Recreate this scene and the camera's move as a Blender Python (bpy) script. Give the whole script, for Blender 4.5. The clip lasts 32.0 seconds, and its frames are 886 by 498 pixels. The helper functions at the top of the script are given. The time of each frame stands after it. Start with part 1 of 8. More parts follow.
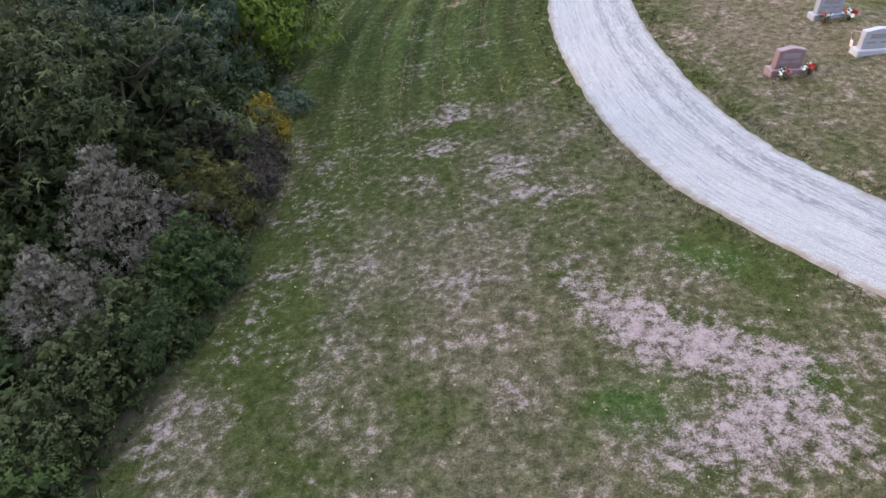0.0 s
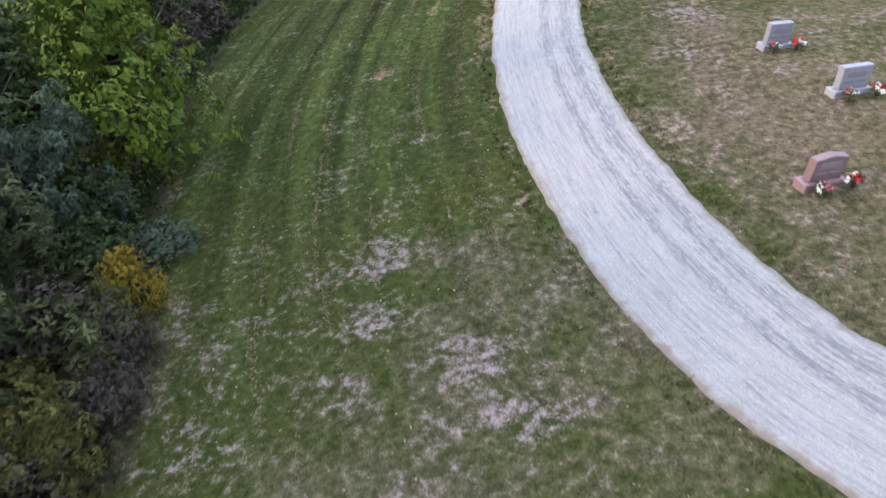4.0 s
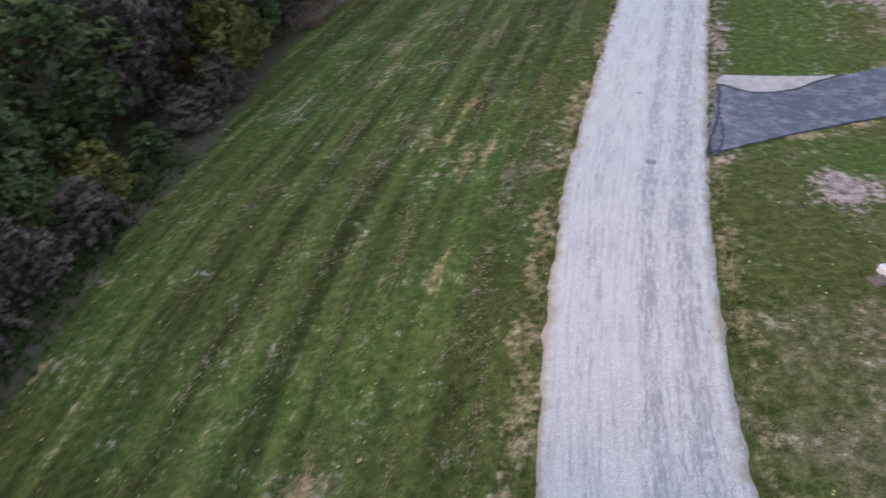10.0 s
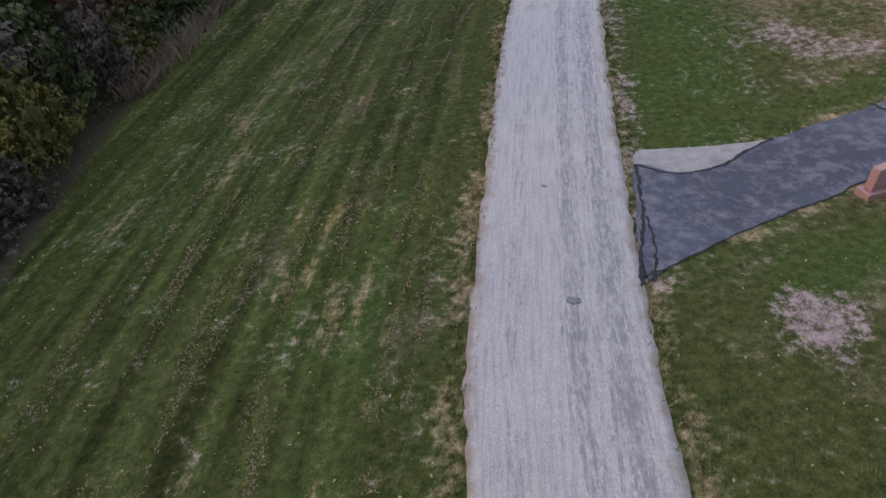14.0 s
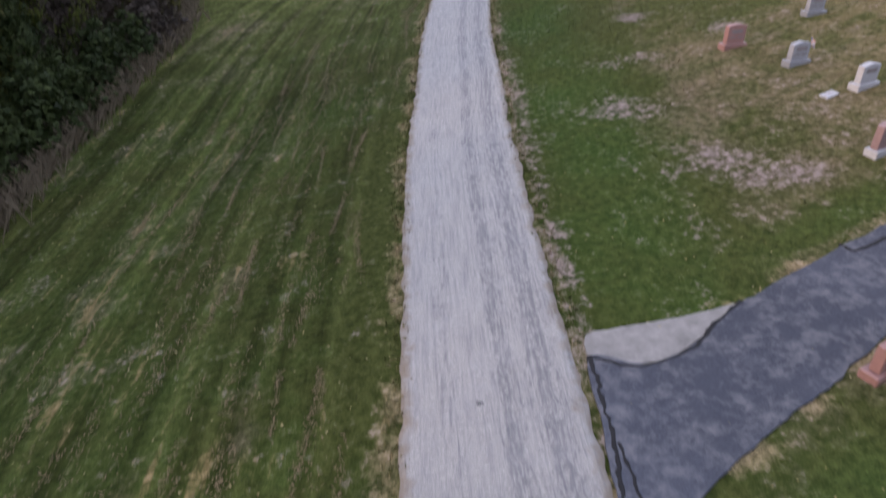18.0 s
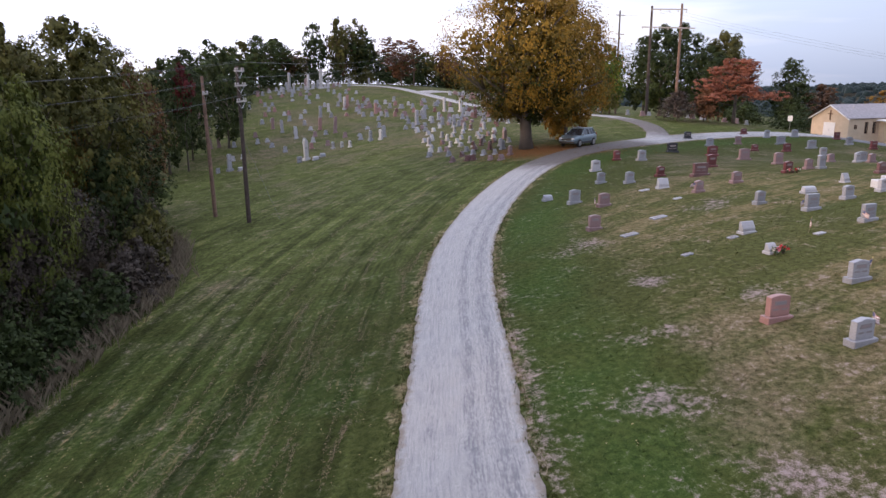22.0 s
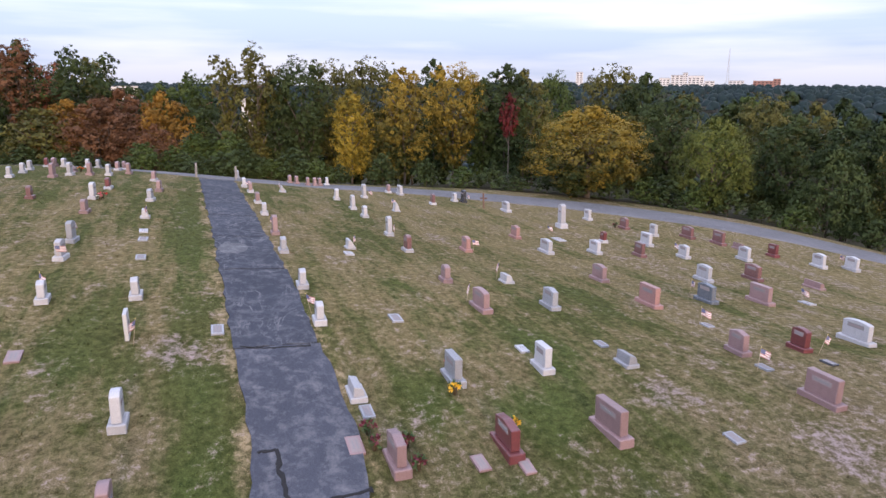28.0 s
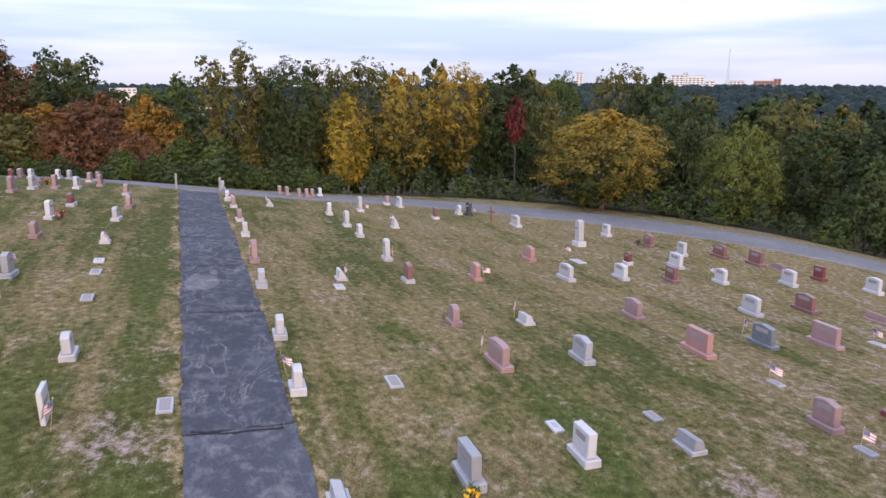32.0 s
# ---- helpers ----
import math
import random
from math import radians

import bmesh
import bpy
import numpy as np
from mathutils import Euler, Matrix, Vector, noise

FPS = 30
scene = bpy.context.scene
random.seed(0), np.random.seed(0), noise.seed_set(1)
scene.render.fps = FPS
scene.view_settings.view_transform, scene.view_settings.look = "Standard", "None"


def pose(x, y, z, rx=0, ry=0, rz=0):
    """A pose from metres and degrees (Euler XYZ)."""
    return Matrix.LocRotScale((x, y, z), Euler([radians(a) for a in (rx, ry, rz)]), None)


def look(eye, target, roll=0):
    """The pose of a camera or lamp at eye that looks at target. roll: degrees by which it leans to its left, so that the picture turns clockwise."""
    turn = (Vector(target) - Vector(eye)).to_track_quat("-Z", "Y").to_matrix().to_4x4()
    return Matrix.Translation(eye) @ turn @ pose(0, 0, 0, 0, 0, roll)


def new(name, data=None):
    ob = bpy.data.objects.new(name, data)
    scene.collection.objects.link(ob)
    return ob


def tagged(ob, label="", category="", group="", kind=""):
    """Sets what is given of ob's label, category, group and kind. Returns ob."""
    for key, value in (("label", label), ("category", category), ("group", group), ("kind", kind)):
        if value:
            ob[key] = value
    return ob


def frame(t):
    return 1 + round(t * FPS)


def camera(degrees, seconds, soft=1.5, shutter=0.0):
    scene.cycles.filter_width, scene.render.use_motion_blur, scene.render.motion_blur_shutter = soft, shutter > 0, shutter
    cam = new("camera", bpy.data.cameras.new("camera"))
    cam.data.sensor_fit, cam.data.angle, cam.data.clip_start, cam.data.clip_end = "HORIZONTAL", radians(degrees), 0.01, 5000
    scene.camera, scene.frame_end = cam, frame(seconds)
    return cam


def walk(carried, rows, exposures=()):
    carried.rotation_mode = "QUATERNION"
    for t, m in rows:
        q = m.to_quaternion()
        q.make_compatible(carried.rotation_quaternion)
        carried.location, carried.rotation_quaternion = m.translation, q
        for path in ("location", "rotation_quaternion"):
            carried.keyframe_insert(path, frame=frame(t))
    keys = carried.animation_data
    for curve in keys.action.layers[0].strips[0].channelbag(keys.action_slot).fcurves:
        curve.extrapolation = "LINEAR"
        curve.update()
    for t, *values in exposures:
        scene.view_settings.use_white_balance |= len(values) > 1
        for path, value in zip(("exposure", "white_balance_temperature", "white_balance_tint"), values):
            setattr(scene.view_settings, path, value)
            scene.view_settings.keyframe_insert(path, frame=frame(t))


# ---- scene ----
cam = camera(65.2, 32.0, shutter=0.5)
METRES, EYE, TILT, LEAN, TURN = 45.0, 8.5, -38.5, -0.3, 0.0
ROWS = [
    (0.0, 0.0, 0.0, 0.0, 0.0, 0.0, -0.0),
    (0.5, 0.0002, 0.0044, 0.0033, -0.03, -0.05, 0.0),
    (1.0, 0.0006, 0.0123, 0.0094, -0.03, -0.09, -0.0),
    (1.5, 0.0023, 0.0238, 0.0178, 0.15, -0.01, 0.04),
    (2.0, 0.0008, 0.0387, 0.0291, 4.99, -0.21, -4.0),
    (2.5, 0.0052, 0.0552, 0.0426, 9.02, -0.56, -6.72),
    (3.0, 0.0071, 0.0736, 0.0573, 1.1, 0.01, -0.35),
    (3.5, 0.0062, 0.0936, 0.073, -4.5, -0.17, 3.99),
    (5.5, 0.0181, 0.1842, 0.1453, -4.51, -0.23, 4.3),
    (6.0, 0.0225, 0.2091, 0.1649, -4.52, -0.24, 4.32),
    (6.5, 0.0274, 0.2337, 0.1849, -4.51, -0.28, 4.35),
    (7.0, 0.0323, 0.2579, 0.2034, -4.57, -0.17, 4.35),
    (7.5, 0.0378, 0.2801, 0.2213, -4.58, -0.15, 4.37),
    (8.0, 0.0428, 0.3008, 0.2375, -4.59, -0.1, 4.36),
    (8.5, 0.0455, 0.3195, 0.2525, 0.16, 0.13, 0.46),
    (9.0, 0.0509, 0.3372, 0.2661, 6.49, -0.01, -4.45),
    (9.5, 0.0561, 0.3536, 0.2787, 4.91, 0.19, -3.06),
    (10.0, 0.0574, 0.3678, 0.2905, -0.73, 0.3, 1.24),
    (10.5, 0.0614, 0.381, 0.3012, -6.52, -0.0, 5.83),
    (11.0, 0.0621, 0.3942, 0.3118, -12.06, -0.78, 9.87),
    (11.5, 0.0662, 0.4059, 0.3212, -15.44, -1.41, 12.58),
    (12.0, 0.0672, 0.4181, 0.3315, -22.17, -3.22, 17.09),
    (12.5, 0.0699, 0.4296, 0.3402, -22.25, -3.22, 17.1),
    (13.0, 0.072, 0.4407, 0.3487, -14.63, -1.38, 11.72),
    (13.5, 0.0769, 0.4506, 0.356, -8.82, -0.42, 7.56),
    (15.5, 0.09, 0.4887, 0.3855, -8.63, -0.34, 7.48),
    (16.0, 0.0946, 0.4981, 0.3927, -12.34, -0.87, 10.43),
    (16.5, 0.0968, 0.5083, 0.4006, -15.78, -1.55, 12.84),
    (17.0, 0.1005, 0.518, 0.4081, -15.78, -1.57, 12.85),
    (17.5, 0.1043, 0.5274, 0.4156, -15.79, -1.54, 12.85),
    (18.0, 0.1086, 0.5367, 0.4243, -15.74, 4.49, 12.93),
    (18.5, 0.112, 0.5461, 0.4296, -15.77, 8.43, 12.88),
    (19.0, 0.1165, 0.555, 0.4368, -15.71, 8.48, 12.9),
    (19.5, 0.1212, 0.564, 0.4448, -15.72, 11.14, 12.93),
    (20.0, 0.1256, 0.5725, 0.4517, -15.69, 16.65, 12.94),
    (20.5, 0.1299, 0.5815, 0.4582, -15.66, 22.36, 12.97),
    (21.0, 0.134, 0.5903, 0.4642, -15.65, 23.59, 12.96),
    (21.5, 0.1382, 0.5984, 0.4709, -15.62, 23.61, 12.99),
    (22.0, 0.1427, 0.6066, 0.4772, -15.62, 23.62, 12.95),
    (22.5, 0.1473, 0.6145, 0.4835, -15.61, 23.64, 12.93),
    (23.0, 0.1534, 0.6222, 0.489, -16.37, 23.51, 13.5),
    (23.5, 0.1584, 0.6291, 0.4943, -25.87, 20.78, 19.89),
    (24.0, 0.1628, 0.6366, 0.4996, -37.17, 16.35, 26.2),
    (24.5, 0.1674, 0.6435, 0.5049, -49.63, 10.26, 31.54),
    (25.0, 0.1723, 0.6495, 0.5099, -63.35, 2.57, 35.53),
    (25.5, 0.1779, 0.6555, 0.5142, -78.19, -6.35, 37.76),
    (26.0, 0.1842, 0.6607, 0.5179, -93.53, -15.85, 38.12),
    (26.5, 0.1906, 0.6664, 0.5223, -103.76, -22.15, 37.2),
    (28.5, 0.2254, 0.6747, 0.5296, -103.96, -22.3, 37.27),
    (29.0, 0.2353, 0.6744, 0.5298, -103.96, -22.29, 37.3),
    (29.5, 0.2458, 0.6734, 0.5293, -103.96, -22.29, 37.31),
    (30.0, 0.2561, 0.6721, 0.5285, -103.97, -22.29, 37.33),
    (30.5, 0.268, 0.6705, 0.5275, -103.99, -22.28, 37.35),
    (31.0, 0.2802, 0.6685, 0.5261, -104.0, -22.28, 37.36),
    (31.5, 0.2924, 0.6663, 0.5244, -104.01, -22.28, 37.37),
    (32.0, 0.3072, 0.6634, 0.5224, -104.03, -22.28, 37.41),
]
EXPOSURES = [(0.0, 1.14, 6600, 11.5), (2.0, 1.14, 6600, 11), (3.5, 1.2, 6600, 10.5), (6.0, 0.76, 6650, 11.5), (8.0, 0.7, 6700, 12.5), (9.0, 0.82, 6700, 12.5), (10.0, 0.9, 6700, 12.5), (12.0, 0.32, 6850, 15), (13.0, 0.28, 6850, 15), (17.0, 0.46, 6950, 16), (19.0, 0.55, 7050, 16.5), (20.0, 0.7, 7100, 17.5), (21.5, 0.56, 7000, 17), (23.0, 0.54, 6950, 16.5), (25.0, 0.55, 6750, 15.5), (26.5, 0.78, 6650, 15.5), (32.0, 0.79, 6650, 15.5)]
walk(cam, [(t, pose(0, 0, EYE, TILT, LEAN, TURN) @ pose(METRES * x, METRES * y, METRES * z, 90 + pitch, roll, yaw)) for t, x, y, z, yaw, pitch, roll in ROWS], EXPOSURES)

# ---- evening sky, thin cloud, a low veiled sun ----
SUN_AZ, SUN_EL = radians(-94), radians(11)      # from the +y axis towards -x, height
world = bpy.data.worlds.new("evening_sky")
scene.world = world
world.use_nodes = True
wn, wl = world.node_tree.nodes, world.node_tree.links
wn.clear()
w_out = wn.new("ShaderNodeOutputWorld")
w_bg = wn.new("ShaderNodeBackground")
w_sky = wn.new("ShaderNodeTexSky")
w_sky.sky_type, w_sky.sun_disc = "NISHITA", False
w_sky.sun_elevation, w_sky.sun_rotation = SUN_EL, SUN_AZ
w_sky.air_density, w_sky.dust_density, w_sky.ozone_density = 1.0, 2.5, 1.5
w_co = wn.new("ShaderNodeTexCoord")
w_map = wn.new("ShaderNodeMapping")
w_map.inputs["Scale"].default_value = (1.2, 1.2, 13.0)
w_map.inputs["Location"].default_value = (0.3, 0.1, 0.4)
w_cl = wn.new("ShaderNodeTexNoise")
w_cl.inputs["Scale"].default_value, w_cl.inputs["Detail"].default_value, w_cl.inputs["Roughness"].default_value = 1.15, 7.0, 0.5
w_ramp = wn.new("ShaderNodeValToRGB")
w_ramp.color_ramp.elements[0].position, w_ramp.color_ramp.elements[1].position = 0.43, 0.60
w_ramp.color_ramp.elements[0].color = (0.0, 0.0, 0.0, 1)
w_ramp.color_ramp.elements[1].color = (1.0, 1.0, 1.0, 1)
w_cloudcol = wn.new("ShaderNodeMix")
w_cloudcol.data_type = "RGBA"
w_cloudcol.inputs["A"].default_value = (10.6, 13.2, 18.8, 1)      # blue-grey cloud
w_cloudcol.inputs["B"].default_value = (17.6, 18.6, 22.4, 1)   # bright veil
w_sep = wn.new("ShaderNodeSeparateXYZ")
w_grad = wn.new("ShaderNodeValToRGB")          # an overcast sky brightens towards the zenith
for _e, (_p, _v) in zip([w_grad.color_ramp.elements[0], w_grad.color_ramp.elements[1], w_grad.color_ramp.elements.new(0.5), w_grad.color_ramp.elements.new(0.5)],
                        ((0.0, 0.36), (1.0, 1.0), (0.06, 0.46), (0.25, 0.64))):
    _e.position, _e.color = _p, (_v, _v, _v, 1)
w_lit = wn.new("ShaderNodeMix")
w_lit.data_type, w_lit.blend_type = "RGBA", "MULTIPLY"
w_lit.inputs["Factor"].default_value = 1.0
w_mix = wn.new("ShaderNodeMix")
w_mix.data_type = "RGBA"
w_mix.inputs["Factor"].default_value = 0.78
w_bg.inputs["Strength"].default_value = 0.088
wl.new(w_co.outputs["Generated"], w_map.inputs["Vector"])
wl.new(w_map.outputs["Vector"], w_cl.inputs["Vector"])
wl.new(w_cl.outputs["Fac"], w_ramp.inputs["Fac"])
wl.new(w_ramp.outputs["Color"], w_cloudcol.inputs["Factor"])
wl.new(w_sky.outputs["Color"], w_mix.inputs["A"])
wl.new(w_co.outputs["Generated"], w_sep.inputs["Vector"])
wl.new(w_sep.outputs["Z"], w_grad.inputs["Fac"])
wl.new(w_cloudcol.outputs["Result"], w_lit.inputs["A"])
wl.new(w_grad.outputs["Color"], w_lit.inputs["B"])
# the veil glows round the side where the sun goes down
w_west = wn.new("ShaderNodeVectorMath")
w_west.operation = "DOT_PRODUCT"
w_west.inputs[1].default_value = (math.sin(radians(-35)), math.cos(radians(-35)), 0.0)
w_glow = wn.new("ShaderNodeMapRange")
w_glow.inputs["From Min"].default_value, w_glow.inputs["From Max"].default_value = 0.0, 1.0
w_glow.inputs["To Min"].default_value, w_glow.inputs["To Max"].default_value = 1.0, 1.9
w_bright = wn.new("ShaderNodeVectorMath")
w_bright.operation = "SCALE"
wl.new(w_co.outputs["Generated"], w_west.inputs[0])
wl.new(w_west.outputs["Value"], w_glow.inputs["Value"])
wl.new(w_lit.outputs["Result"], w_bright.inputs[0])
wl.new(w_glow.outputs["Result"], w_bright.inputs["Scale"])
wl.new(w_bright.outputs["Vector"], w_mix.inputs["B"])
wl.new(w_mix.outputs["Result"], w_bg.inputs["Color"])
wl.new(w_bg.outputs["Background"], w_out.inputs["Surface"])
sun_data = bpy.data.lights.new("low_sun", "SUN")
sun_data.energy, sun_data.angle, sun_data.color = 1.9, radians(10), (1.0, 0.75, 0.53)
sun = new("low_sun", sun_data)
sun.matrix_world = look((0, 0, 0), (math.sin(-SUN_AZ) * math.cos(SUN_EL), -math.cos(SUN_AZ) * math.cos(SUN_EL), -math.sin(SUN_EL)))

# ---- materials ----
def material(name):
    m = bpy.data.materials.new(name)
    m.use_nodes = True
    return m, m.node_tree.nodes, m.node_tree.links, m.node_tree.nodes["Principled BSDF"]


def nz(n, l, scale, detail=4.0, rough=0.55, vec=None, distort=0.0):
    """A noise texture's value."""
    t = n.new("ShaderNodeTexNoise")
    t.inputs["Scale"].default_value, t.inputs["Detail"].default_value = scale, detail
    t.inputs["Roughness"].default_value, t.inputs["Distortion"].default_value = rough, distort
    if vec is not None:
        l.new(vec, t.inputs["Vector"])
    return t.outputs["Fac"]


def ramp(n, l, fac, lo, hi):
    """fac stretched from lo..hi to 0..1."""
    r = n.new("ShaderNodeMapRange")
    r.inputs["From Min"].default_value, r.inputs["From Max"].default_value = lo, hi
    l.new(fac, r.inputs["Value"])
    return r.outputs["Result"]


def mixc(n, l, fac, a, b, blend="MIX"):
    m = n.new("ShaderNodeMix")
    m.data_type, m.blend_type = "RGBA", blend
    for key, v in (("Factor", fac), ("A", a), ("B", b)):
        if isinstance(v, (int, float)):
            m.inputs[key].default_value = v
        elif isinstance(v, tuple):
            m.inputs[key].default_value = (*v[:3], 1)
        else:
            l.new(v, m.inputs[key])
    return m.outputs["Result"]


def op(n, l, kind, a, b=None):
    m = n.new("ShaderNodeMath")
    m.operation = kind
    for i, v in enumerate((a, b)):
        if isinstance(v, (int, float)):
            m.inputs[i].default_value = v
        elif v is not None:
            l.new(v, m.inputs[i])
    return m.outputs[0]


def attr(n, name):
    a = n.new("ShaderNodeAttribute")
    a.attribute_name = name
    return a.outputs["Fac"]


def bump(n, l, bsdf, height, strength, dist=0.02):
    b = n.new("ShaderNodeBump")
    b.inputs["Strength"].default_value, b.inputs["Distance"].default_value = strength, dist
    l.new(height, b.inputs["Height"])
    l.new(b.outputs["Normal"], bsdf.inputs["Normal"])


def world_pos(n):
    return n.new("ShaderNodeNewGeometry").outputs["Position"]


def plain(name, col, rough=0.6, metal=0.0, vary=0.15, scale=6.0, bumpy=0.15):
    """A surface of one colour with two scales of blotches and fine relief, in object space."""
    m, n, l, b = material(name)
    co = n.new("ShaderNodeTexCoord").outputs["Object"]
    dark = tuple(c * (1 - vary * 1.6) for c in col)
    light = tuple(min(1, c * (1 + vary)) for c in col)
    c1 = mixc(n, l, ramp(n, l, nz(n, l, scale, 5, 0.6, co), 0.3, 0.7), dark, light)
    c2 = mixc(n, l, ramp(n, l, nz(n, l, scale * 14, 3, 0.6, co), 0.35, 0.7), c1, mixc(n, l, 0.5, c1, tuple(c * 0.7 for c in col)))
    l.new(c2, b.inputs["Base Color"])
    b.inputs["Roughness"].default_value, b.inputs["Metallic"].default_value = rough, metal
    bump(n, l, b, nz(n, l, scale * 20, 3, 0.6, co), bumpy, 0.01)
    return m


def granite(name, col, fleck, rough=0.45):
    """Speckled stone, a little streaked by weather."""
    m, n, l, b = material(name)
    co = n.new("ShaderNodeTexCoord").outputs["Object"]
    base = mixc(n, l, ramp(n, l, nz(n, l, 3.0, 5, 0.6, co), 0.3, 0.7), tuple(c * 0.82 for c in col), col)
    spk = ramp(n, l, nz(n, l, 170, 2, 0.7, co), 0.5, 0.62)
    c = mixc(n, l, spk, base, fleck)
    mp = n.new("ShaderNodeMapping")
    mp.inputs["Scale"].default_value = (9, 9, 0.8)
    l.new(co, mp.inputs["Vector"])
    streak = ramp(n, l, nz(n, l, 1.6, 4, 0.6, mp.outputs["Vector"]), 0.52, 0.75)
    c = mixc(n, l, op(n, l, "MULTIPLY", streak, 0.35), c, tuple(x * 0.55 for x in col))
    rnd = n.new("ShaderNodeObjectInfo").outputs["Random"]
    hsv = n.new("ShaderNodeHueSaturation")
    l.new(c, hsv.inputs["Color"])
    l.new(op(n, l, "ADD", op(n, l, "MULTIPLY", rnd, 0.3), 0.85), hsv.inputs["Value"])
    l.new(hsv.outputs["Color"], b.inputs["Base Color"])
    b.inputs["Roughness"].default_value = rough
    bump(n, l, b, nz(n, l, 60, 4, 0.6, co), 0.12, 0.01)
    return m


GREY_GRANITE = granite("grey_granite", (0.27, 0.275, 0.30), (0.15, 0.15, 0.17))
WHITE_GRANITE = granite("pale_grey_granite", (0.37, 0.365, 0.385), (0.25, 0.25, 0.27))
WHITE_MARBLE = granite("white_marble", (0.48, 0.47, 0.47), (0.37, 0.36, 0.36), 0.5)
PINK_GRANITE = granite("pink_granite", (0.235, 0.152, 0.154), (0.145, 0.092, 0.095))
SALMON_GRANITE = granite("salmon_granite", (0.285, 0.155, 0.142), (0.17, 0.095, 0.088))
RED_GRANITE = granite("red_granite", (0.145, 0.042, 0.045), (0.07, 0.025, 0.027), 0.3)
BROWN_GRANITE = granite("mahogany_granite", (0.17, 0.085, 0.085), (0.08, 0.045, 0.045), 0.3)
BLACK_GRANITE = granite("black_granite", (0.035, 0.036, 0.042), (0.08, 0.08, 0.09), 0.2)
BLUE_GRANITE = granite("slate_blue_granite", (0.095, 0.108, 0.132), (0.16, 0.17, 0.19), 0.25)
GRANITE_NAMES = {BLUE_GRANITE: "slate blue", GREY_GRANITE: "grey", WHITE_GRANITE: "pale grey", WHITE_MARBLE: "white marble", PINK_GRANITE: "dusty pink", SALMON_GRANITE: "salmon pink",
                 RED_GRANITE: "polished deep red", BROWN_GRANITE: "dark mahogany", BLACK_GRANITE: "polished black"}
PANEL_PALE = plain("frosted_panel", (0.235, 0.19, 0.19), 0.8, vary=0.05, scale=20)
LETTER_DARK = plain("cut_lettering", (0.20, 0.185, 0.19), 0.8, vary=0.05, scale=20)


def lawn_colour(n, l):
    """Grass by place: green, straw, mown swaths, bare soil; the masks come from the mesh."""
    p = world_pos(n)

    def wob(v, k):
        return op(n, l, "MULTIPLY", op(n, l, "SUBTRACT", v, 0.5), k)

    def total(*vs):
        t = vs[0]
        for v in vs[1:]:
            t = op(n, l, "ADD", t, v)
        return t

    def times(*vs):
        t = vs[0]
        for v in vs[1:]:
            t = op(n, l, "MULTIPLY", t, v)
        return t

    def turf(lo, hi):
        """Two tones of one growth, mixed tuft by tuft and blade by blade."""
        return mixc(n, l, ramp(n, l, total(times(fine, 0.5), times(grain, 0.5)), 0.42, 0.58), lo, hi)

    big = nz(n, l, 0.16, 4, 0.55, p)
    mid = nz(n, l, 0.75, 5, 0.6, p, 0.5)
    fine = nz(n, l, 5.0, 5, 0.68, p)
    grain = nz(n, l, 30.0, 4, 0.75, p)
    # coordinates along the mower's rounds beside the lane, and along the rows of graves
    cm = n.new("ShaderNodeCombineXYZ")
    l.new(attr(n, "off"), cm.inputs["X"])
    l.new(op(n, l, "MULTIPLY", attr(n, "run"), 0.022), cm.inputs["Y"])
    cm2 = n.new("ShaderNodeCombineXYZ")
    l.new(attr(n, "off"), cm2.inputs["X"])
    l.new(op(n, l, "MULTIPLY", attr(n, "run"), 0.11), cm2.inputs["Y"])
    sweep = nz(n, l, 1.5, 3, 0.6, cm.outputs["Vector"])
    rake = nz(n, l, 3.4, 5, 0.68, cm2.outputs["Vector"])
    rows = n.new("ShaderNodeMapping")
    rows.inputs["Rotation"].default_value = (0, 0, radians(-9.5))
    rows2 = n.new("ShaderNodeMapping")
    rows2.inputs["Scale"].default_value = (0.16, 1.0, 1.0)
    l.new(p, rows.inputs["Vector"])
    l.new(rows.outputs["Vector"], rows2.inputs["Vector"])
    mown = nz(n, l, 0.62, 5, 0.6, rows2.outputs["Vector"])
    combed = nz(n, l, 2.6, 6, 0.7, rows2.outputs["Vector"])
    yard = attr(n, "yard")
    green = turf((0.023, 0.029, 0.008), (0.060, 0.068, 0.020))
    lush = turf((0.020, 0.037, 0.009), (0.049, 0.078, 0.018))
    lushness = total(attr(n, "lush"), wob(big, 2.0), wob(mid, 1.4), times(yard, total(wob(mown, -1.8), wob(combed, -1.0))))
    green = mixc(n, l, ramp(n, l, lushness, 0.0, 0.85), green, lush)
    green = mixc(n, l, times(yard, 0.65), green, turf((0.040, 0.042, 0.014), (0.100, 0.098, 0.034)))
    # lighter turf colour on the upper slope, painted in place of brighter skylight there
    green = mixc(n, l, times(attr(n, "pale"), ramp(n, l, total(mid, wob(fine, 0.6), wob(mown, 0.8)), 0.25, 0.7)), green, turf((0.056, 0.068, 0.019), (0.122, 0.138, 0.042)))
    straw = turf((0.125, 0.092, 0.052), (0.32, 0.240, 0.142))
    brown = turf((0.058, 0.046, 0.030), (0.160, 0.122, 0.084))
    hay = turf((0.108, 0.083, 0.032), (0.252, 0.192, 0.078))
    soil = turf((0.118, 0.088, 0.080), (0.268, 0.208, 0.194))
    # thin or scorched grass, in strips along the graves
    dry = total(times(attr(n, "dry"), 0.8), wob(mid, 1.6), wob(fine, 0.8), wob(big, 2.0), times(yard, total(wob(mown, 2.6), wob(combed, 2.2))), times(attr(n, "lush"), -0.7))
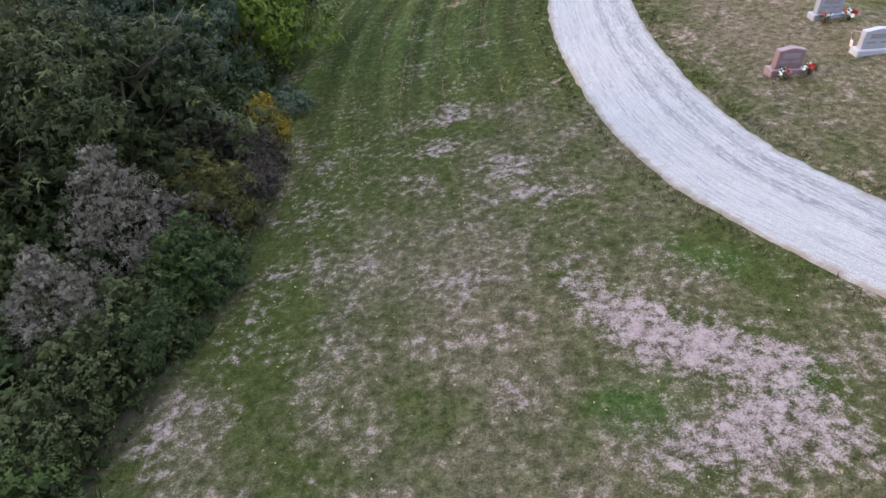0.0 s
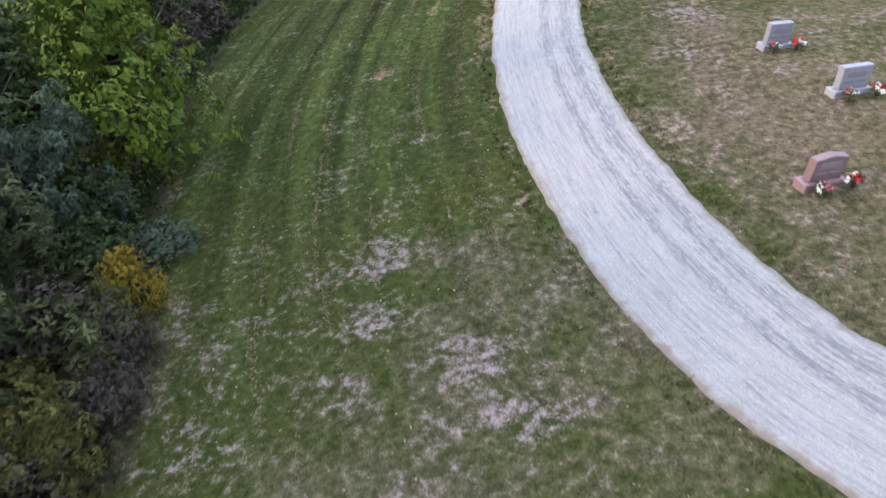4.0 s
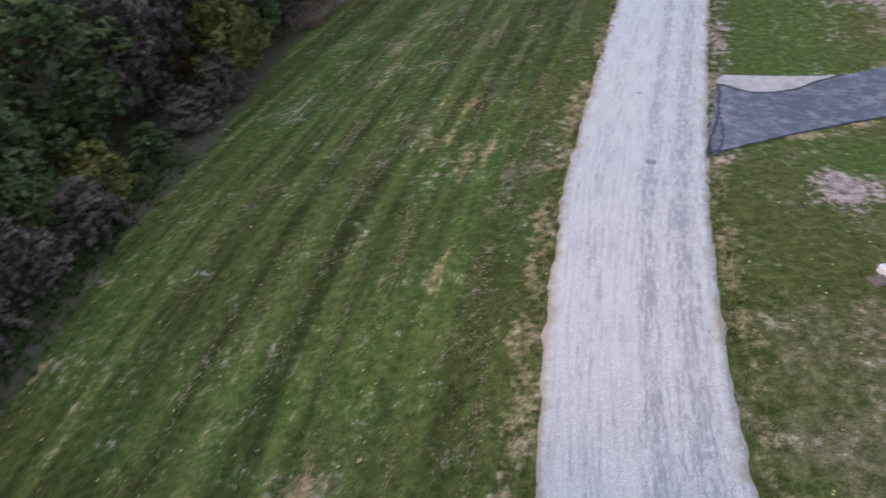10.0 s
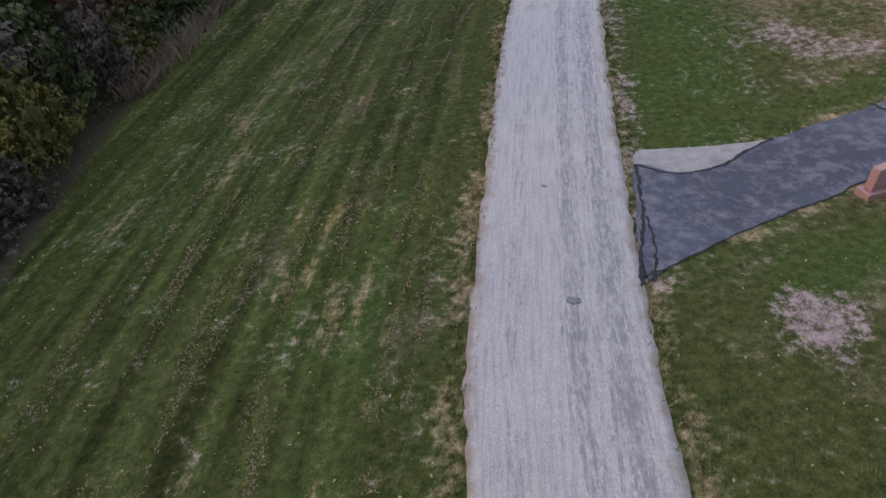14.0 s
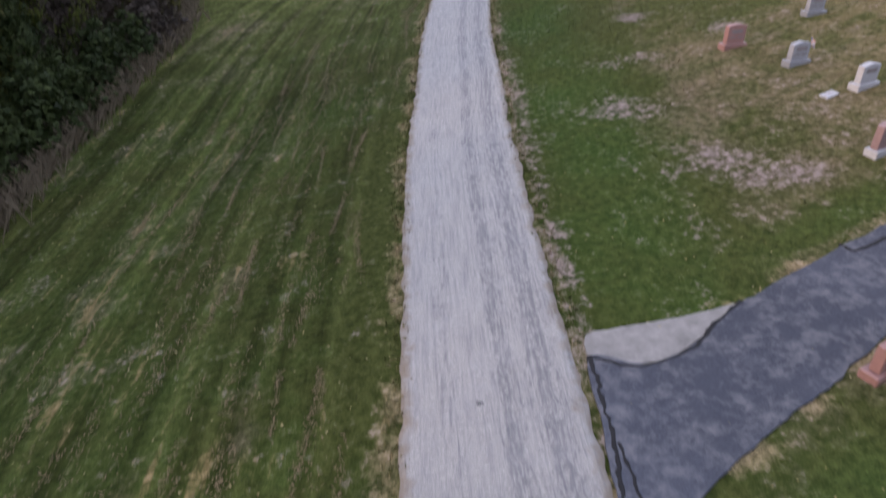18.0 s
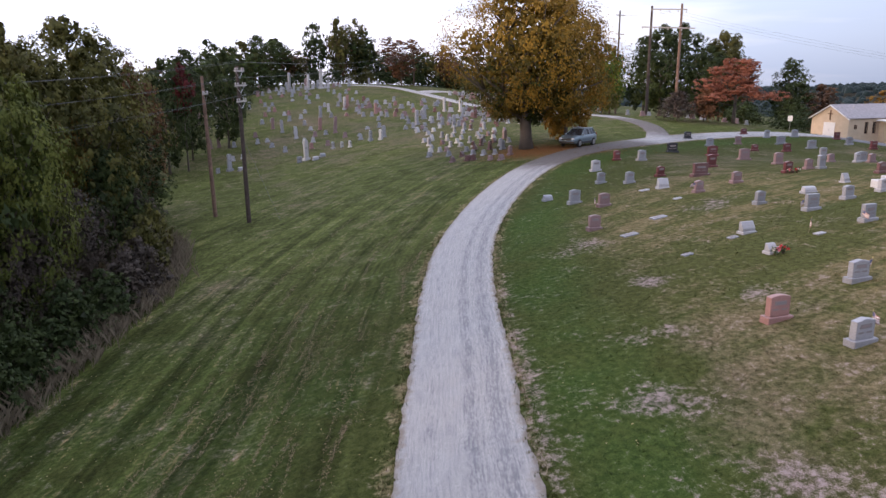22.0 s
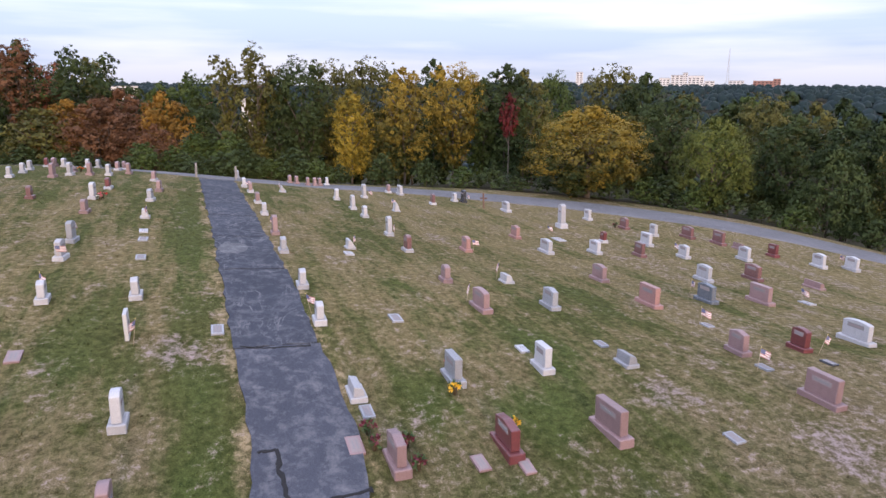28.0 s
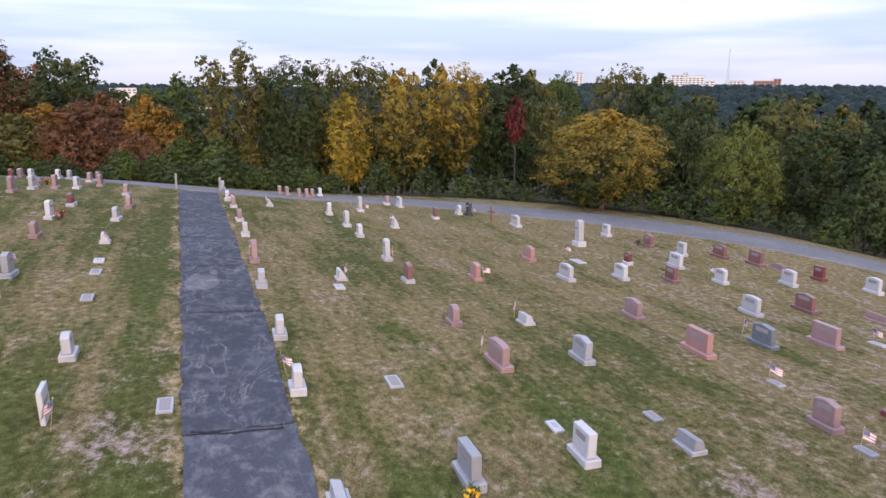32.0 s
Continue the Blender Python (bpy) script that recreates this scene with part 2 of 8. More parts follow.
    c = mixc(n, l, times(ramp(n, l, dry, 0.16, 0.92), 0.9), green, mixc(n, l, times(yard, 0.55), brown, hay))
    # swaths left by the mower: uneven light and dark bands, thin lines of dry clippings
    swath = attr(n, "swath")
    tone = n.new("ShaderNodeMapRange")
    tone.inputs["From Min"].default_value, tone.inputs["From Max"].default_value = 0.33, 0.67
    tone.inputs["To Min"].default_value, tone.inputs["To Max"].default_value = 0.42, 1.42
    l.new(total(sweep, wob(rake, 0.3), wob(mid, 0.25)), tone.inputs["Value"])
    c = mixc(n, l, times(swath, 0.9), c, mixc(n, l, 1.0, c, tone.outputs["Result"], "MULTIPLY"))
    clip = total(wob(rake, 3.0), wob(sweep, 1.2), wob(fine, 1.2), wob(mid, 1.3), wob(big, 1.2), times(attr(n, "dry"), 0.2), times(attr(n, "hay"), 0.55))
    c = mixc(n, l, times(swath, ramp(n, l, clip, 0.44, 1.0), 0.8), c, turf((0.118, 0.078, 0.036), (0.31, 0.215, 0.112)))
    # dead verge
    verge = total(attr(n, "verge"), wob(mid, 1.4), wob(fine, 1.2))
    c = mixc(n, l, times(ramp(n, l, verge, 0.36, 0.8), 0.8), c, straw)
    # bare soil, broken up by tufts
    bare = total(attr(n, "bare"), wob(mid, 1.6), wob(fine, 2.4), wob(grain, 1.4), times(yard, wob(mown, 0.8)))
    c = mixc(n, l, times(ramp(n, l, bare, 0.36, 0.86), 0.95), c, soil)
    # fallen leaves under the maple
    litter = total(attr(n, "litter"), wob(fine, 1.4))
    c = mixc(n, l, ramp(n, l, litter, 0.35, 0.8), c, (0.17, 0.075, 0.028))
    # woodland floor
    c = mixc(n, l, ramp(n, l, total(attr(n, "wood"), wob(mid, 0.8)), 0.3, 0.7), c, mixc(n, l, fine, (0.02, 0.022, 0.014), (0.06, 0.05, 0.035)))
    return c, fine, grain


LAWN, _n, _l, _b = material("mown_lawn")
_c, _f, _g = lawn_colour(_n, _l)
_l.new(_c, _b.inputs["Base Color"])
_b.inputs["Roughness"].default_value = 0.95
_b.inputs["Specular IOR Level"].default_value = 0.04
bump(_n, _l, _b, op(_n, _l, "ADD", _f, _g), 0.4, 0.04)

BLADES, _n, _l, _b = material("grass_blades")
_c, _f, _g = lawn_colour(_n, _l)
_hs = _n.new("ShaderNodeHueSaturation")
_l.new(_c, _hs.inputs["Color"])
_l.new(op(_n, _l, "ADD", op(_n, _l, "MULTIPLY", _n.new("ShaderNodeNewGeometry").outputs["Random Per Island"], 0.45), 0.9), _hs.inputs["Value"])
_l.new(_hs.outputs["Color"], _b.inputs["Base Color"])
_b.inputs["Roughness"].default_value = 0.8
_b.inputs["Specular IOR Level"].default_value = 0.08

GRAVEL, _n, _l, _b = material("crushed_limestone_road")
_p = world_pos(_n)
_uv = _n.new("ShaderNodeAttribute")
_uv.attribute_name = "across"
_al = _n.new("ShaderNodeAttribute")
_al.attribute_name = "along"
_comb = _n.new("ShaderNodeCombineXYZ")
_l.new(op(_n, _l, "MULTIPLY", _uv.outputs["Fac"], 9.0), _comb.inputs["X"])
_l.new(op(_n, _l, "MULTIPLY", _al.outputs["Fac"], 0.5), _comb.inputs["Y"])
_comb2 = _n.new("ShaderNodeCombineXYZ")
_l.new(op(_n, _l, "MULTIPLY", _uv.outputs["Fac"], 5.0), _comb2.inputs["X"])
_l.new(op(_n, _l, "MULTIPLY", _al.outputs["Fac"], 1.5), _comb2.inputs["Y"])
_streak = nz(_n, _l, 1.6, 6, 0.7, _comb.outputs["Vector"])
_grain = nz(_n, _l, 45, 4, 0.75, _p)
_blot = nz(_n, _l, 1.1, 5, 0.6, _p)
_c = mixc(_n, _l, ramp(_n, _l, _grain, 0.34, 0.66), (0.190, 0.180, 0.174), (0.462, 0.440, 0.424))
_c = mixc(_n, _l, op(_n, _l, "MULTIPLY", ramp(_n, _l, _streak, 0.46, 0.66), 0.55), _c, (0.15, 0.15, 0.168))
_c = mixc(_n, _l, op(_n, _l, "MULTIPLY", ramp(_n, _l, op(_n, _l, "ADD", attr(_n, "wear"), op(_n, _l, "MULTIPLY", op(_n, _l, "ADD", op(_n, _l, "MULTIPLY", op(_n, _l, "SUBTRACT", nz(_n, _l, 2.6, 7, 0.8, _comb2.outputs["Vector"]), 0.5), 2.2), op(_n, _l, "SUBTRACT", _streak, 0.5)), 2.0)), 0.35, 1.1), 0.66), _c, (0.115, 0.116, 0.132))
_c = mixc(_n, _l, op(_n, _l, "MULTIPLY", ramp(_n, _l, _blot, 0.5, 0.75), 0.3), _c, (0.40, 0.385, 0.385))
_edge = op(_n, _l, "ADD", attr(_n, "rim"), op(_n, _l, "MULTIPLY", op(_n, _l, "SUBTRACT", nz(_n, _l, 3.0, 5, 0.7, _p), 0.5), 1.6))
_c = mixc(_n, _l, op(_n, _l, "MULTIPLY", ramp(_n, _l, _edge, 0.45, 0.85), 0.85), _c, (0.21, 0.165, 0.125))
# the maple's shade painted dark brown on the lane, over wet leafy earth
_c = mixc(_n, _l, op(_n, _l, "MULTIPLY", ramp(_n, _l, op(_n, _l, "ADD", attr(_n, "shade_damp"), op(_n, _l, "MULTIPLY", op(_n, _l, "SUBTRACT", _blot, 0.5), 0.8)), 0.1, 0.7), 0.9), _c, (0.080, 0.064, 0.058))
_l.new(_c, _b.inputs["Base Color"])
_b.inputs["Roughness"].default_value = 0.95
bump(_n, _l, _b, op(_n, _l, "ADD", _grain, op(_n, _l, "MULTIPLY", _streak, 0.9)), 0.8, 0.04)


def asphalt(name, dark, light, mark, cracked=0.45, smear=0.5):
    m, n, l, b = material(name)
    p = world_pos(n)
    c = mixc(n, l, ramp(n, l, nz(n, l, 40, 3, 0.7, p), 0.3, 0.75), dark, light)
    c = mixc(n, l, op(n, l, "MULTIPLY", ramp(n, l, nz(n, l, 2.6, 6, 0.72, p, 0.15), 0.47, 0.72), smear), c, mark)
    c = mixc(n, l, op(n, l, "MULTIPLY", ramp(n, l, nz(n, l, 0.35, 4, 0.5, p), 0.45, 0.7), 0.2), c, tuple(x * 1.6 for x in light))
    l.new(c, b.inputs["Base Color"])
    # pale worn cracks that wander along
    mp = n.new("ShaderNodeMapping")
    mp.inputs["Scale"].default_value = (0.55, 1.3, 1.0)
    l.new(p, mp.inputs["Vector"])
    crack = op(n, l, "ABSOLUTE", op(n, l, "SUBTRACT", nz(n, l, 0.9, 7, 0.65, mp.outputs["Vector"], 0.7), 0.5))
    line = op(n, l, "MULTIPLY", op(n, l, "SUBTRACT", 1.0, ramp(n, l, crack, 0.0, 0.022)), ramp(n, l, nz(n, l, 0.8, 4, 0.6, p), 0.42, 0.62))
    c = mixc(n, l, op(n, l, "MULTIPLY", line, cracked), c, mark)
    l.new(c, b.inputs["Base Color"])
    b.inputs["Roughness"].default_value = 0.9
    b.inputs["Specular IOR Level"].default_value = 0.2
    bump(n, l, b, nz(n, l, 90, 3, 0.7, p), 0.35, 0.01)
    return m


PATH_ASPHALT = asphalt("sealed_asphalt", (0.019, 0.0215, 0.030), (0.048, 0.053, 0.069), (0.20, 0.195, 0.205), 0.6, 0.4)
MOUTH_ASPHALT = asphalt("weathered_asphalt", (0.027, 0.030, 0.041), (0.064, 0.069, 0.088), (0.19, 0.185, 0.195), 0.15, 0.6)
ROAD_ASPHALT = asphalt("worn_asphalt", (0.075, 0.073, 0.078), (0.135, 0.13, 0.138), (0.19, 0.18, 0.185))
SCUFFED = asphalt("scuffed_asphalt", (0.060, 0.061, 0.068), (0.115, 0.116, 0.126), (0.22, 0.21, 0.215), 0.1, 0.8)
TAR = plain("fresh_tar_seam", (0.007, 0.007, 0.009), 0.95, vary=0.3, scale=12)
CONCRETE = plain("pale_broken_concrete", (0.22, 0.207, 0.2), 0.95, vary=0.25, scale=3, bumpy=0.4)
BARK = plain("grey_brown_bark", (0.10, 0.08, 0.065), 0.95, vary=0.35, scale=5, bumpy=0.7)
POLE_WOOD = plain("creosoted_pole", (0.062, 0.043, 0.036), 0.9, vary=0.35, scale=4, bumpy=0.4)
POLE_PALE = plain("weathered_pole", (0.19, 0.115, 0.085), 0.9, vary=0.3, scale=4, bumpy=0.4)
ARM_WOOD = plain("bleached_crossarm", (0.40, 0.37, 0.35), 0.85, vary=0.2)
WIRE = plain("power_wire", (0.13, 0.13, 0.14), 0.6)
PORCELAIN = plain("insulator_glaze", (0.45, 0.42, 0.42), 0.3)


def leaves(name, a, b_, sheen=0.12, turned=0.0):
    """Leaf colours from a to b, leaf by leaf, with patches across the crown; turned: how much further autumn has gone at the top."""
    m, n, l, b = material(name)
    geo = n.new("ShaderNodeNewGeometry")
    patch = nz(n, l, 0.55, 3, 0.6, geo.outputs["Position"])
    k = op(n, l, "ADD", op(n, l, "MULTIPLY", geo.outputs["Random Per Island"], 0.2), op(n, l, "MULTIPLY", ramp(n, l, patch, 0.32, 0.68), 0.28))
    # spray is the clump's tone, low inside crowns, so inner shade is in the colour
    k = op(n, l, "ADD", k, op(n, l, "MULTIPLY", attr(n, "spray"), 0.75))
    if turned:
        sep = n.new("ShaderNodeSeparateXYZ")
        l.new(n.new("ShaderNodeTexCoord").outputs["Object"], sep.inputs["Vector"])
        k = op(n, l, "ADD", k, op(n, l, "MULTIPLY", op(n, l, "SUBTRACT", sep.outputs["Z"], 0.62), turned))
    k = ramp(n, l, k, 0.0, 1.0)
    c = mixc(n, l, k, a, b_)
    l.new(c, b.inputs["Base Color"])
    b.inputs["Roughness"].default_value = 0.6
    b.inputs["Specular IOR Level"].default_value = sheen
    tr = n.new("ShaderNodeBsdfTranslucent")
    l.new(c, tr.inputs["Color"])
    mx = n.new("ShaderNodeMixShader")
    mx.inputs[0].default_value = 0.16
    l.new(b.outputs[0], mx.inputs[1])
    l.new(tr.outputs[0], mx.inputs[2])
    l.new(mx.outputs[0], n["Material Output"].inputs["Surface"])
    return m


LEAF_DARK = leaves("dark_green_leaves", (0.010, 0.019, 0.007), (0.056, 0.076, 0.024))
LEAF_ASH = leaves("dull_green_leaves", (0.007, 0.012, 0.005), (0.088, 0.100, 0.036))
LEAF_GREEN = leaves("green_leaves", (0.015, 0.032, 0.008), (0.074, 0.098, 0.025))
LEAF_BLUE = leaves("blue_green_leaves", (0.018, 0.032, 0.020), (0.10, 0.13, 0.085))
LEAF_MOSS = leaves("mossy_green_leaves", (0.018, 0.034, 0.008), (0.125, 0.135, 0.028), turned=0.3)
LEAF_LIME = leaves("lime_green_leaves", (0.022, 0.050, 0.006), (0.135, 0.175, 0.022))
LEAF_OLIVE = leaves("olive_leaves", (0.020, 0.026, 0.008), (0.128, 0.116, 0.030))
LEAF_GOLD = leaves("golden_leaves", (0.055, 0.058, 0.010), (0.34, 0.23, 0.028))
LEAF_TURN = leaves("olive_gold_leaves", (0.020, 0.030, 0.008), (0.27, 0.180, 0.026), turned=1.0)
LEAF_AMBER = leaves("amber_leaves", (0.085, 0.055, 0.014), (0.26, 0.135, 0.022))
LEAF_MAPLE = leaves("turning_maple_leaves", (0.026, 0.036, 0.009), (0.32, 0.175, 0.024), turned=0.9)
LEAF_ORANGE = leaves("orange_turning_leaves", (0.050, 0.052, 0.012), (0.36, 0.17, 0.022))
LEAF_RUST = leaves("russet_leaves", (0.055, 0.03, 0.018), (0.16, 0.075, 0.035))
LEAF_CRIMSON = leaves("crimson_creeper_leaves", (0.030, 0.008, 0.009), (0.14, 0.022, 0.022))
LEAF_RED = leaves("red_leaves", (0.10, 0.036, 0.024), (0.34, 0.125, 0.075))
LEAF_GREYPINK = leaves("faded_seed_heads", (0.078, 0.066, 0.050), (0.235, 0.208, 0.160))
LEAF_MAUVE = leaves("brown_mauve_leaves", (0.022, 0.018, 0.016), (0.105, 0.083, 0.068))
STRAW = leaves("dry_tall_grass", (0.12, 0.095, 0.065), (0.30, 0.25, 0.19))
CLIPPINGS = leaves("dry_clippings", (0.11, 0.078, 0.043), (0.29, 0.215, 0.125))
FALLEN = leaves("fallen_leaves", (0.20, 0.15, 0.06), (0.45, 0.40, 0.25))

# ---- the lie of the land: a tilted plane with broad mounds (x, y, breadth, rise) ----
LOWER_SLOPE = [
    (10, 43, 7, 0.17),
    (15, 36, 7, -1.7),
    (9, 26, 8, 0.63),
    (-8, 20, 12, -0),
    (-6, 48, 13, -1.73),
    (5, 40, 10, 1.96),
    (20, 45, 11, 0.59),
    (60, 24, 11, 0.38),
    (48, 10, 10, 1.78),
    (34, 35, 16, 2.55),
    (70, 12, 18, 2.58),
    (85, 20, 30, 3.94),
    (15, 25, 14, 2.44),
    (12, -10, 20, 8.06),
]
UPPER_HILL = [
    (-5, 72, 14, -0.96),
    (60, 90, 16, -5.06),
    (8, 90, 18, -0.41),
    (-10, 120, 28, -4.15),
    (18, 140, 24, 1.04),
    (45, 172, 28, 4.13),
    (60, 140, 25, -0.21),
    (28, 60, 18, 2.6),
    (60, 55, 18, 4.07),
    (75, 95, 25, 8.11),
    (42, 92, 18, 3),
    (92, 106, 14, -1.97),
    (105, 120, 30, -0.48),
    (110, 60, 30, -4.47),
]
PLANE = (-6.51, -1.32, 3.58)

def ground(x, y):
    """Height of the ground, for numbers or arrays."""
    h = PLANE[0] + PLANE[1] * x / 50 + PLANE[2] * y / 50
    for a, b, s, k in LOWER_SLOPE + UPPER_HILL:
        h = h + k * np.exp(-((x - a) ** 2 + (y - b) ** 2) / (2 * s * s))
    r = np.hypot(x - 40.0, y - 70.0)
    ang = np.arctan2(y - 70.0, x - 40.0)
    rise = np.clip((r - 500) / 1300, 0, 1)
    far = -46 + 40 * rise * rise * (3 - 2 * rise) + 7 * np.sin(ang * 7 + r / 420) * np.clip(r / 900, 0, 1)
    spur = np.exp(-((x - 1050.0) ** 2 + (y + 760.0) ** 2) / (2 * 330.0 ** 2))
    far = far * (1 - 0.8 * spur) + 2.0 * spur
    k = np.clip((r - 120) / 240, 0, 1)
    k = k * k * (3 - 2 * k)
    return h * (1 - k) + far * k


def gz(x, y):
    return float(ground(float(x), float(y)))


def spline(pts, step=0.5):
    """A smooth line (Catmull-Rom) through plan points, evenly stepped."""
    p = np.array(pts, float)
    p = np.vstack([2 * p[0] - p[1], p, 2 * p[-1] - p[-2]])
    out = []
    for i in range(1, len(p) - 2):
        n = max(2, int(np.hypot(*(p[i + 1] - p[i])) / step))
        for t in np.arange(n) / n:
            out.append(0.5 * (2 * p[i] + (p[i + 1] - p[i - 1]) * t + (2 * p[i - 1] - 5 * p[i] + 4 * p[i + 1] - p[i + 2]) * t * t
                              + (3 * p[i] - p[i - 1] - 3 * p[i + 1] + p[i + 2]) * t ** 3))
    out.append(p[-2])
    return np.array(out)


def line_dist(x, y, line, run=False):
    """Distance to a line, signed: positive to its right; with run also how far along it."""
    best = np.full(x.shape, 1e9)
    sign = np.ones(x.shape)
    far = np.zeros(x.shape)
    gone = 0.0
    for a, b in zip(line[:-1:2], line[2::2]):
        d = b - a
        t = np.clip(((x - a[0]) * d[0] + (y - a[1]) * d[1]) / (d @ d), 0, 1)
        e = np.hypot(x - a[0] - t * d[0], y - a[1] - t * d[1])
        s = np.where((x - a[0]) * d[1] - (y - a[1]) * d[0] > 0, 1.0, -1.0)
        sign = np.where(e < best, s, sign)
        far = np.where(e < best, gone + t * math.sqrt(d @ d), far)
        gone += math.sqrt(d @ d)
        best = np.minimum(best, e)
    return (best * sign, far) if run else best * sign


LANE = spline([(30, -12), (19, -2), (13, 4.2), (9.6, 8.4), (7.0, 12.3), (6.2, 14.1), (5.6, 16.3), (5.2, 19.4), (5.05, 22), (5.2, 25.2), (5.65, 28.1), (6.85, 33), (7.75, 35.9),
               (9.0, 39.8), (10.7, 45), (12, 48.8), (13.8, 53.5), (16.2, 59.9), (19, 66.1), (22.1, 71.3), (25, 75.3), (28.2, 79.2), (32, 83), (37, 87), (43.5, 91.4), (52, 96.6), (60, 99.4), (70, 99.5), (80, 98)])
FORK = spline([(54, 97.5), (58, 103), (60.5, 110), (61, 122), (57, 136), (52.5, 141), (50, 149), (47.3, 159), (44.2, 168), (38, 173)])
CREST = spline([(47.3, 159), (54, 163), (66, 160), (78, 152)])
PATH = spline([(8.6, 37.0), (12, 37.2), (14.5, 38.0), (18, 38.7), (22, 38.75), (24.3, 39.05), (28, 39.7), (33.2, 40.5), (42.9, 42.1), (50, 43.3), (57.5, 44.5)])
EAST = spline([(20, -16), (30, -5), (37, 2.4), (42.5, 7.1), (45.2, 9.2), (48.5, 12.6), (51.9, 16.6), (55.8, 21), (58.9, 26.3), (61.2, 32.2), (60.6, 38), (60.4, 44.5), (62.8, 52), (67, 60), (74, 72), (80, 86), (80, 98)])
HEDGE = spline([(-5.5, -12), (-5.4, 4), (-5.0, 8), (-4.25, 11), (-4.2, 14), (-4.5, 17), (-5.2, 22), (-5.6, 28), (-5.2, 35), (-4.1, 41), (-2.9, 51), (-1.3, 57), (0.9, 63), (2.8, 68), (5.0, 74), (5.6, 80), (4.4, 87), (-2, 96), (-6, 110), (-4, 130), (2, 150), (4, 168)], 1.0)


def spots(x, y, rows):
    """Soft oval patches (x, y, half length, half width, turn in degrees, strength)."""
    v = np.zeros(np.shape(x))
    for a, b, ra, rb, deg, k in rows:
        c, s = math.cos(radians(deg)), math.sin(radians(deg))
        u, w = ((x - a) * c + (y - b) * s) / ra, (-(x - a) * s + (y - b) * c) / rb
        v = np.maximum(v, k * np.exp(-(u * u + w * w) ** 1.5))
    return v


BARE_LOW = [(2.7, 9.9, 0.55, 1.3, 20, 0.62), (3.7, 8.6, 1.4, 0.8, -35, 0.86), (4.7, 7.6, 1.6, 0.75, -25, 0.86), (5.2, 6.3, 1.5, 0.8, -25, 0.76), (3.9, 5.8, 1.3, 0.9, 0, 0.62), (5.3, 8.2, 0.6, 0.35, 0, 0.66), (1.6, 14.7, 0.9, 0.5, -30, 0.6),
            (2.4, 13.2, 0.9, 0.4, -30, 0.7), (0.3, 18.0, 0.6, 0.9, 0, 0.5), (0.1, 16.2, 0.8, 0.5, 0, 0.6), (-1.3, 11.8, 0.3, 0.9, 0, 0.55), (0.1, 10.5, 0.9, 0.35, 0, 0.45), (-3.6, 11.2, 0.35, 1.2, 10, 0.5), (-4.15, 9.2, 0.3, 1.4, 0, 0.42)]
BARE_MORE = [(-3.7, 7.5, 0.3, 0.25, 0, 0.5), (-5.05, 7.0, 0.25, 1.1, -15, 0.5), (-0.6, 14.4, 0.5, 0.3, 0, 0.45), (1.0, 8.8, 0.7, 0.4, 0, 0.5), (-3.2, 14.4, 0.5, 1.4, 0, 0.5), (1.3, 22.4, 0.35, 0.2, 0, 0.7),
             (-0.6, 7.2, 0.3, 0.25, 0, 0.6), (11.6, 33.3, 0.9, 1.0, 0, 0.75), (14.0, 32.0, 0.9, 0.6, 0, 0.65), (8.9, 24.2, 0.6, 0.7, 0, 0.6), (10.1, 27.2, 1.1, 0.9, 0, 0.55), (12.2, 28.8, 1.4, 1.0, 20, 0.5)]
BARE_HIGH = [(17.3, 43.4, 2.2, 1.1, -40, 0.6), (18.4, 42.2, 1.2, 0.6, 0, 0.55), (15.4, 41.4, 0.8, 0.4, 0, 0.45), (21.8, 55.0, 1.2, 0.7, 0, 0.6), (22.4, 61.0, 1.6, 1.0, 0, 0.5), (23.4, 51.6, 1.5, 0.8, 0, 0.5),
             (16.9, 47.6, 1.6, 1.0, -40, 0.5), (19.0, 51.0, 1.8, 0.7, -30, 0.45), (31, 62.6, 2.5, 1.1, 20, 0.5), (24.0, 30.6, 1.3, 0.8, 0, 0.6), (21.0, 27.8, 1.5, 1.0, 0, 0.6), (26.6, 42.0, 1.2, 0.5, 0, 0.5), (23.6, 36.3, 1.2, 0.5, 0, 0.45)]
STRAW_LOW = [(0.7, 27.2, 0.7, 0.6, 0, 0.9), (0.6, 33.2, 0.5, 0.9, 0, 0.7), (1.3, 23.5, 0.5, 1.0, 0, 0.6), (5.0, 15.0, 1.0, 1.5, 20, 0.4), (4.5, 39.9, 0.5, 1.2, -18, 0.9), (4.8, 45, 0.5, 1.0, -18, 0.8), (2.4, 38.5, 0.35, 1.4, -15, 0.7)]

GREEN_SPOTS = [(23.4, 33.6, 1.6, 0.9, 8, 0.8), (24.6, 36.0, 1.4, 0.8, 8, 0.7), (26.4, 32.2, 1.8, 0.8, 8, 0.8), (25.0, 41.2, 1.0, 0.5, 8, 0.7), (31, 35.5, 2.2, 1.0, 8, 0.6), (26.5, 44.5, 2.6, 0.9, 8, 0.7), (47, 36.3, 3.5, 1.0, 8, 0.7),
               (33.5, 57.5, 3.0, 1.5, 0, 0.7), (16.2, 34.9, 1.6, 1.0, 0, 0.8), (13.0, 34.6, 1.8, 0.8, 20, 0.7), (5.6, 7.2, 0.5, 0.35, 0, 0.9), (5.3, 10.3, 1.3, 0.6, -35, 0.7), (3.0, 6.9, 0.8, 0.6, 0, 0.8), (31, 29.5, 2.0, 0.8, 8, 0.5), (28, 24.4, 1.5, 1.0, 8, 0.5)]


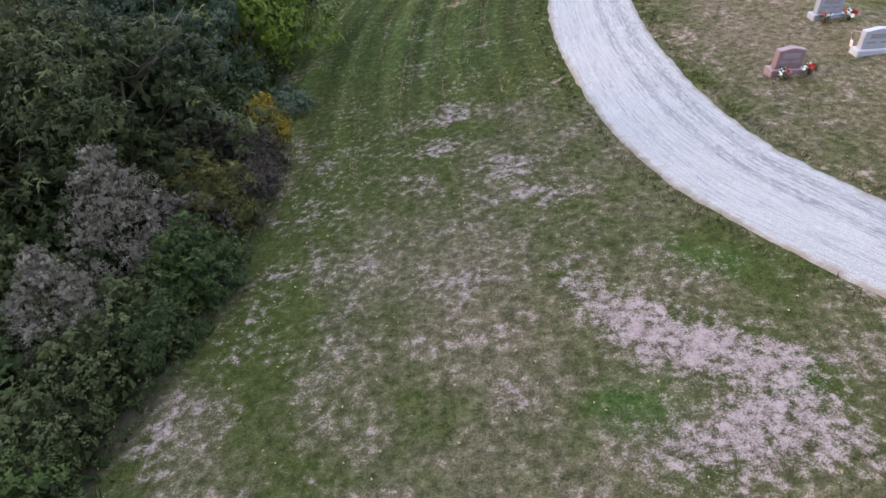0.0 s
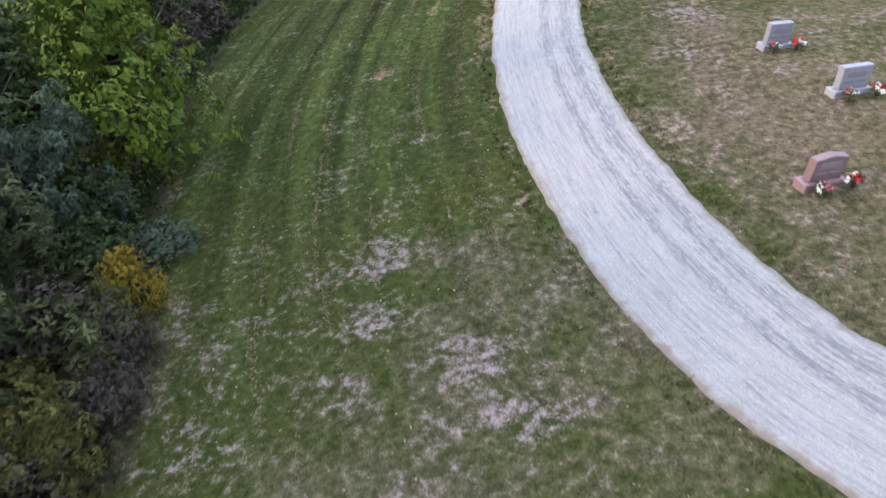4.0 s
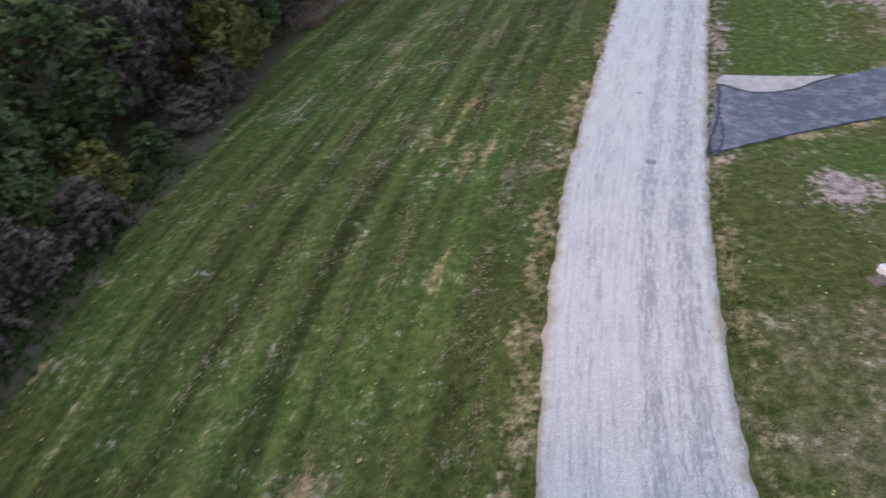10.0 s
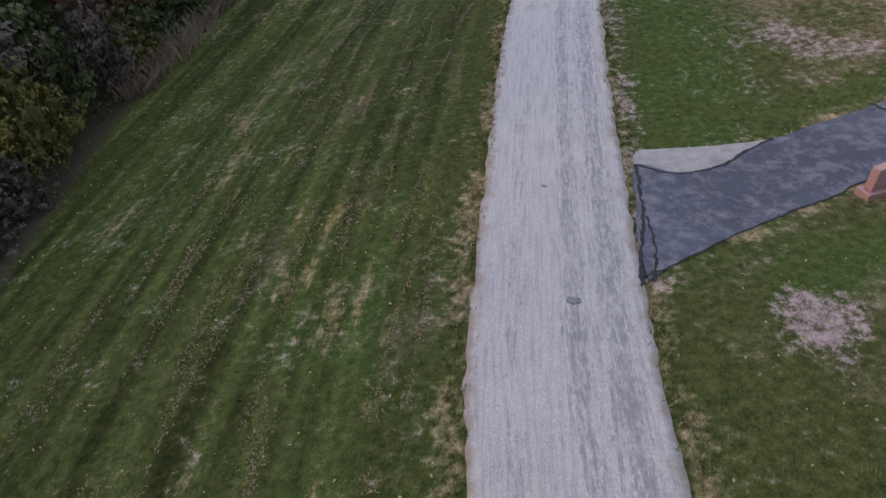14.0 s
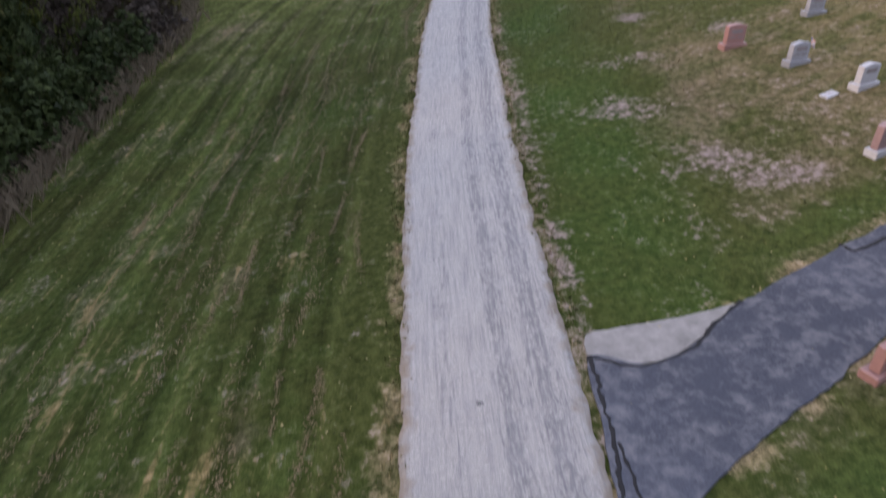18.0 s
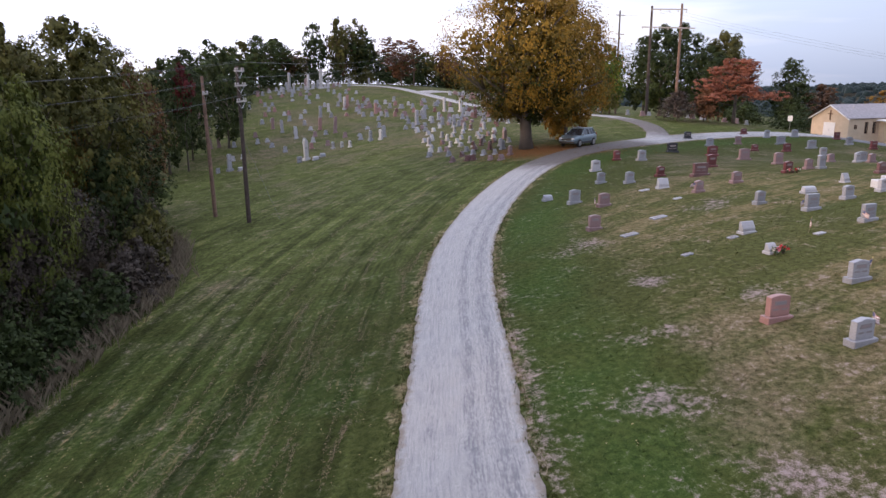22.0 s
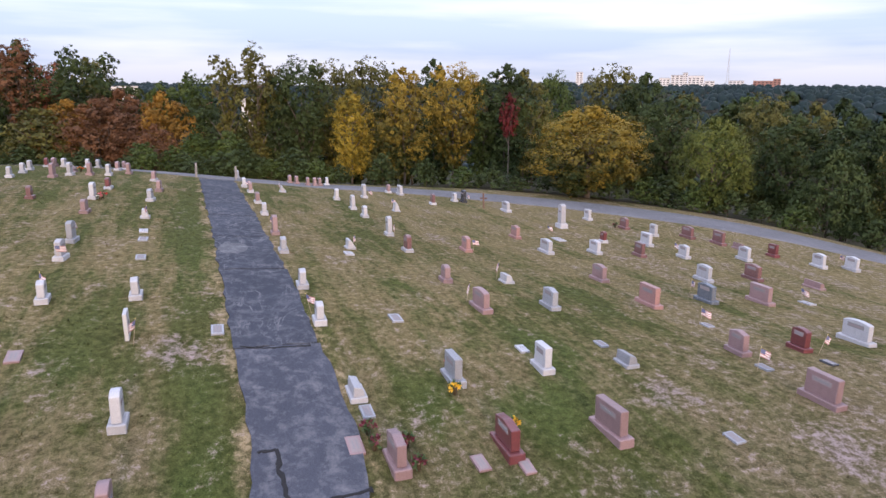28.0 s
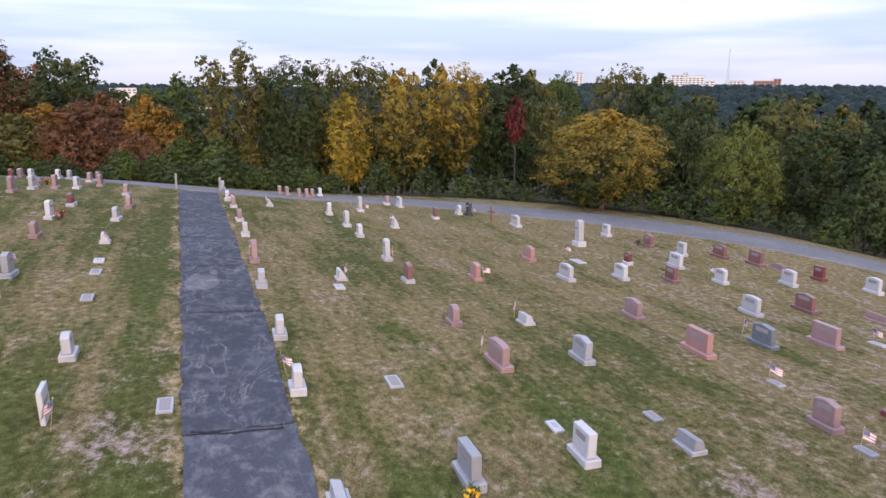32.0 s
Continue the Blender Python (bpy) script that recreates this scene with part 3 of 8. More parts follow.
HAY = [(a, b, 0.45, 0.6, -15, 0.9) for a, b in ((4.9, 45.3), (6.2, 44.8), (1.9, 44.3), (1.0, 42.6), (4.0, 39.2), (2.9, 37.1), (3.5, 36.9), (0.6, 27.3), (0.5, 33.6), (1.4, 41.5), (3.8, 39.2), (0.6, 33.2), (3.5, 35.9))]


def masks(x, y):
    """What grows where: each a value from 0 to 1 on the plan."""
    (lane, run), hedge = line_dist(x, y, LANE, True), line_dist(x, y, HEDGE)
    path, east, fork = np.abs(line_dist(x, y, PATH)), np.abs(line_dist(x, y, EAST)), np.abs(line_dist(x, y, FORK))
    bare = np.maximum.reduce([spots(x, y, BARE_LOW), spots(x, y, BARE_MORE), spots(x, y, BARE_HIGH)])
    bare = np.maximum(bare, 0.14 * np.clip((24 - y) / 8, 0, 1) * (lane < 0) + 0.10 * np.clip((lane - 5) / 4, 0, 1) * (y < 62))
    bare = np.maximum(bare, 0.62 * np.exp(-((lane - 1.85) / 0.3) ** 2) * np.clip((y - 33) / 4, 0, 1) * np.clip((70 - y) / 20, 0, 1))
    bare = bare + 0.14 * np.clip(lane / 3 - 0.4, 0, 1) * np.clip((31 - y) / 6, 0, 1)
    right = np.clip(lane / 6 - 0.4, 0, 1)
    yard = right * (np.clip((62 - y) / 20, 0.35, 1))
    # the patch at (48, 33) paints warm low sun over yellowed grass
    dry = 0.24 - 0.09 * (lane < 0) * np.clip((y - 18) / 6, 0, 1) + 0.44 * yard * np.clip(0.5 + (x - 18) / 20, 0.5, 1.0) + 0.3 * np.exp(-((x - 48) ** 2 + (y - 33) ** 2) / 160) + spots(x, y, STRAW_LOW)
    dry = dry + 0.32 * np.exp(-((x - 27) / 20) ** 2 - ((y - 130) / 20) ** 2)
    dry = dry + 0.5 * np.exp(-((x - 1.0) ** 2 + (y - 8) ** 2) / 70) + 0.45 * np.clip(lane / 3 - 0.4, 0, 1) * np.clip((31 - y) / 6, 0, 1) + 0.2 * np.exp(-((lane + 2.6) / 1.2) ** 2) * np.clip((20 - y) / 5, 0, 1)
    dry = dry - 0.35 * np.exp(-((lane - 3.2) / 1.6) ** 2) * (y > 36) - 0.2 * np.exp(-((lane + 3.4) / 2.0) ** 2) * (y > 18) - 0.3 * np.exp(-((x + 2.6) / 1.2) ** 2) * np.clip((y - 7) / 4, 0, 1)
    # the last term lightens the upper slope too, standing in for skylight
    dry = dry + 0.16 * np.clip((lane - 5) / 3, 0, 1) * np.clip((y - 36) / 4, 0, 1) * np.clip((34 - x) / 8, 0, 1) + 0.18 * np.clip((y - 74) / 20, 0, 1) * (lane < 0)
    swath = np.clip((-lane - 1.8) / 1.5, 0, 1) * np.clip((y - 12) / 14, 0.15, 1) * np.clip((112 - y) / 40, 0.06, 1)
    green = 0.6 * np.exp(-((lane - 3.6) / 1.9) ** 2) * np.clip((y - 34) / 6, 0, 1) + spots(x, y, GREEN_SPOTS)
    green = green + 0.2 * (lane < -3) * np.clip((y - 18) / 6, 0, 1) * np.clip((70 - y) / 8, 0, 1) + 0.12 * np.clip((y - 62) / 16, 0, 1) * (lane < 0) * np.clip((118 - y) / 14, 0, 1)
    along = line_dist(x, y, PATH)
    green = green + 0.55 * np.exp(-((along + 1.9) / 0.6) ** 2) * np.clip((x - 15) / 3, 0, 1) * np.clip((50 - x) / 6, 0, 1)
    dry = dry - 0.3 * np.exp(-((along + 1.9) / 0.6) ** 2) * (x > 15)
    verge = np.exp(-((np.abs(lane) - 1.68) / 0.42) ** 2) * 0.54 * np.clip((y - 16) / 12, 0.45, 1) + np.exp(-((path - 1.14) / 0.14) ** 2) * 0.85 + np.exp(-((east - 2.5) / 0.3) ** 2) * 0.4
    litter = np.exp(-(((x - 37) / 7.0) ** 2 + ((y - 91) / 5.5) ** 2)) * 0.9
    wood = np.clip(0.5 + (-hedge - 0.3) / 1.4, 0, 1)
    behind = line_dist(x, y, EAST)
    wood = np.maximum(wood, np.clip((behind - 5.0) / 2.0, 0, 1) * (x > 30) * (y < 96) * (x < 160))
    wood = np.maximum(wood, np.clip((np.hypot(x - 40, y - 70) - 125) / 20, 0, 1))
    return {"bare": bare, "dry": np.clip(dry, 0, 1.3), "swath": swath, "verge": verge, "litter": litter, "wood": wood, "off": lane, "run": run, "lush": green, "hay": spots(x, y, HAY), "pale": 0.8 * np.clip((y - 58) / 18, 0, 1) * np.clip(-lane / 3, 0, 1), "yard": np.clip(0.35 + (x - 18) / 16, 0.35, 1) * np.clip(lane / 5 - 0.5, 0, 1) * np.clip((75 - y) / 10, 0, 1)}


def quick_mesh(name, verts, faces, mat, attrs=None, smooth=False):
    """A mesh from numpy arrays; all faces have the same number of corners."""
    me = bpy.data.meshes.new(name)
    k = faces.shape[1]
    me.vertices.add(len(verts))
    me.vertices.foreach_set("co", np.ascontiguousarray(verts, dtype=np.float32).ravel())
    me.loops.add(faces.size)
    me.loops.foreach_set("vertex_index", np.ascontiguousarray(faces, dtype=np.int32).ravel())
    me.polygons.add(len(faces))
    me.polygons.foreach_set("loop_start", np.arange(0, faces.size, k, dtype=np.int32))
    me.update(calc_edges=True)
    me.polygons.foreach_set("use_smooth", np.full(len(faces), smooth))
    for key, val in (attrs or {}).items():
        a = me.attributes.new(key, "FLOAT", "POINT")
        a.data.foreach_set("value", np.ascontiguousarray(val, dtype=np.float32).ravel())
    me.materials.append(mat)
    return me


def stretch(lo, hi, step, reach, grow=1.13):
    """Coordinates: even from lo to hi, then ever wider out to reach."""
    mid = list(np.arange(lo, hi + step / 2, step))
    up, d = [], step
    while (up[-1] if up else hi) < hi + reach:
        d *= grow
        up.append((up[-1] if up else hi) + d)
    down, d = [], step
    while (down[-1] if down else lo) > lo - reach:
        d *= grow
        down.append((down[-1] if down else lo) - d)
    return np.array(down[::-1] + mid + up)


def grid_faces(nx, ny):
    i = np.arange(nx * ny).reshape(ny, nx)
    return np.stack([i[:-1, :-1], i[:-1, 1:], i[1:, 1:], i[1:, :-1]], -1).reshape(-1, 4)


_xs, _ys = stretch(-10, 66, 0.5, 3600), stretch(-2, 112, 0.5, 3600)
_X, _Y = np.meshgrid(_xs, _ys)
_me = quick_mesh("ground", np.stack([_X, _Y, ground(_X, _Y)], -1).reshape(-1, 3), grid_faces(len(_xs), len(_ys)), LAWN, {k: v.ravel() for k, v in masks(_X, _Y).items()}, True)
tagged(new("ground", _me), "sloping mown lawn with bare soil and dry patches", "ground", kind="structure")


def strip(name, line, widths, mat, lift, label, category="road", jag=0.0, crown=0.0, cols=13, step=0.0):
    """A road laid on the ground along a line; its edges run a little under the turf."""
    if step:
        gone = np.concatenate([[0], np.cumsum(np.hypot(*np.diff(line, axis=0).T))])
        at = np.arange(0, gone[-1], step)
        line = np.stack([np.interp(at, gone, line[:, 0]), np.interp(at, gone, line[:, 1])], 1)
    d = np.gradient(line, axis=0)
    d /= np.hypot(d[:, 0], d[:, 1])[:, None]
    side = np.stack([d[:, 1], -d[:, 0]], 1)
    along = np.concatenate([[0], np.cumsum(np.hypot(*np.diff(line, axis=0).T))])
    w = np.interp(along, *zip(*widths)) if isinstance(widths, list) else np.full(len(line), widths)
    u = np.concatenate([[-1.0], np.linspace(-0.96, 0.96, cols - 2), [1.0]])
    rng = np.random.RandomState(len(line))
    soft = np.array([0.25, 0.5, 0.25])
    jl, jr = np.convolve(rng.normal(0, jag, len(line)), soft, "same"), np.convolve(rng.normal(0, jag, len(line)), soft, "same")
    off = u[None] * w[:, None] / 2 + np.where(u[None] < 0, jl[:, None], jr[:, None]) * np.abs(u[None]) ** 6
    x, y = line[:, :1] + side[:, :1] * off, line[:, 1:] + side[:, 1:] * off
    z = ground(x, y) + lift + crown * (1 - u[None] ** 2) - np.where(np.abs(u[None]) > 0.99, lift + 0.06, 0.0)
    au = np.abs(u[None]) + 0 * x
    wear = 0.9 * np.exp(-((u[None] - 0.6) / 0.2) ** 2) + 0.95 * np.exp(-((u[None] - 0.16) / 0.12) ** 2) + 0.75 * np.exp(-((u[None] + 0.48) / 0.06) ** 2) + 0 * x
    # the last mask paints the maple's shade on the lane and dulls the fork's mouth
    me = quick_mesh(name, np.stack([x, y, z], -1).reshape(-1, 3), grid_faces(cols, len(line)), mat,
                    {"across": off.ravel(), "along": np.repeat(along, cols), "rim": (au ** 5).ravel(), "wear": wear.ravel(), "shade_damp": np.maximum(1.4 * np.exp(-(((x - 41) / 12) ** 2 + ((y - 90) / 10) ** 2) ** 2), 0.75 * np.exp(-(((x - 59) / 6) ** 2 + ((y - 108) / 9) ** 2) ** 2)).ravel()}, True)
    return tagged(new(name, me), label, category, kind="structure")


strip("gravel_road", LANE, [(0, 2.75), (48, 2.85), (57, 3.2), (220, 3.1)], GRAVEL, 0.035, "curving lane of pale crushed limestone with tyre tracks", jag=0.045, crown=0.02, cols=21, step=0.16)
strip("gravel_road_fork", FORK, 2.6, GRAVEL, 0.03, "pale gravel lane climbing to the upper graves", jag=0.05)
strip("gravel_road_crest", CREST, 3.0, GRAVEL, 0.028, "pale gravel lane along the crest of the hill", jag=0.05)
strip("asphalt_road", EAST, 4.5, ROAD_ASPHALT, 0.03, "worn grey asphalt road curving below the trees", jag=0.03)

# ---- trees and shrubs ----
def tube(bm, pts, radii, sides=7):
    """A tapering round limb through pts."""
    rings = []
    for i, p in enumerate(pts):
        p = Vector(p)
        d = (Vector(pts[min(i + 1, len(pts) - 1)]) - Vector(pts[max(i - 1, 0)])).normalized()
        a = d.orthogonal().normalized()
        b = d.cross(a)
        rings.append([bm.verts.new(p + (a * math.cos(k * 2 * math.pi / sides) + b * math.sin(k * 2 * math.pi / sides)) * radii[i]) for k in range(sides)])
    for r, s in zip(rings, rings[1:]):
        for k in range(sides):
            bm.faces.new((r[k], r[(k + 1) % sides], s[(k + 1) % sides], s[k]))
    bm.faces.new(rings[-1])
    bm.faces.new(rings[0][::-1])


def mesh_of(name, bm, mat, smooth=True):
    me = bpy.data.meshes.new(name)
    bm.normal_update()
    bm.to_mesh(me)
    bm.free()
    if smooth:
        me.polygons.foreach_set("use_smooth", np.full(len(me.polygons), True))
    me.materials.append(mat)
    return me


def part(name, bm, mat, parent, label="", smooth=False):
    """One mesh object under a thing or a part."""
    ob = new(name, mesh_of(name, bm, mat, smooth) if isinstance(bm, bmesh.types.BMesh) else bm)
    ob.parent = parent
    if label:
        ob["label"] = label
    return ob


def leaf_quads(pos, nrm, long, size, aspect, rng):
    """Pointed, slightly folded leaves at pos, facing nrm and pointing along long."""
    n = len(pos)
    nrm = nrm / (np.linalg.norm(nrm, axis=1)[:, None] + 1e-9)
    long = long - nrm * (long * nrm).sum(1)[:, None]
    long = long / (np.linalg.norm(long, axis=1)[:, None] + 1e-9)
    side = np.cross(nrm, long)
    s = (size * rng.uniform(0.6, 1.35, n))[:, None]
    v = np.empty((n, 4, 3))
    v[:, 0] = pos
    v[:, 1] = pos + long * s * 0.45 + side * s * aspect / 2 + nrm * s * 0.10
    v[:, 2] = pos + long * s - nrm * s * 0.12
    v[:, 3] = pos + long * s * 0.45 - side * s * aspect / 2 + nrm * s * 0.10
    return v.reshape(-1, 3), np.arange(4 * n).reshape(n, 4)


def crown_mesh(name, seed, clumps, per, size, aspect, mat, droop=0.3, spread=0.16, frond=0, hollow=0.45, lo=0.1, inner=5):
    """A crown in a unit box (1 high, 1 wide): uneven clumps of shoots with gaps."""
    rng = np.random.RandomState(seed)
    d = rng.normal(size=(clumps, 3))
    d /= np.linalg.norm(d, axis=1)[:, None]
    r = rng.uniform(hollow, 1.0, clumps) ** 0.6
    lump = 1 + 0.15 * np.sin(d[:, 0] * 4.1 + seed) + 0.13 * np.sin(d[:, 1] * 5.3 + seed * 2) + 0.1 * np.sin(d[:, 2] * 6.7 + seed)
    c = d * (r * lump)[:, None]
    c = np.stack([c[:, 0] * 0.5, c[:, 1] * 0.5, np.abs(c[:, 2]) * 0.9 + 0.02], 1)
    c[:, :2] *= 0.44 / np.percentile(np.hypot(c[:, 0], c[:, 1]), 97)
    c[:, 2] = lo + (c[:, 2] - c[:, 2].min()) * (0.97 - spread * 0.42 - lo) / (c[:, 2].max() - c[:, 2].min())
    k = rng.randint(per * 2 // 3, per * 4 // 3, clumps)
    idx = np.repeat(np.arange(clumps), k)
    n = len(idx)
    cs = spread * rng.uniform(0.6, 1.2, clumps)[idx][:, None]
    away = c - np.array([0, 0, 0.42])
    away /= np.linalg.norm(away, axis=1)[:, None] + 1e-6
    ray = rng.normal(size=(n, 3)) * 0.8 + away[idx] * 0.8 + np.array([0, 0, 0.25])
    ray /= np.linalg.norm(ray, axis=1)[:, None] + 1e-6
    pos = c[idx] + ray * cs * np.array([0.62, 0.62, 0.42]) * rng.uniform(0.55, 1.1, n)[:, None]
    pos[:, 2] = np.maximum(pos[:, 2], 0.01)
    out = ray
    nrm = ray * 0.8 + np.array([0, 0, 0.35]) + rng.normal(size=(n, 3)) * 0.45
    long = ray * 0.35 + rng.normal(size=(n, 3)) * 0.7 - np.array([0, 0, droop])
    if frond:
        # each shoot ends in a star of long leaves that bend down
        ln = long / (np.linalg.norm(long, axis=1)[:, None] + 1e-9)
        nn = nrm - ln * (nrm * ln).sum(1)[:, None]
        nn /= np.linalg.norm(nn, axis=1)[:, None] + 1e-9
        sd = np.cross(nn, ln)
        ps, ns, ls = [], [], []
        for j in range(frond):
            t = 2 * math.pi * j / frond
            way = sd * math.cos(t) + ln * math.sin(t) + ln * 0.5 + rng.normal(size=(n, 3)) * 0.2
            ps.append(pos + ln * size * rng.uniform(-0.5, 0.5, (n, 1)))
            ns.append(nn + way * 0.2 + rng.normal(size=(n, 3)) * 0.15)
            ls.append(way + nn * 0.15 - np.array([0, 0, 0.3]))
        pos, nrm, long = np.concatenate(ps), np.concatenate(ns), np.concatenate(ls)
    v, f = leaf_quads(pos, nrm, long, size, aspect, rng)
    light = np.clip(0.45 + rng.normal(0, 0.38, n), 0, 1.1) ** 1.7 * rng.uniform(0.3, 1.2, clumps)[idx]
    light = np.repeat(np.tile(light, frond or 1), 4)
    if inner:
        # larger leaves close the heart of the crown, in the darkest tone as painted shade
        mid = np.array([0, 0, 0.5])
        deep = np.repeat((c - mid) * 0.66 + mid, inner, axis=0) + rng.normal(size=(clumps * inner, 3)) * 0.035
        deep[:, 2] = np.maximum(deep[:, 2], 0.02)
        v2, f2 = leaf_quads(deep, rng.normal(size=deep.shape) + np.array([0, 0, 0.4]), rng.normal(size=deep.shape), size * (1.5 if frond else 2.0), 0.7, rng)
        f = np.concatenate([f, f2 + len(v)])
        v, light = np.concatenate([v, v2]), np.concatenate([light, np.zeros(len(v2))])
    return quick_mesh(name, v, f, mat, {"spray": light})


SHAPES = {
    # how far the crown reaches at a height t between its foot and its top
    "round": lambda t: math.sqrt(max(0.0, 1 - (2 * t - 0.95) ** 2)),
    "tall": lambda t: min(1.0, 0.6 + 1.6 * t) * math.sqrt(max(0.04, 1 - max(0.0, t - 0.35) ** 2 * 2.2)),
    "vase": lambda t: (0.35 + 0.65 * min(1.0, t * 1.5)) * (1 - 0.35 * max(0.0, t - 0.75) * 4),
    "tiers": lambda t: 1.0 - 0.55 * t,
    "snag": lambda t: 0.42 - 0.12 * t if t < 0.62 else 1.0 - 0.5 * (t - 0.62) * 2.6,
    "bush": lambda t: math.sqrt(max(0.0, 1 - t * t)),
}


def lobed_crown(name, seed, shape, lobes, clumps, per, size, aspect, slim, lo=0.1, fat=0.45, droop=0.25, flat=0.8, inner=12, ragged=0.25):
    """A crown in a unit box built like a real one: boughs, clumps of twigs on each bough, leaves on each clump, with gaps between the boughs."""
    rng = np.random.RandomState(seed)
    foot, top = lo * slim, slim
    c, r = [], []
    for i in range(lobes):
        t = (i + rng.uniform(0.1, 0.9)) / lobes
        a = i * 2.4 + rng.uniform(-0.5, 0.5)
        reach = 0.5 * SHAPES[shape](t) * rng.uniform(0.86, 1.1)
        rad = max(0.055, min(reach * fat * rng.uniform(0.8, 1.25), 0.26))
        out = max(0.0, reach - rad * 0.9) * (1.0 if rng.uniform() < 0.72 else 0.45)
        c.append((math.cos(a) * out, math.sin(a) * out, foot + rad * 0.8 + t * (top - foot - rad * 1.7)))
        r.append(rad)
    c, r = np.array(c), np.array(r)
    k = clumps * lobes
    own = np.repeat(np.arange(lobes), clumps)
    d = rng.normal(size=(k, 3))
    d /= np.linalg.norm(d, axis=1)[:, None]
    cc = c[own] + d * (r[own] * rng.uniform(0.78, 1.0 + ragged, k))[:, None] * np.array([1, 1, flat])
    # no twigs deep inside a neighbouring bough, few on the side of the trunk
    gap = np.linalg.norm(cc[:, None] - c[None], axis=2) / r[None]
    gap[np.arange(k), own] = 9
    axis = np.stack([c[own, 0], c[own, 1], np.zeros(k)], 1)
    inward = (d * axis).sum(1) / (np.linalg.norm(axis, axis=1) + 0.05)
    ok = (gap.min(1) > 0.72) & (inward > -0.6)
    own, d, cc = own[ok], d[ok], cc[ok]
    k = len(own)
    n = k * per
    at = np.repeat(np.arange(k), per)
    cr = (r[own] * 0.36 * rng.uniform(0.7, 1.3, k))[at][:, None]
    ray = rng.normal(size=(n, 3)) * 0.75 + d[at] * 0.9
    ray /= np.linalg.norm(ray, axis=1)[:, None] + 1e-6
    pos = cc[at] + ray * cr * rng.uniform(0.35, 1.15, n)[:, None] * np.array([1, 1, flat])
    nrm = ray * 0.5 + d[at] * 0.6 + np.array([0, 0, 0.45]) + rng.normal(size=(n, 3)) * 0.35
    nrm /= np.linalg.norm(nrm, axis=1)[:, None]
    long = d[at] * 0.5 + rng.normal(size=(n, 3)) * 0.6 - np.array([0, 0, droop])
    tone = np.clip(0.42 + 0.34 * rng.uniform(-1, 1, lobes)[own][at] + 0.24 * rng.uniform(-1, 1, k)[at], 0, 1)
    # larger leaves in the heart of each bough, toned dark to paint its shade
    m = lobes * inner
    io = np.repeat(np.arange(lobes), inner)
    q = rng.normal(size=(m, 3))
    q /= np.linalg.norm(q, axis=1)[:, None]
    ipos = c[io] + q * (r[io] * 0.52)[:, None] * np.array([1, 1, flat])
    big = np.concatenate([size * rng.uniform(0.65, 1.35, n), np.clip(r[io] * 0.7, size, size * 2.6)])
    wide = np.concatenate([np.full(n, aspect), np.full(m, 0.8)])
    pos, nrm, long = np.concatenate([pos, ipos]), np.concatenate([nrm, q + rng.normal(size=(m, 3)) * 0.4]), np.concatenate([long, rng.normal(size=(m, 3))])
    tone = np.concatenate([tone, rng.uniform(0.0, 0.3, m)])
    nrm /= np.linalg.norm(nrm, axis=1)[:, None]
    long -= nrm * (long * nrm).sum(1)[:, None]
    long /= np.linalg.norm(long, axis=1)[:, None] + 1e-9
    side = np.cross(nrm, long)
    b, w = big[:, None], (big * wide)[:, None]
    v = np.empty((n + m, 3, 3))
    v[:, 0] = pos + side * w * 0.5 - long * b * 0.4
    v[:, 1] = pos - side * w * 0.5 - long * b * 0.25
    v[:, 2] = pos + long * b * 0.6
    v = v.reshape(-1, 3)
    leaf = v[:3 * n]
    v[:, :2] *= 0.5 / np.percentile(np.hypot(leaf[:, 0], leaf[:, 1]), 99)
    v[:, 2] *= slim / np.percentile(leaf[:, 2], 99.6)
    v[:, 2] = np.maximum(v[:, 2], 0.01) / slim
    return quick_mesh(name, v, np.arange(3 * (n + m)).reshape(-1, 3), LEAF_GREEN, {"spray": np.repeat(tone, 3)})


def wood_mesh(name, seed, shape, trunk_r, limbs, bare_to=0.3):
    """Trunk and limbs for a unit tree."""
    rng = np.random.RandomState(seed + 99)
    bm = bmesh.new()
    top = 0.55 if shape in ("round", "vase", "bush") else 0.75
    lean = rng.uniform(-0.05, 0.05, 2)
    pts = [(lean[0] * t * t, lean[1] * t * t, t * top) for t in (-0.02, 0.12, 0.35, 0.65, 1.0)]
    tube(bm, pts, [trunk_r * 1.35, trunk_r, trunk_r * 0.85, trunk_r * 0.6, trunk_r * 0.25], 7)
    for i in range(limbs):
        z0 = bare_to + (top - bare_to) * (i + 0.5) / limbs
        a = i * 2.4 + rng.uniform(-0.5, 0.5)
        reach = rng.uniform(0.22, 0.4) * (1.1 - 0.5 * z0)
        rise = min(rng.uniform(0.12, 0.34), (0.82 - z0) / 1.3)
        p0 = Vector((lean[0] * (z0 / top) ** 2, lean[1] * (z0 / top) ** 2, z0))
        e = Vector((math.cos(a) * reach, math.sin(a) * reach, rise))
        tube(bm, [p0, p0 + e * 0.4 + Vector((0, 0, -0.02)), p0 + e * 0.75, p0 + e], [trunk_r * 0.5, trunk_r * 0.36, trunk_r * 0.22, trunk_r * 0.08], 5)
        for s in (-1, 1):
            q = p0 + e * 0.55
            f = Vector((math.cos(a + s * 0.8) * reach * 0.5, math.sin(a + s * 0.8) * reach * 0.5, rise * 0.7))
            tube(bm, [q, q + f * 0.5, q + f], [trunk_r * 0.22, trunk_r * 0.15, trunk_r * 0.05], 3)
    return mesh_of(name, bm, BARK)


TREES = {}


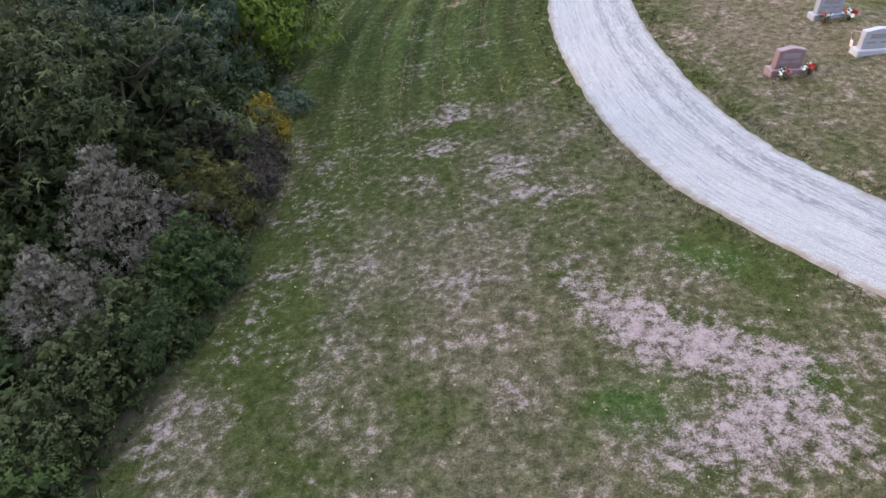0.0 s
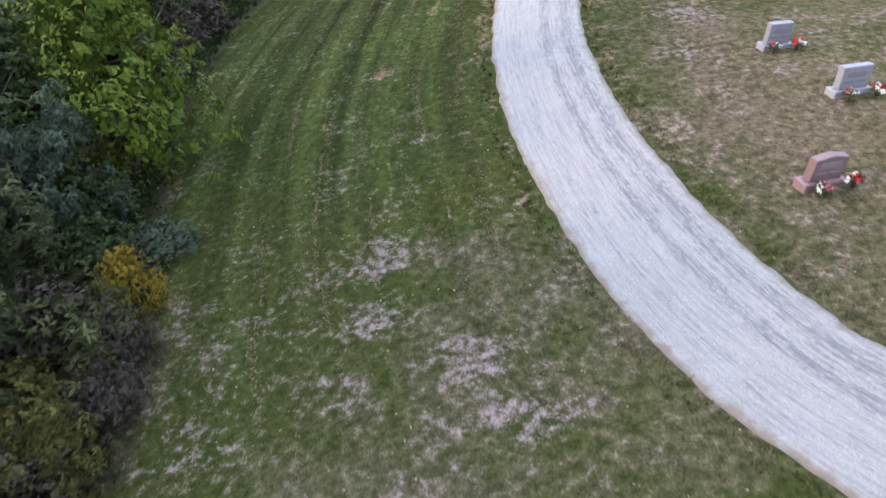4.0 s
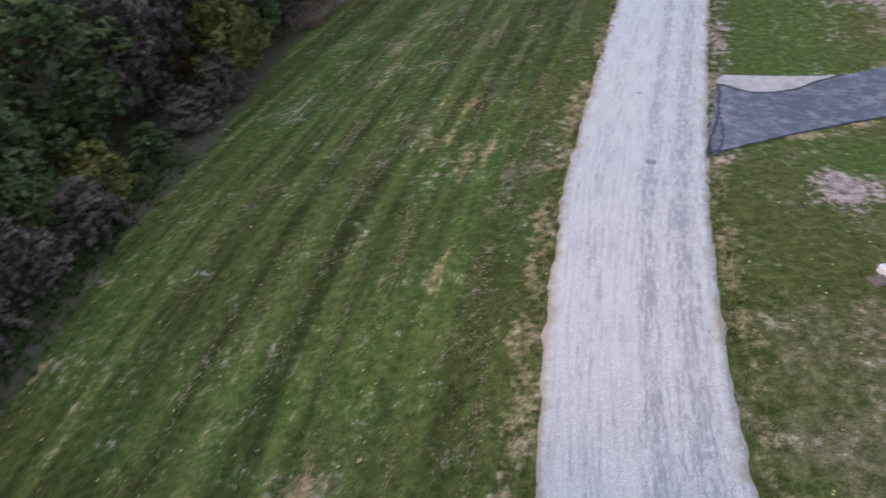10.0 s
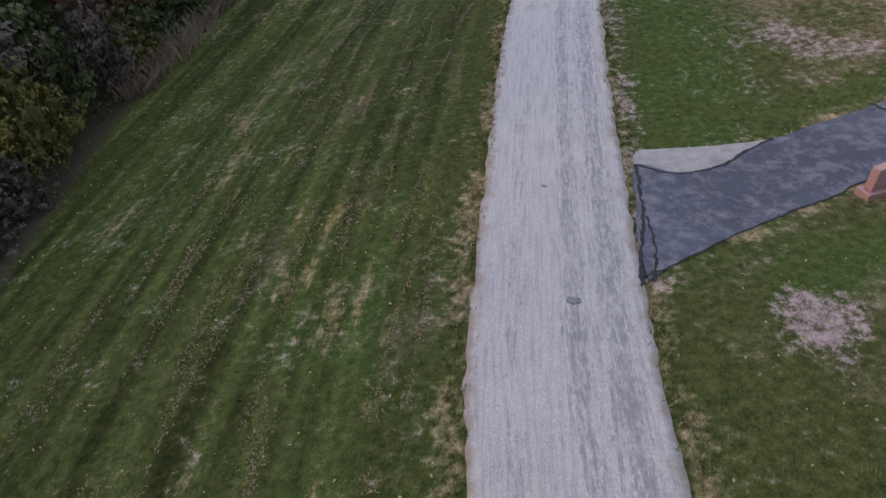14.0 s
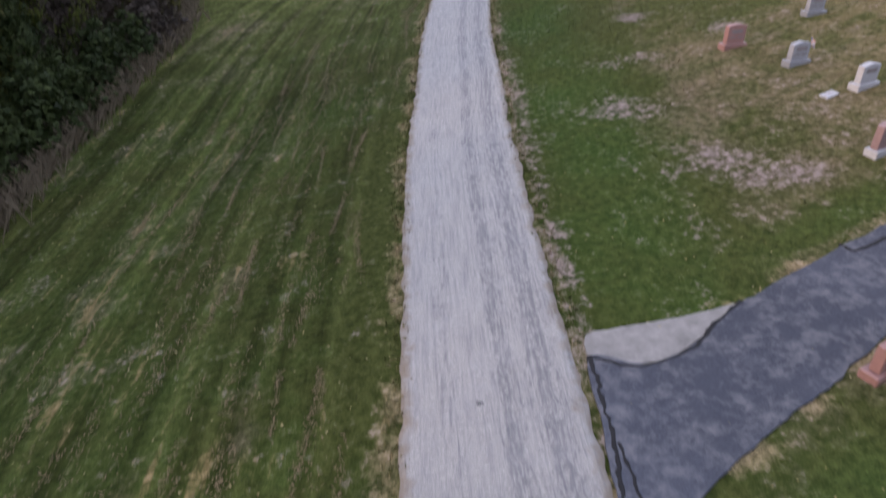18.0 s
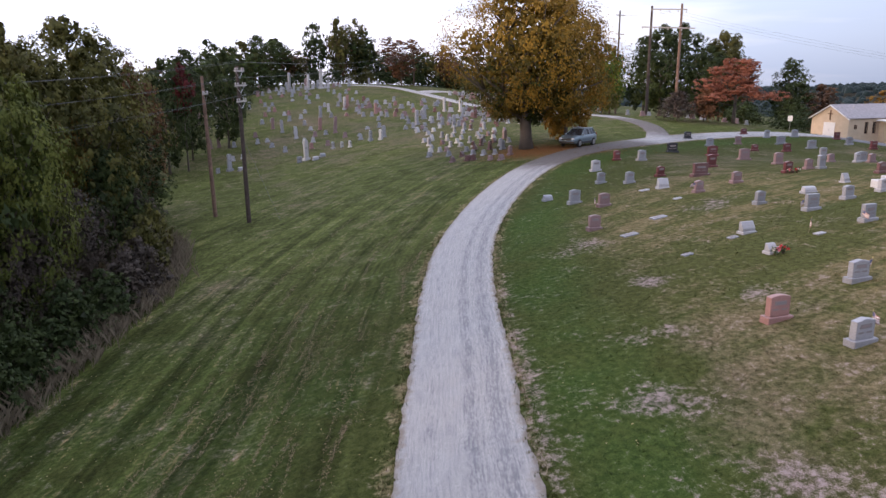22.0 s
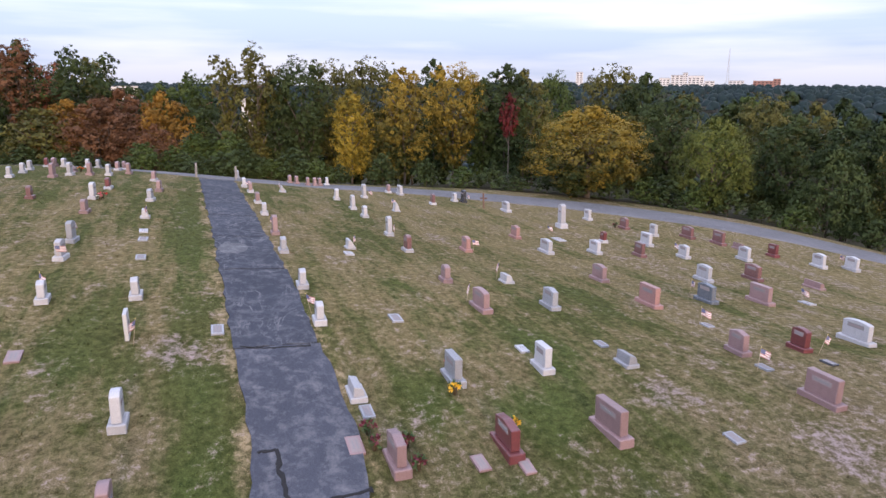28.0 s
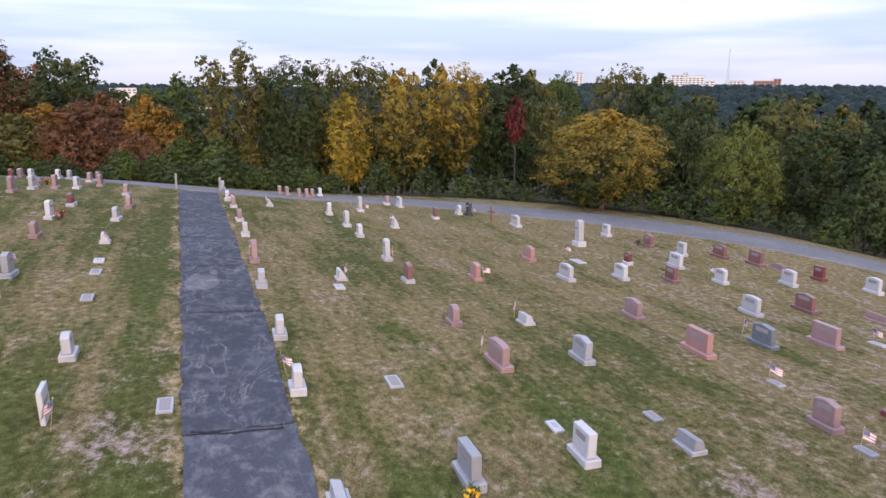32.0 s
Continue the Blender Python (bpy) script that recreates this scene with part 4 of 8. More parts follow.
def tree_kind(key, seed, shape, clumps, per, size, aspect=0.5, trunk_r=0.02, limbs=9, droop=0.3, spread=0.16, frond=0, hollow=0.45, bare_to=0.25, lo=0.1, inner=5):
    TREES[key] = (crown_mesh("crown", seed, clumps, per, size, aspect, LEAF_GREEN, droop, spread, frond, hollow, lo, inner), wood_mesh("trunk", seed, shape, trunk_r, limbs, bare_to) if limbs else None)


def lobed_kind(key, seed, shape, lobes, clumps, per, size, slim, aspect=0.75, lo=0.1, fat=0.45, droop=0.25, flat=0.8, inner=12, ragged=0.25, trunk_r=0.02, limbs=8, bare_to=0.2):
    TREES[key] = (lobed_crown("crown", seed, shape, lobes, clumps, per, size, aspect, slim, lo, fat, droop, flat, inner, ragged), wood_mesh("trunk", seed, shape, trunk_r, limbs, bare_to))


lobed_kind("grove_a", 21, "round", 34, 34, 15, 0.030, 1.45, lo=0.08, fat=0.38, inner=16, ragged=0.45, limbs=9)
lobed_kind("grove_b", 22, "tall", 36, 32, 15, 0.031, 1.9, lo=0.08, fat=0.42, inner=16, ragged=0.5, trunk_r=0.018, limbs=9)
lobed_kind("grove_c", 23, "round", 32, 44, 22, 0.021, 1.15, lo=0.03, fat=0.42, inner=34, ragged=0.3, limbs=9)
lobed_kind("grove_d", 24, "vase", 34, 32, 15, 0.031, 1.7, lo=0.06, fat=0.38, inner=18, ragged=0.55, limbs=9)
lobed_kind("round_a", 1, "round", 26, 26, 13, 0.036, 1.4, lo=0.05, fat=0.38, inner=14, ragged=0.45, limbs=6)
lobed_kind("round_b", 2, "round", 26, 26, 13, 0.036, 1.4, lo=0.06, fat=0.36, inner=14, ragged=0.5, limbs=6)
lobed_kind("tall_a", 3, "tall", 28, 24, 12, 0.043, 1.9, lo=0.06, fat=0.42, inner=14, ragged=0.5, trunk_r=0.016, limbs=7)
lobed_kind("tall_b", 4, "tall", 26, 24, 12, 0.043, 1.9, lo=0.10, fat=0.42, inner=14, ragged=0.5, trunk_r=0.016, limbs=7)
lobed_kind("vase_a", 5, "vase", 28, 24, 12, 0.040, 2.0, lo=0.14, fat=0.30, inner=12, ragged=0.7, trunk_r=0.016, limbs=9)
lobed_kind("snag_a", 6, "snag", 30, 26, 13, 0.046, 2.6, aspect=0.6, lo=0.05, fat=0.42, ragged=0.8, droop=0.5, trunk_r=0.022, limbs=10)
lobed_kind("snag_b", 26, "snag", 28, 26, 13, 0.046, 2.4, aspect=0.6, lo=0.08, fat=0.36, ragged=0.9, droop=0.5, trunk_r=0.022, limbs=11)
lobed_kind("tiers_a", 27, "tiers", 44, 26, 13, 0.024, 0.85, aspect=0.5, lo=0.26, fat=0.22, droop=0.05, flat=0.35, inner=8, ragged=0.6, trunk_r=0.02, limbs=10)
lobed_kind("maple", 7, "round", 34, 84, 32, 0.0115, 0.86, lo=0.15, fat=0.44, inner=170, ragged=0.10, trunk_r=0.032, limbs=18, bare_to=0.14)
lobed_kind("creeper", 28, "tall", 12, 20, 10, 0.07, 2.4, lo=0.5, fat=0.5, ragged=0.5, droop=0.5, trunk_r=0.03, limbs=4, bare_to=0.4)
lobed_kind("tuft_a", 29, "round", 14, 24, 12, 0.055, 2.3, lo=0.58, fat=0.5, ragged=0.55, trunk_r=0.03, limbs=9, bare_to=0.35)
tree_kind("walnut", 8, "bush", 180, 16, 0.026, 0.27, trunk_r=0.014, limbs=8, droop=0.1, spread=0.17, frond=7, hollow=0.65, bare_to=0.1, lo=0.05, inner=10)
tree_kind("walnut_b", 9, "bush", 170, 16, 0.027, 0.27, trunk_r=0.014, limbs=8, droop=0.1, spread=0.18, frond=7, hollow=0.65, bare_to=0.1, lo=0.05, inner=10)
tree_kind("sprig", 18, "bush", 60, 16, 0.052, 0.27, trunk_r=0.014, limbs=5, droop=0.1, spread=0.24, frond=6, hollow=0.6, bare_to=0.1, lo=0.03, inner=3)
lobed_kind("bush_a", 10, "bush", 34, 32, 14, 0.028, 1.0, aspect=0.6, lo=0.03, fat=0.38, inner=14, ragged=0.45, trunk_r=0.012, limbs=6, bare_to=0.05)
lobed_kind("bush_b", 11, "bush", 20, 22, 10, 0.045, 1.0, aspect=0.6, lo=0.03, fat=0.42, ragged=0.5, trunk_r=0.012, limbs=5, bare_to=0.05)
lobed_kind("plume", 12, "bush", 40, 34, 18, 0.022, 1.2, aspect=0.4, lo=0.12, fat=0.30, droop=-0.1, flat=0.55, inner=10, ragged=0.6, trunk_r=0.012, limbs=6, bare_to=0.05)
lobed_kind("far_a", 13, "round", 18, 18, 9, 0.062, 1.45, lo=0.05, fat=0.42, ragged=0.45, limbs=4)
lobed_kind("far_b", 14, "tall", 18, 18, 9, 0.062, 1.7, lo=0.05, fat=0.42, ragged=0.5, trunk_r=0.016, limbs=4)
lobed_kind("thicket", 16, "bush", 16, 20, 9, 0.052, 1.0, aspect=0.65, lo=0.02, fat=0.42, ragged=0.55, trunk_r=0.008, limbs=3, bare_to=0.03)
lobed_kind("lowbush", 15, "bush", 24, 24, 12, 0.034, 0.7, aspect=0.5, lo=0.02, fat=0.36, ragged=0.45, inner=10, trunk_r=0.008, limbs=3, bare_to=0.03)

TREE_WORDS = {"round": "broad rounded tree", "grove": "full leafy tree", "tall": "tall narrow tree", "vase": "ragged open tree", "tiers": "layered spreading tree", "snag": "vine-clad ragged tree", "tuft": "tall bare-stemmed tree", "creeper": "creeper on a dead trunk", "maple": "large spreading maple", "walnut": "leafy walnut sapling", "sprig": "young walnut shrub",
              "bush": "dense shrub", "plume": "feathery shrub", "far": "woodland tree", "lowbush": "low leafy thicket", "thicket": "tangled thicket"}
LEAF_WORDS = {LEAF_DARK: "dark green", LEAF_GREEN: "green", LEAF_ASH: "dull green", LEAF_BLUE: "blue-green", LEAF_LIME: "lime green", LEAF_OLIVE: "olive", LEAF_GOLD: "golden yellow", LEAF_AMBER: "amber", LEAF_TURN: "olive and gold", LEAF_RUST: "russet", LEAF_MAPLE: "green and amber",
              LEAF_RED: "red", LEAF_MOSS: "mossy green", LEAF_ORANGE: "orange and green", LEAF_CRIMSON: "crimson", LEAF_GREYPINK: "faded grey-pink", LEAF_MAUVE: "brownish mauve"}


def tree(x, y, h, w, key, mat, turn=None, where="at the edge of the wood", sink=0.05):
    """One tree or shrub: an Empty at its foot, a trunk with limbs and a crown."""
    word = key.split("_")[0]
    shrub = word in ("bush", "plume", "lowbush", "thicket")
    ob = tagged(new("shrub" if shrub else "tree"), f"{LEAF_WORDS[mat]} {TREE_WORDS[word]} {where}", "shrub" if shrub else "tree", "shrubs" if shrub else "trees")
    crown, wood = TREES[key]
    ob.matrix_world = pose(x, y, gz(x, y) - sink, 0, 0, random.uniform(0, 360) if turn is None else turn)
    for name, me in (("trunk", wood), ("crown", crown)):
        if me is None:
            continue
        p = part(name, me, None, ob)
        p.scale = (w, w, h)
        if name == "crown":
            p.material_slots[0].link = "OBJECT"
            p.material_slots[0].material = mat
    return ob


# the wood beside the lower lawn
def hedge_x(y):
    i = np.argmin(np.abs(HEDGE[:, 1] - y) + 3 * (HEDGE[:, 0] > 7))
    return float(HEDGE[i, 0])


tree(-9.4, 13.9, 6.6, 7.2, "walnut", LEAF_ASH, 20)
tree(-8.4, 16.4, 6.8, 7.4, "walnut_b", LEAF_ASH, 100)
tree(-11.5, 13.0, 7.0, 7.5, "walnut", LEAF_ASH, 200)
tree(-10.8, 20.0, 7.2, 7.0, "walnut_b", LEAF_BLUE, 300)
tree(-7.0, 12.1, 3.6, 2.7, "plume", LEAF_GREYPINK, 0)
tree(-7.3, 9.6, 2.9, 2.2, "plume", LEAF_GREYPINK, 70)
tree(-6.8, 25.0, 6.6, 6.2, "bush_a", LEAF_LIME, 10)
tree(-7.4, 21.4, 4.6, 3.0, "sprig", LEAF_BLUE, 10)
tree(-5.2, 18.4, 1.7, 1.7, "lowbush", LEAF_GOLD, 10)
tree(-4.9, 16.6, 1.5, 1.7, "lowbush", LEAF_MAUVE, 40)
tree(-4.8, 15.2, 1.4, 1.7, "lowbush", LEAF_MAUVE, 90)
tree(-5.3, 13.6, 2.0, 2.0, "sprig", LEAF_OLIVE, 80)
tree(-4.9, 20.2, 1.0, 2.0, "lowbush", LEAF_BLUE, 80)
tree(-5.3, 11.4, 1.9, 1.9, "sprig", LEAF_GREEN, 150)
tree(-5.6, 9.4, 1.6, 1.8, "sprig", LEAF_DARK, 10)
# the edge of the wood where the lane bends
tree(-3.6, 84.0, 15.0, 8.0, "grove_a", LEAF_OLIVE, 140)
tree(-0.9, 92.0, 15.8, 12.5, "grove_c", LEAF_OLIVE, 30)
tree(-5.0, 90.0, 15.5, 10.0, "grove_a", LEAF_OLIVE, 200)
tree(-6.0, 86.0, 14.0, 8.0, "grove_b", LEAF_OLIVE, 80)
tree(-1.4, 71.0, 12.4, 6.8, "grove_c", LEAF_MOSS, 10)
tree(-4.2, 64.5, 9.5, 5.0, "grove_b", LEAF_OLIVE, 50)
tree(2.6, 97.0, 12.6, 5.6, "grove_a", LEAF_RUST, 120)
tree(-0.6, 85.6, 9.2, 4.6, "grove_b", LEAF_AMBER, 200)
tree(0.0, 75.6, 6.4, 5.0, "grove_a", LEAF_MAUVE, 40)
tree(-1.0, 70.0, 5.4, 4.6, "bush_a", LEAF_MAUVE, 90)
tree(-2.0, 65.2, 5.4, 4.4, "bush_a", LEAF_DARK, 130)
tree(2.4, 91.6, 8.6, 6.4, "grove_b", LEAF_DARK, 10)
tree(1.6, 83.0, 7.4, 5.4, "bush_a", LEAF_DARK, 300)
tree(3.6, 86.0, 1.5, 2.6, "lowbush", LEAF_GOLD, 10)
tree(3.9, 83.6, 1.1, 2.0, "lowbush", LEAF_GOLD, 80)
tree(4.4, 118.0, 12.5, 7.0, "grove_a", LEAF_DARK, 10)
tree(7.0, 124.0, 12.2, 6.0, "grove_b", LEAF_DARK, 10)
tree(6.4, 118.4, 12.0, 3.4, "creeper", LEAF_CRIMSON, 10)
tree(11.5, 128.0, 12.0, 7.0, "grove_a", LEAF_DARK, 50)
random.seed(5)
for _y in np.arange(-8, 12, 1.5):
    tree(hedge_x(_y) - random.uniform(1.0, 1.7), _y, random.uniform(1.1, 1.8), random.uniform(2.2, 3.0), "lowbush", random.choice([LEAF_DARK, LEAF_ASH, LEAF_GREEN]))
    tree(hedge_x(_y) - random.uniform(3.2, 4.6), _y + 0.6, random.uniform(2.2, 3.4), random.uniform(3.0, 4.0), random.choice(["lowbush", "bush_b"]), random.choice([LEAF_DARK, LEAF_ASH, LEAF_DARK]))
for _y in np.arange(13, 86, 2.1):
    tree(hedge_x(_y) - random.uniform(1.3, 2.2), _y, random.uniform(1.3, 2.6) * (1.0 if _y < 46 else 1.7), random.uniform(2.2, 3.2) * (1.0 if _y < 46 else 1.25), random.choice(["thicket", "bush_b", "thicket"]), random.choice([LEAF_DARK, LEAF_MAUVE, LEAF_DARK, LEAF_OLIVE, LEAF_MAUVE]))
for _y in np.arange(24, 60, 3.4):
    big = min(1.0, max(0.0, (_y - 40) / 20))
    tree(hedge_x(_y) - random.uniform(4.2, 6.0), _y + random.uniform(-1, 1), random.uniform(5, 7) + 3.6 * big, random.uniform(5.5, 7), random.choice(["round_a", "round_b", "round_a", "bush_a"]),
         random.choice([LEAF_DARK, LEAF_RUST, LEAF_MAUVE, LEAF_OLIVE, LEAF_DARK]))
for _y in np.arange(-6, 92, 6.0):
    big = min(1.0, max(0.0, (_y - 30) / 20))
    for _k in range(2 if _y < 30 else 3):
        tree(hedge_x(_y) - 9 - 5.5 * _k - random.uniform(0, 2.5), _y + random.uniform(-2.5, 2.5), random.uniform(6, 8) + (5.5 - 0.5 * _k) * big, random.uniform(6, 8.5), random.choice(["far_a", "far_b", "far_a", "round_b"]),
             random.choice([LEAF_DARK, LEAF_OLIVE, LEAF_RUST, LEAF_OLIVE, LEAF_GREEN]))

# the belt behind the upper graves
for _i in range(46):
    _a = _i / 45
    _x, _y = -6 + 96 * _a + random.uniform(-3, 3), 132 + 62 * min(1, _a * 2.6) - 10 * max(0, _a - 0.6) + random.uniform(-4, 10)
    tree(_x, _y, random.uniform(7.0, 10.5) + (4.5 if 33 < _x < 46 else 0.0), random.uniform(7, 10), random.choice(["far_a", "far_b", "round_b", "vase_a"]), random.choice([LEAF_DARK, LEAF_GREEN, LEAF_OLIVE, LEAF_DARK, LEAF_RUST]), where="behind the upper graves")
for _i in range(24):
    _a = (_i + 0.5) / 24
    tree(-4 + 94 * _a, 134 + 54 * min(1, _a * 2.6) - 10 * max(0, _a - 0.6), random.uniform(2.4, 3.6), random.uniform(5, 7), "thicket", random.choice([LEAF_DARK, LEAF_DARK, LEAF_OLIVE]), where="under the trees behind the upper graves")
for _y in np.arange(90, 132, 5):
    for _k in range(2):
        tree(-6 - 7 * _k - random.uniform(0, 4), _y + random.uniform(-2, 2), random.uniform(9, 13), random.uniform(7, 9), random.choice(["round_a", "tall_b", "far_a"]), random.choice([LEAF_DARK, LEAF_DARK, LEAF_OLIVE, LEAF_RUST]))

# round the chapel and the power line
tree(36.2, 93.4, 15.6, 18.5, "maple", LEAF_MAPLE, 30, "beside the lane")
tree(42.6, 97.2, 13.8, 10.0, "grove_c", LEAF_ORANGE, 80, "behind the parked car")

# the wood below the asphalt road: the front trees one by one, then the dark ranks behind
random.seed(11)
tree(90.4, 67.5, 14.6, 7.5, "snag_a", LEAF_RUST, where="below the asphalt road")
tree(92.9, 65.5, 13.6, 5.0, "snag_b", LEAF_RED, where="below the asphalt road")
tree(89.1, 60.7, 14.6, 8.0, "vase_a", LEAF_DARK, where="below the asphalt road")
tree(80.9, 57.8, 7.8, 8.4, "grove_a", LEAF_RUST, where="below the asphalt road")
tree(80.7, 62.8, 6.5, 8.4, "round_b", LEAF_OLIVE, where="below the asphalt road")
tree(93.7, 57.6, 12.2, 8.5, "round_b", LEAF_DARK, where="below the asphalt road")
tree(75.1, 51.6, 4.8, 4.3, "grove_a", LEAF_RUST, where="below the asphalt road")
tree(93.0, 53.0, 13.3, 6.8, "vase_a", LEAF_GREEN, where="below the asphalt road")
tree(75.3, 48.2, 4.4, 6.1, "bush_a", LEAF_GREEN, where="below the asphalt road")
tree(97.2, 51.5, 15.0, 6.5, "vase_a", LEAF_GREEN, where="below the asphalt road")
tree(81.8, 46.2, 12.9, 5.2, "snag_b", LEAF_OLIVE, where="below the asphalt road")
tree(82.5, 43.3, 14.2, 5.4, "snag_a", LEAF_OLIVE, where="below the asphalt road")
tree(73.8, 45.1, 4.5, 5.9, "bush_b", LEAF_GREEN, where="below the asphalt road")
tree(86.4, 41.9, 12.2, 8.0, "grove_a", LEAF_DARK, where="below the asphalt road")
tree(83.5, 38.9, 13.4, 7.2, "grove_d", LEAF_DARK, where="below the asphalt road")
tree(85.8, 35.5, 13.6, 6.6, "grove_d", LEAF_OLIVE, where="below the asphalt road")
tree(75.6, 34.4, 8.9, 4.9, "grove_b", LEAF_GOLD, where="below the asphalt road")
tree(88.9, 31.1, 14.5, 8.4, "grove_d", LEAF_OLIVE, where="below the asphalt road")
tree(74.0, 29.6, 10.7, 6.0, "grove_b", LEAF_TURN, where="below the asphalt road")
tree(85.9, 24.7, 13.8, 5.4, "grove_b", LEAF_DARK, where="below the asphalt road")
tree(76.2, 24.5, 11.4, 6.8, "grove_d", LEAF_TURN, where="below the asphalt road")
tree(78.1, 21.0, 10.5, 6.8, "grove_a", LEAF_GREEN, where="below the asphalt road")
tree(76.0, 19.4, 11.6, 7.3, "grove_b", LEAF_DARK, where="below the asphalt road")
tree(79.8, 16.3, 11.8, 7.0, "grove_a", LEAF_OLIVE, where="below the asphalt road")
tree(72.6, 20.0, 8.6, 2.2, "creeper", LEAF_CRIMSON, where="below the asphalt road")
tree(85.2, 11.3, 12.7, 5.8, "grove_d", LEAF_GREEN, where="below the asphalt road")
tree(60.4, 17.1, 7.1, 10.4, "grove_c", LEAF_TURN, where="below the asphalt road")
tree(87.9, 3.1, 14.9, 8.0, "grove_d", LEAF_OLIVE, where="below the asphalt road")
tree(69.0, 5.6, 9.9, 6.8, "grove_d", LEAF_DARK, where="below the asphalt road")
tree(80.9, 2.3, 13.3, 8.1, "grove_a", LEAF_DARK, where="below the asphalt road")
tree(56.5, 8.9, 7.2, 6.4, "grove_c", LEAF_MOSS, where="below the asphalt road")
tree(65.4, -1.4, 11.2, 6.6, "grove_d", LEAF_OLIVE, where="below the asphalt road")
tree(59.1, 0.3, 9.2, 7.2, "grove_a", LEAF_DARK, where="below the asphalt road")
tree(67.9, -8.3, 12.1, 7.7, "grove_a", LEAF_OLIVE, where="below the asphalt road")
tree(56.3, -2.8, 10.0, 6.9, "grove_a", LEAF_DARK, where="below the asphalt road")
tree(50.9, 3.3, 6.6, 6.1, "bush_a", LEAF_DARK, where="below the asphalt road")
tree(52.3, -1.7, 9.3, 6.9, "grove_a", LEAF_DARK, where="below the asphalt road")
tree(50.0, -2.6, 9.5, 6.6, "grove_a", LEAF_OLIVE, where="below the asphalt road")
tree(81.9, 82.2, 6.8, 6.6, "round_a", LEAF_AMBER, where="below the asphalt road")
tree(80.9, 75.9, 8.0, 5.0, "tall_a", LEAF_AMBER, where="below the asphalt road")
tree(93.0, 71.5, 14.2, 5.0, "tuft_a", LEAF_DARK, where="below the asphalt road")
tree(95.6, 62.0, 15.4, 5.6, "tuft_a", LEAF_OLIVE, where="below the asphalt road")
tree(88.8, 75.8, 14.4, 5.4, "tuft_a", LEAF_OLIVE, where="below the asphalt road")
tree(83.9, 69.7, 7.5, 6.2, "round_b", LEAF_DARK, where="below the asphalt road")
tree(91.6, 67.7, 15.2, 7.4, "round_a", LEAF_DARK, where="below the asphalt road")
tree(98.2, 72.0, 14.9, 6.0, "tuft_a", LEAF_OLIVE, where="below the asphalt road")
tree(94.2, 64.1, 14.4, 7.0, "grove_b", LEAF_DARK, where="below the asphalt road")
tree(84.4, 61.3, 8.3, 8.4, "grove_a", LEAF_AMBER, where="below the asphalt road")
tree(92.3, 59.2, 10.5, 7.0, "grove_a", LEAF_OLIVE, where="below the asphalt road")
tree(85.2, 56.7, 9.9, 8.3, "grove_a", LEAF_RUST, where="below the asphalt road")
tree(94.8, 55.4, 12.2, 8.0, "grove_a", LEAF_GREEN, where="below the asphalt road")
tree(85.4, 52.7, 10.0, 7.5, "grove_a", LEAF_AMBER, where="below the asphalt road")
tree(89.2, 49.9, 10.6, 8.1, "grove_a", LEAF_DARK, where="below the asphalt road")
for _i in range(52):
    _a = _i / 51
    _x, _y = 96 - 50 * max(0, _a - 0.45) + random.uniform(-3, 9), 86 - 112 * _a + random.uniform(-3, 3)
    _top = 6.4 + 1.6 * max(0, _a - 0.5) + random.uniform(-1.6, 1.0)
    tree(_x, _y, max(5.0, _top - gz(_x, _y)), random.uniform(6, 9), random.choice(["far_a", "far_b"]), random.choice([LEAF_DARK, LEAF_DARK, LEAF_OLIVE, LEAF_GREEN]), where="in the wood below the road")
for _i in range(8, len(EAST) - 40, 4):
    _d = EAST[min(_i + 2, len(EAST) - 1)] - EAST[_i - 2]
    _d = np.array([_d[1], -_d[0]]) / np.hypot(*_d)
    _p = EAST[_i] + _d * random.uniform(6.0, 8.5)
    tree(_p[0], _p[1], random.uniform(1.4, 2.8), random.uniform(2.8, 4.2), random.choice(["thicket", "bush_b"]), random.choice([LEAF_DARK, LEAF_GREEN, LEAF_DARK]), where="under the trees below the road")

# ---- the sealed path and its mouth on the lane ----
def on_ground(x, y, lift):
    return (x, y, gz(x, y) + lift)


def slab_between(name, line, i0, i1, half, mat, lift, parent, jag=0.04, thick=0.05, label=""):
    """One length of paving between two steps of a line, with ragged ends and a real edge."""
    rng = np.random.RandomState(i0 * 7 + 1)
    d = np.gradient(line, axis=0)
    d /= np.hypot(d[:, 0], d[:, 1])[:, None]
    cols = 9
    rows = []
    bm = bmesh.new()
    skew = rng.normal(0, 0.07, cols), rng.normal(0, 0.07, cols)
    for i in range(i0, i1 + 1):
        s = np.array([d[i, 1], -d[i, 0]])
        el, er = rng.normal(0, jag), rng.normal(0, jag)
        row = []
        for k in range(cols):
            u = -1 + 2 * k / (cols - 1)
            q = line[i] + s * (u * half + (el if k == 0 else er if k == cols - 1 else 0))
            if i == i0:
                q = q + d[i] * (0.03 + skew[0][k] * 0.4)
            if i == i1:
                q = q - d[i] * (0.03 + skew[1][k] * 0.4)
            row.append(bm.verts.new(on_ground(q[0], q[1], lift)))
        rows.append(row)
    for r, s in zip(rows, rows[1:]):
        for k in range(cols - 1):
            bm.faces.new((r[k], r[k + 1], s[k + 1], s[k]))
    ext = bmesh.ops.extrude_face_region(bm, geom=bm.faces[:])
    bmesh.ops.translate(bm, verts=[v for v in ext["geom"] if isinstance(v, bmesh.types.BMVert)], vec=(0, 0, -thick))
    bmesh.ops.recalc_face_normals(bm, faces=bm.faces[:])
    return part(name, bm, mat, parent, label)


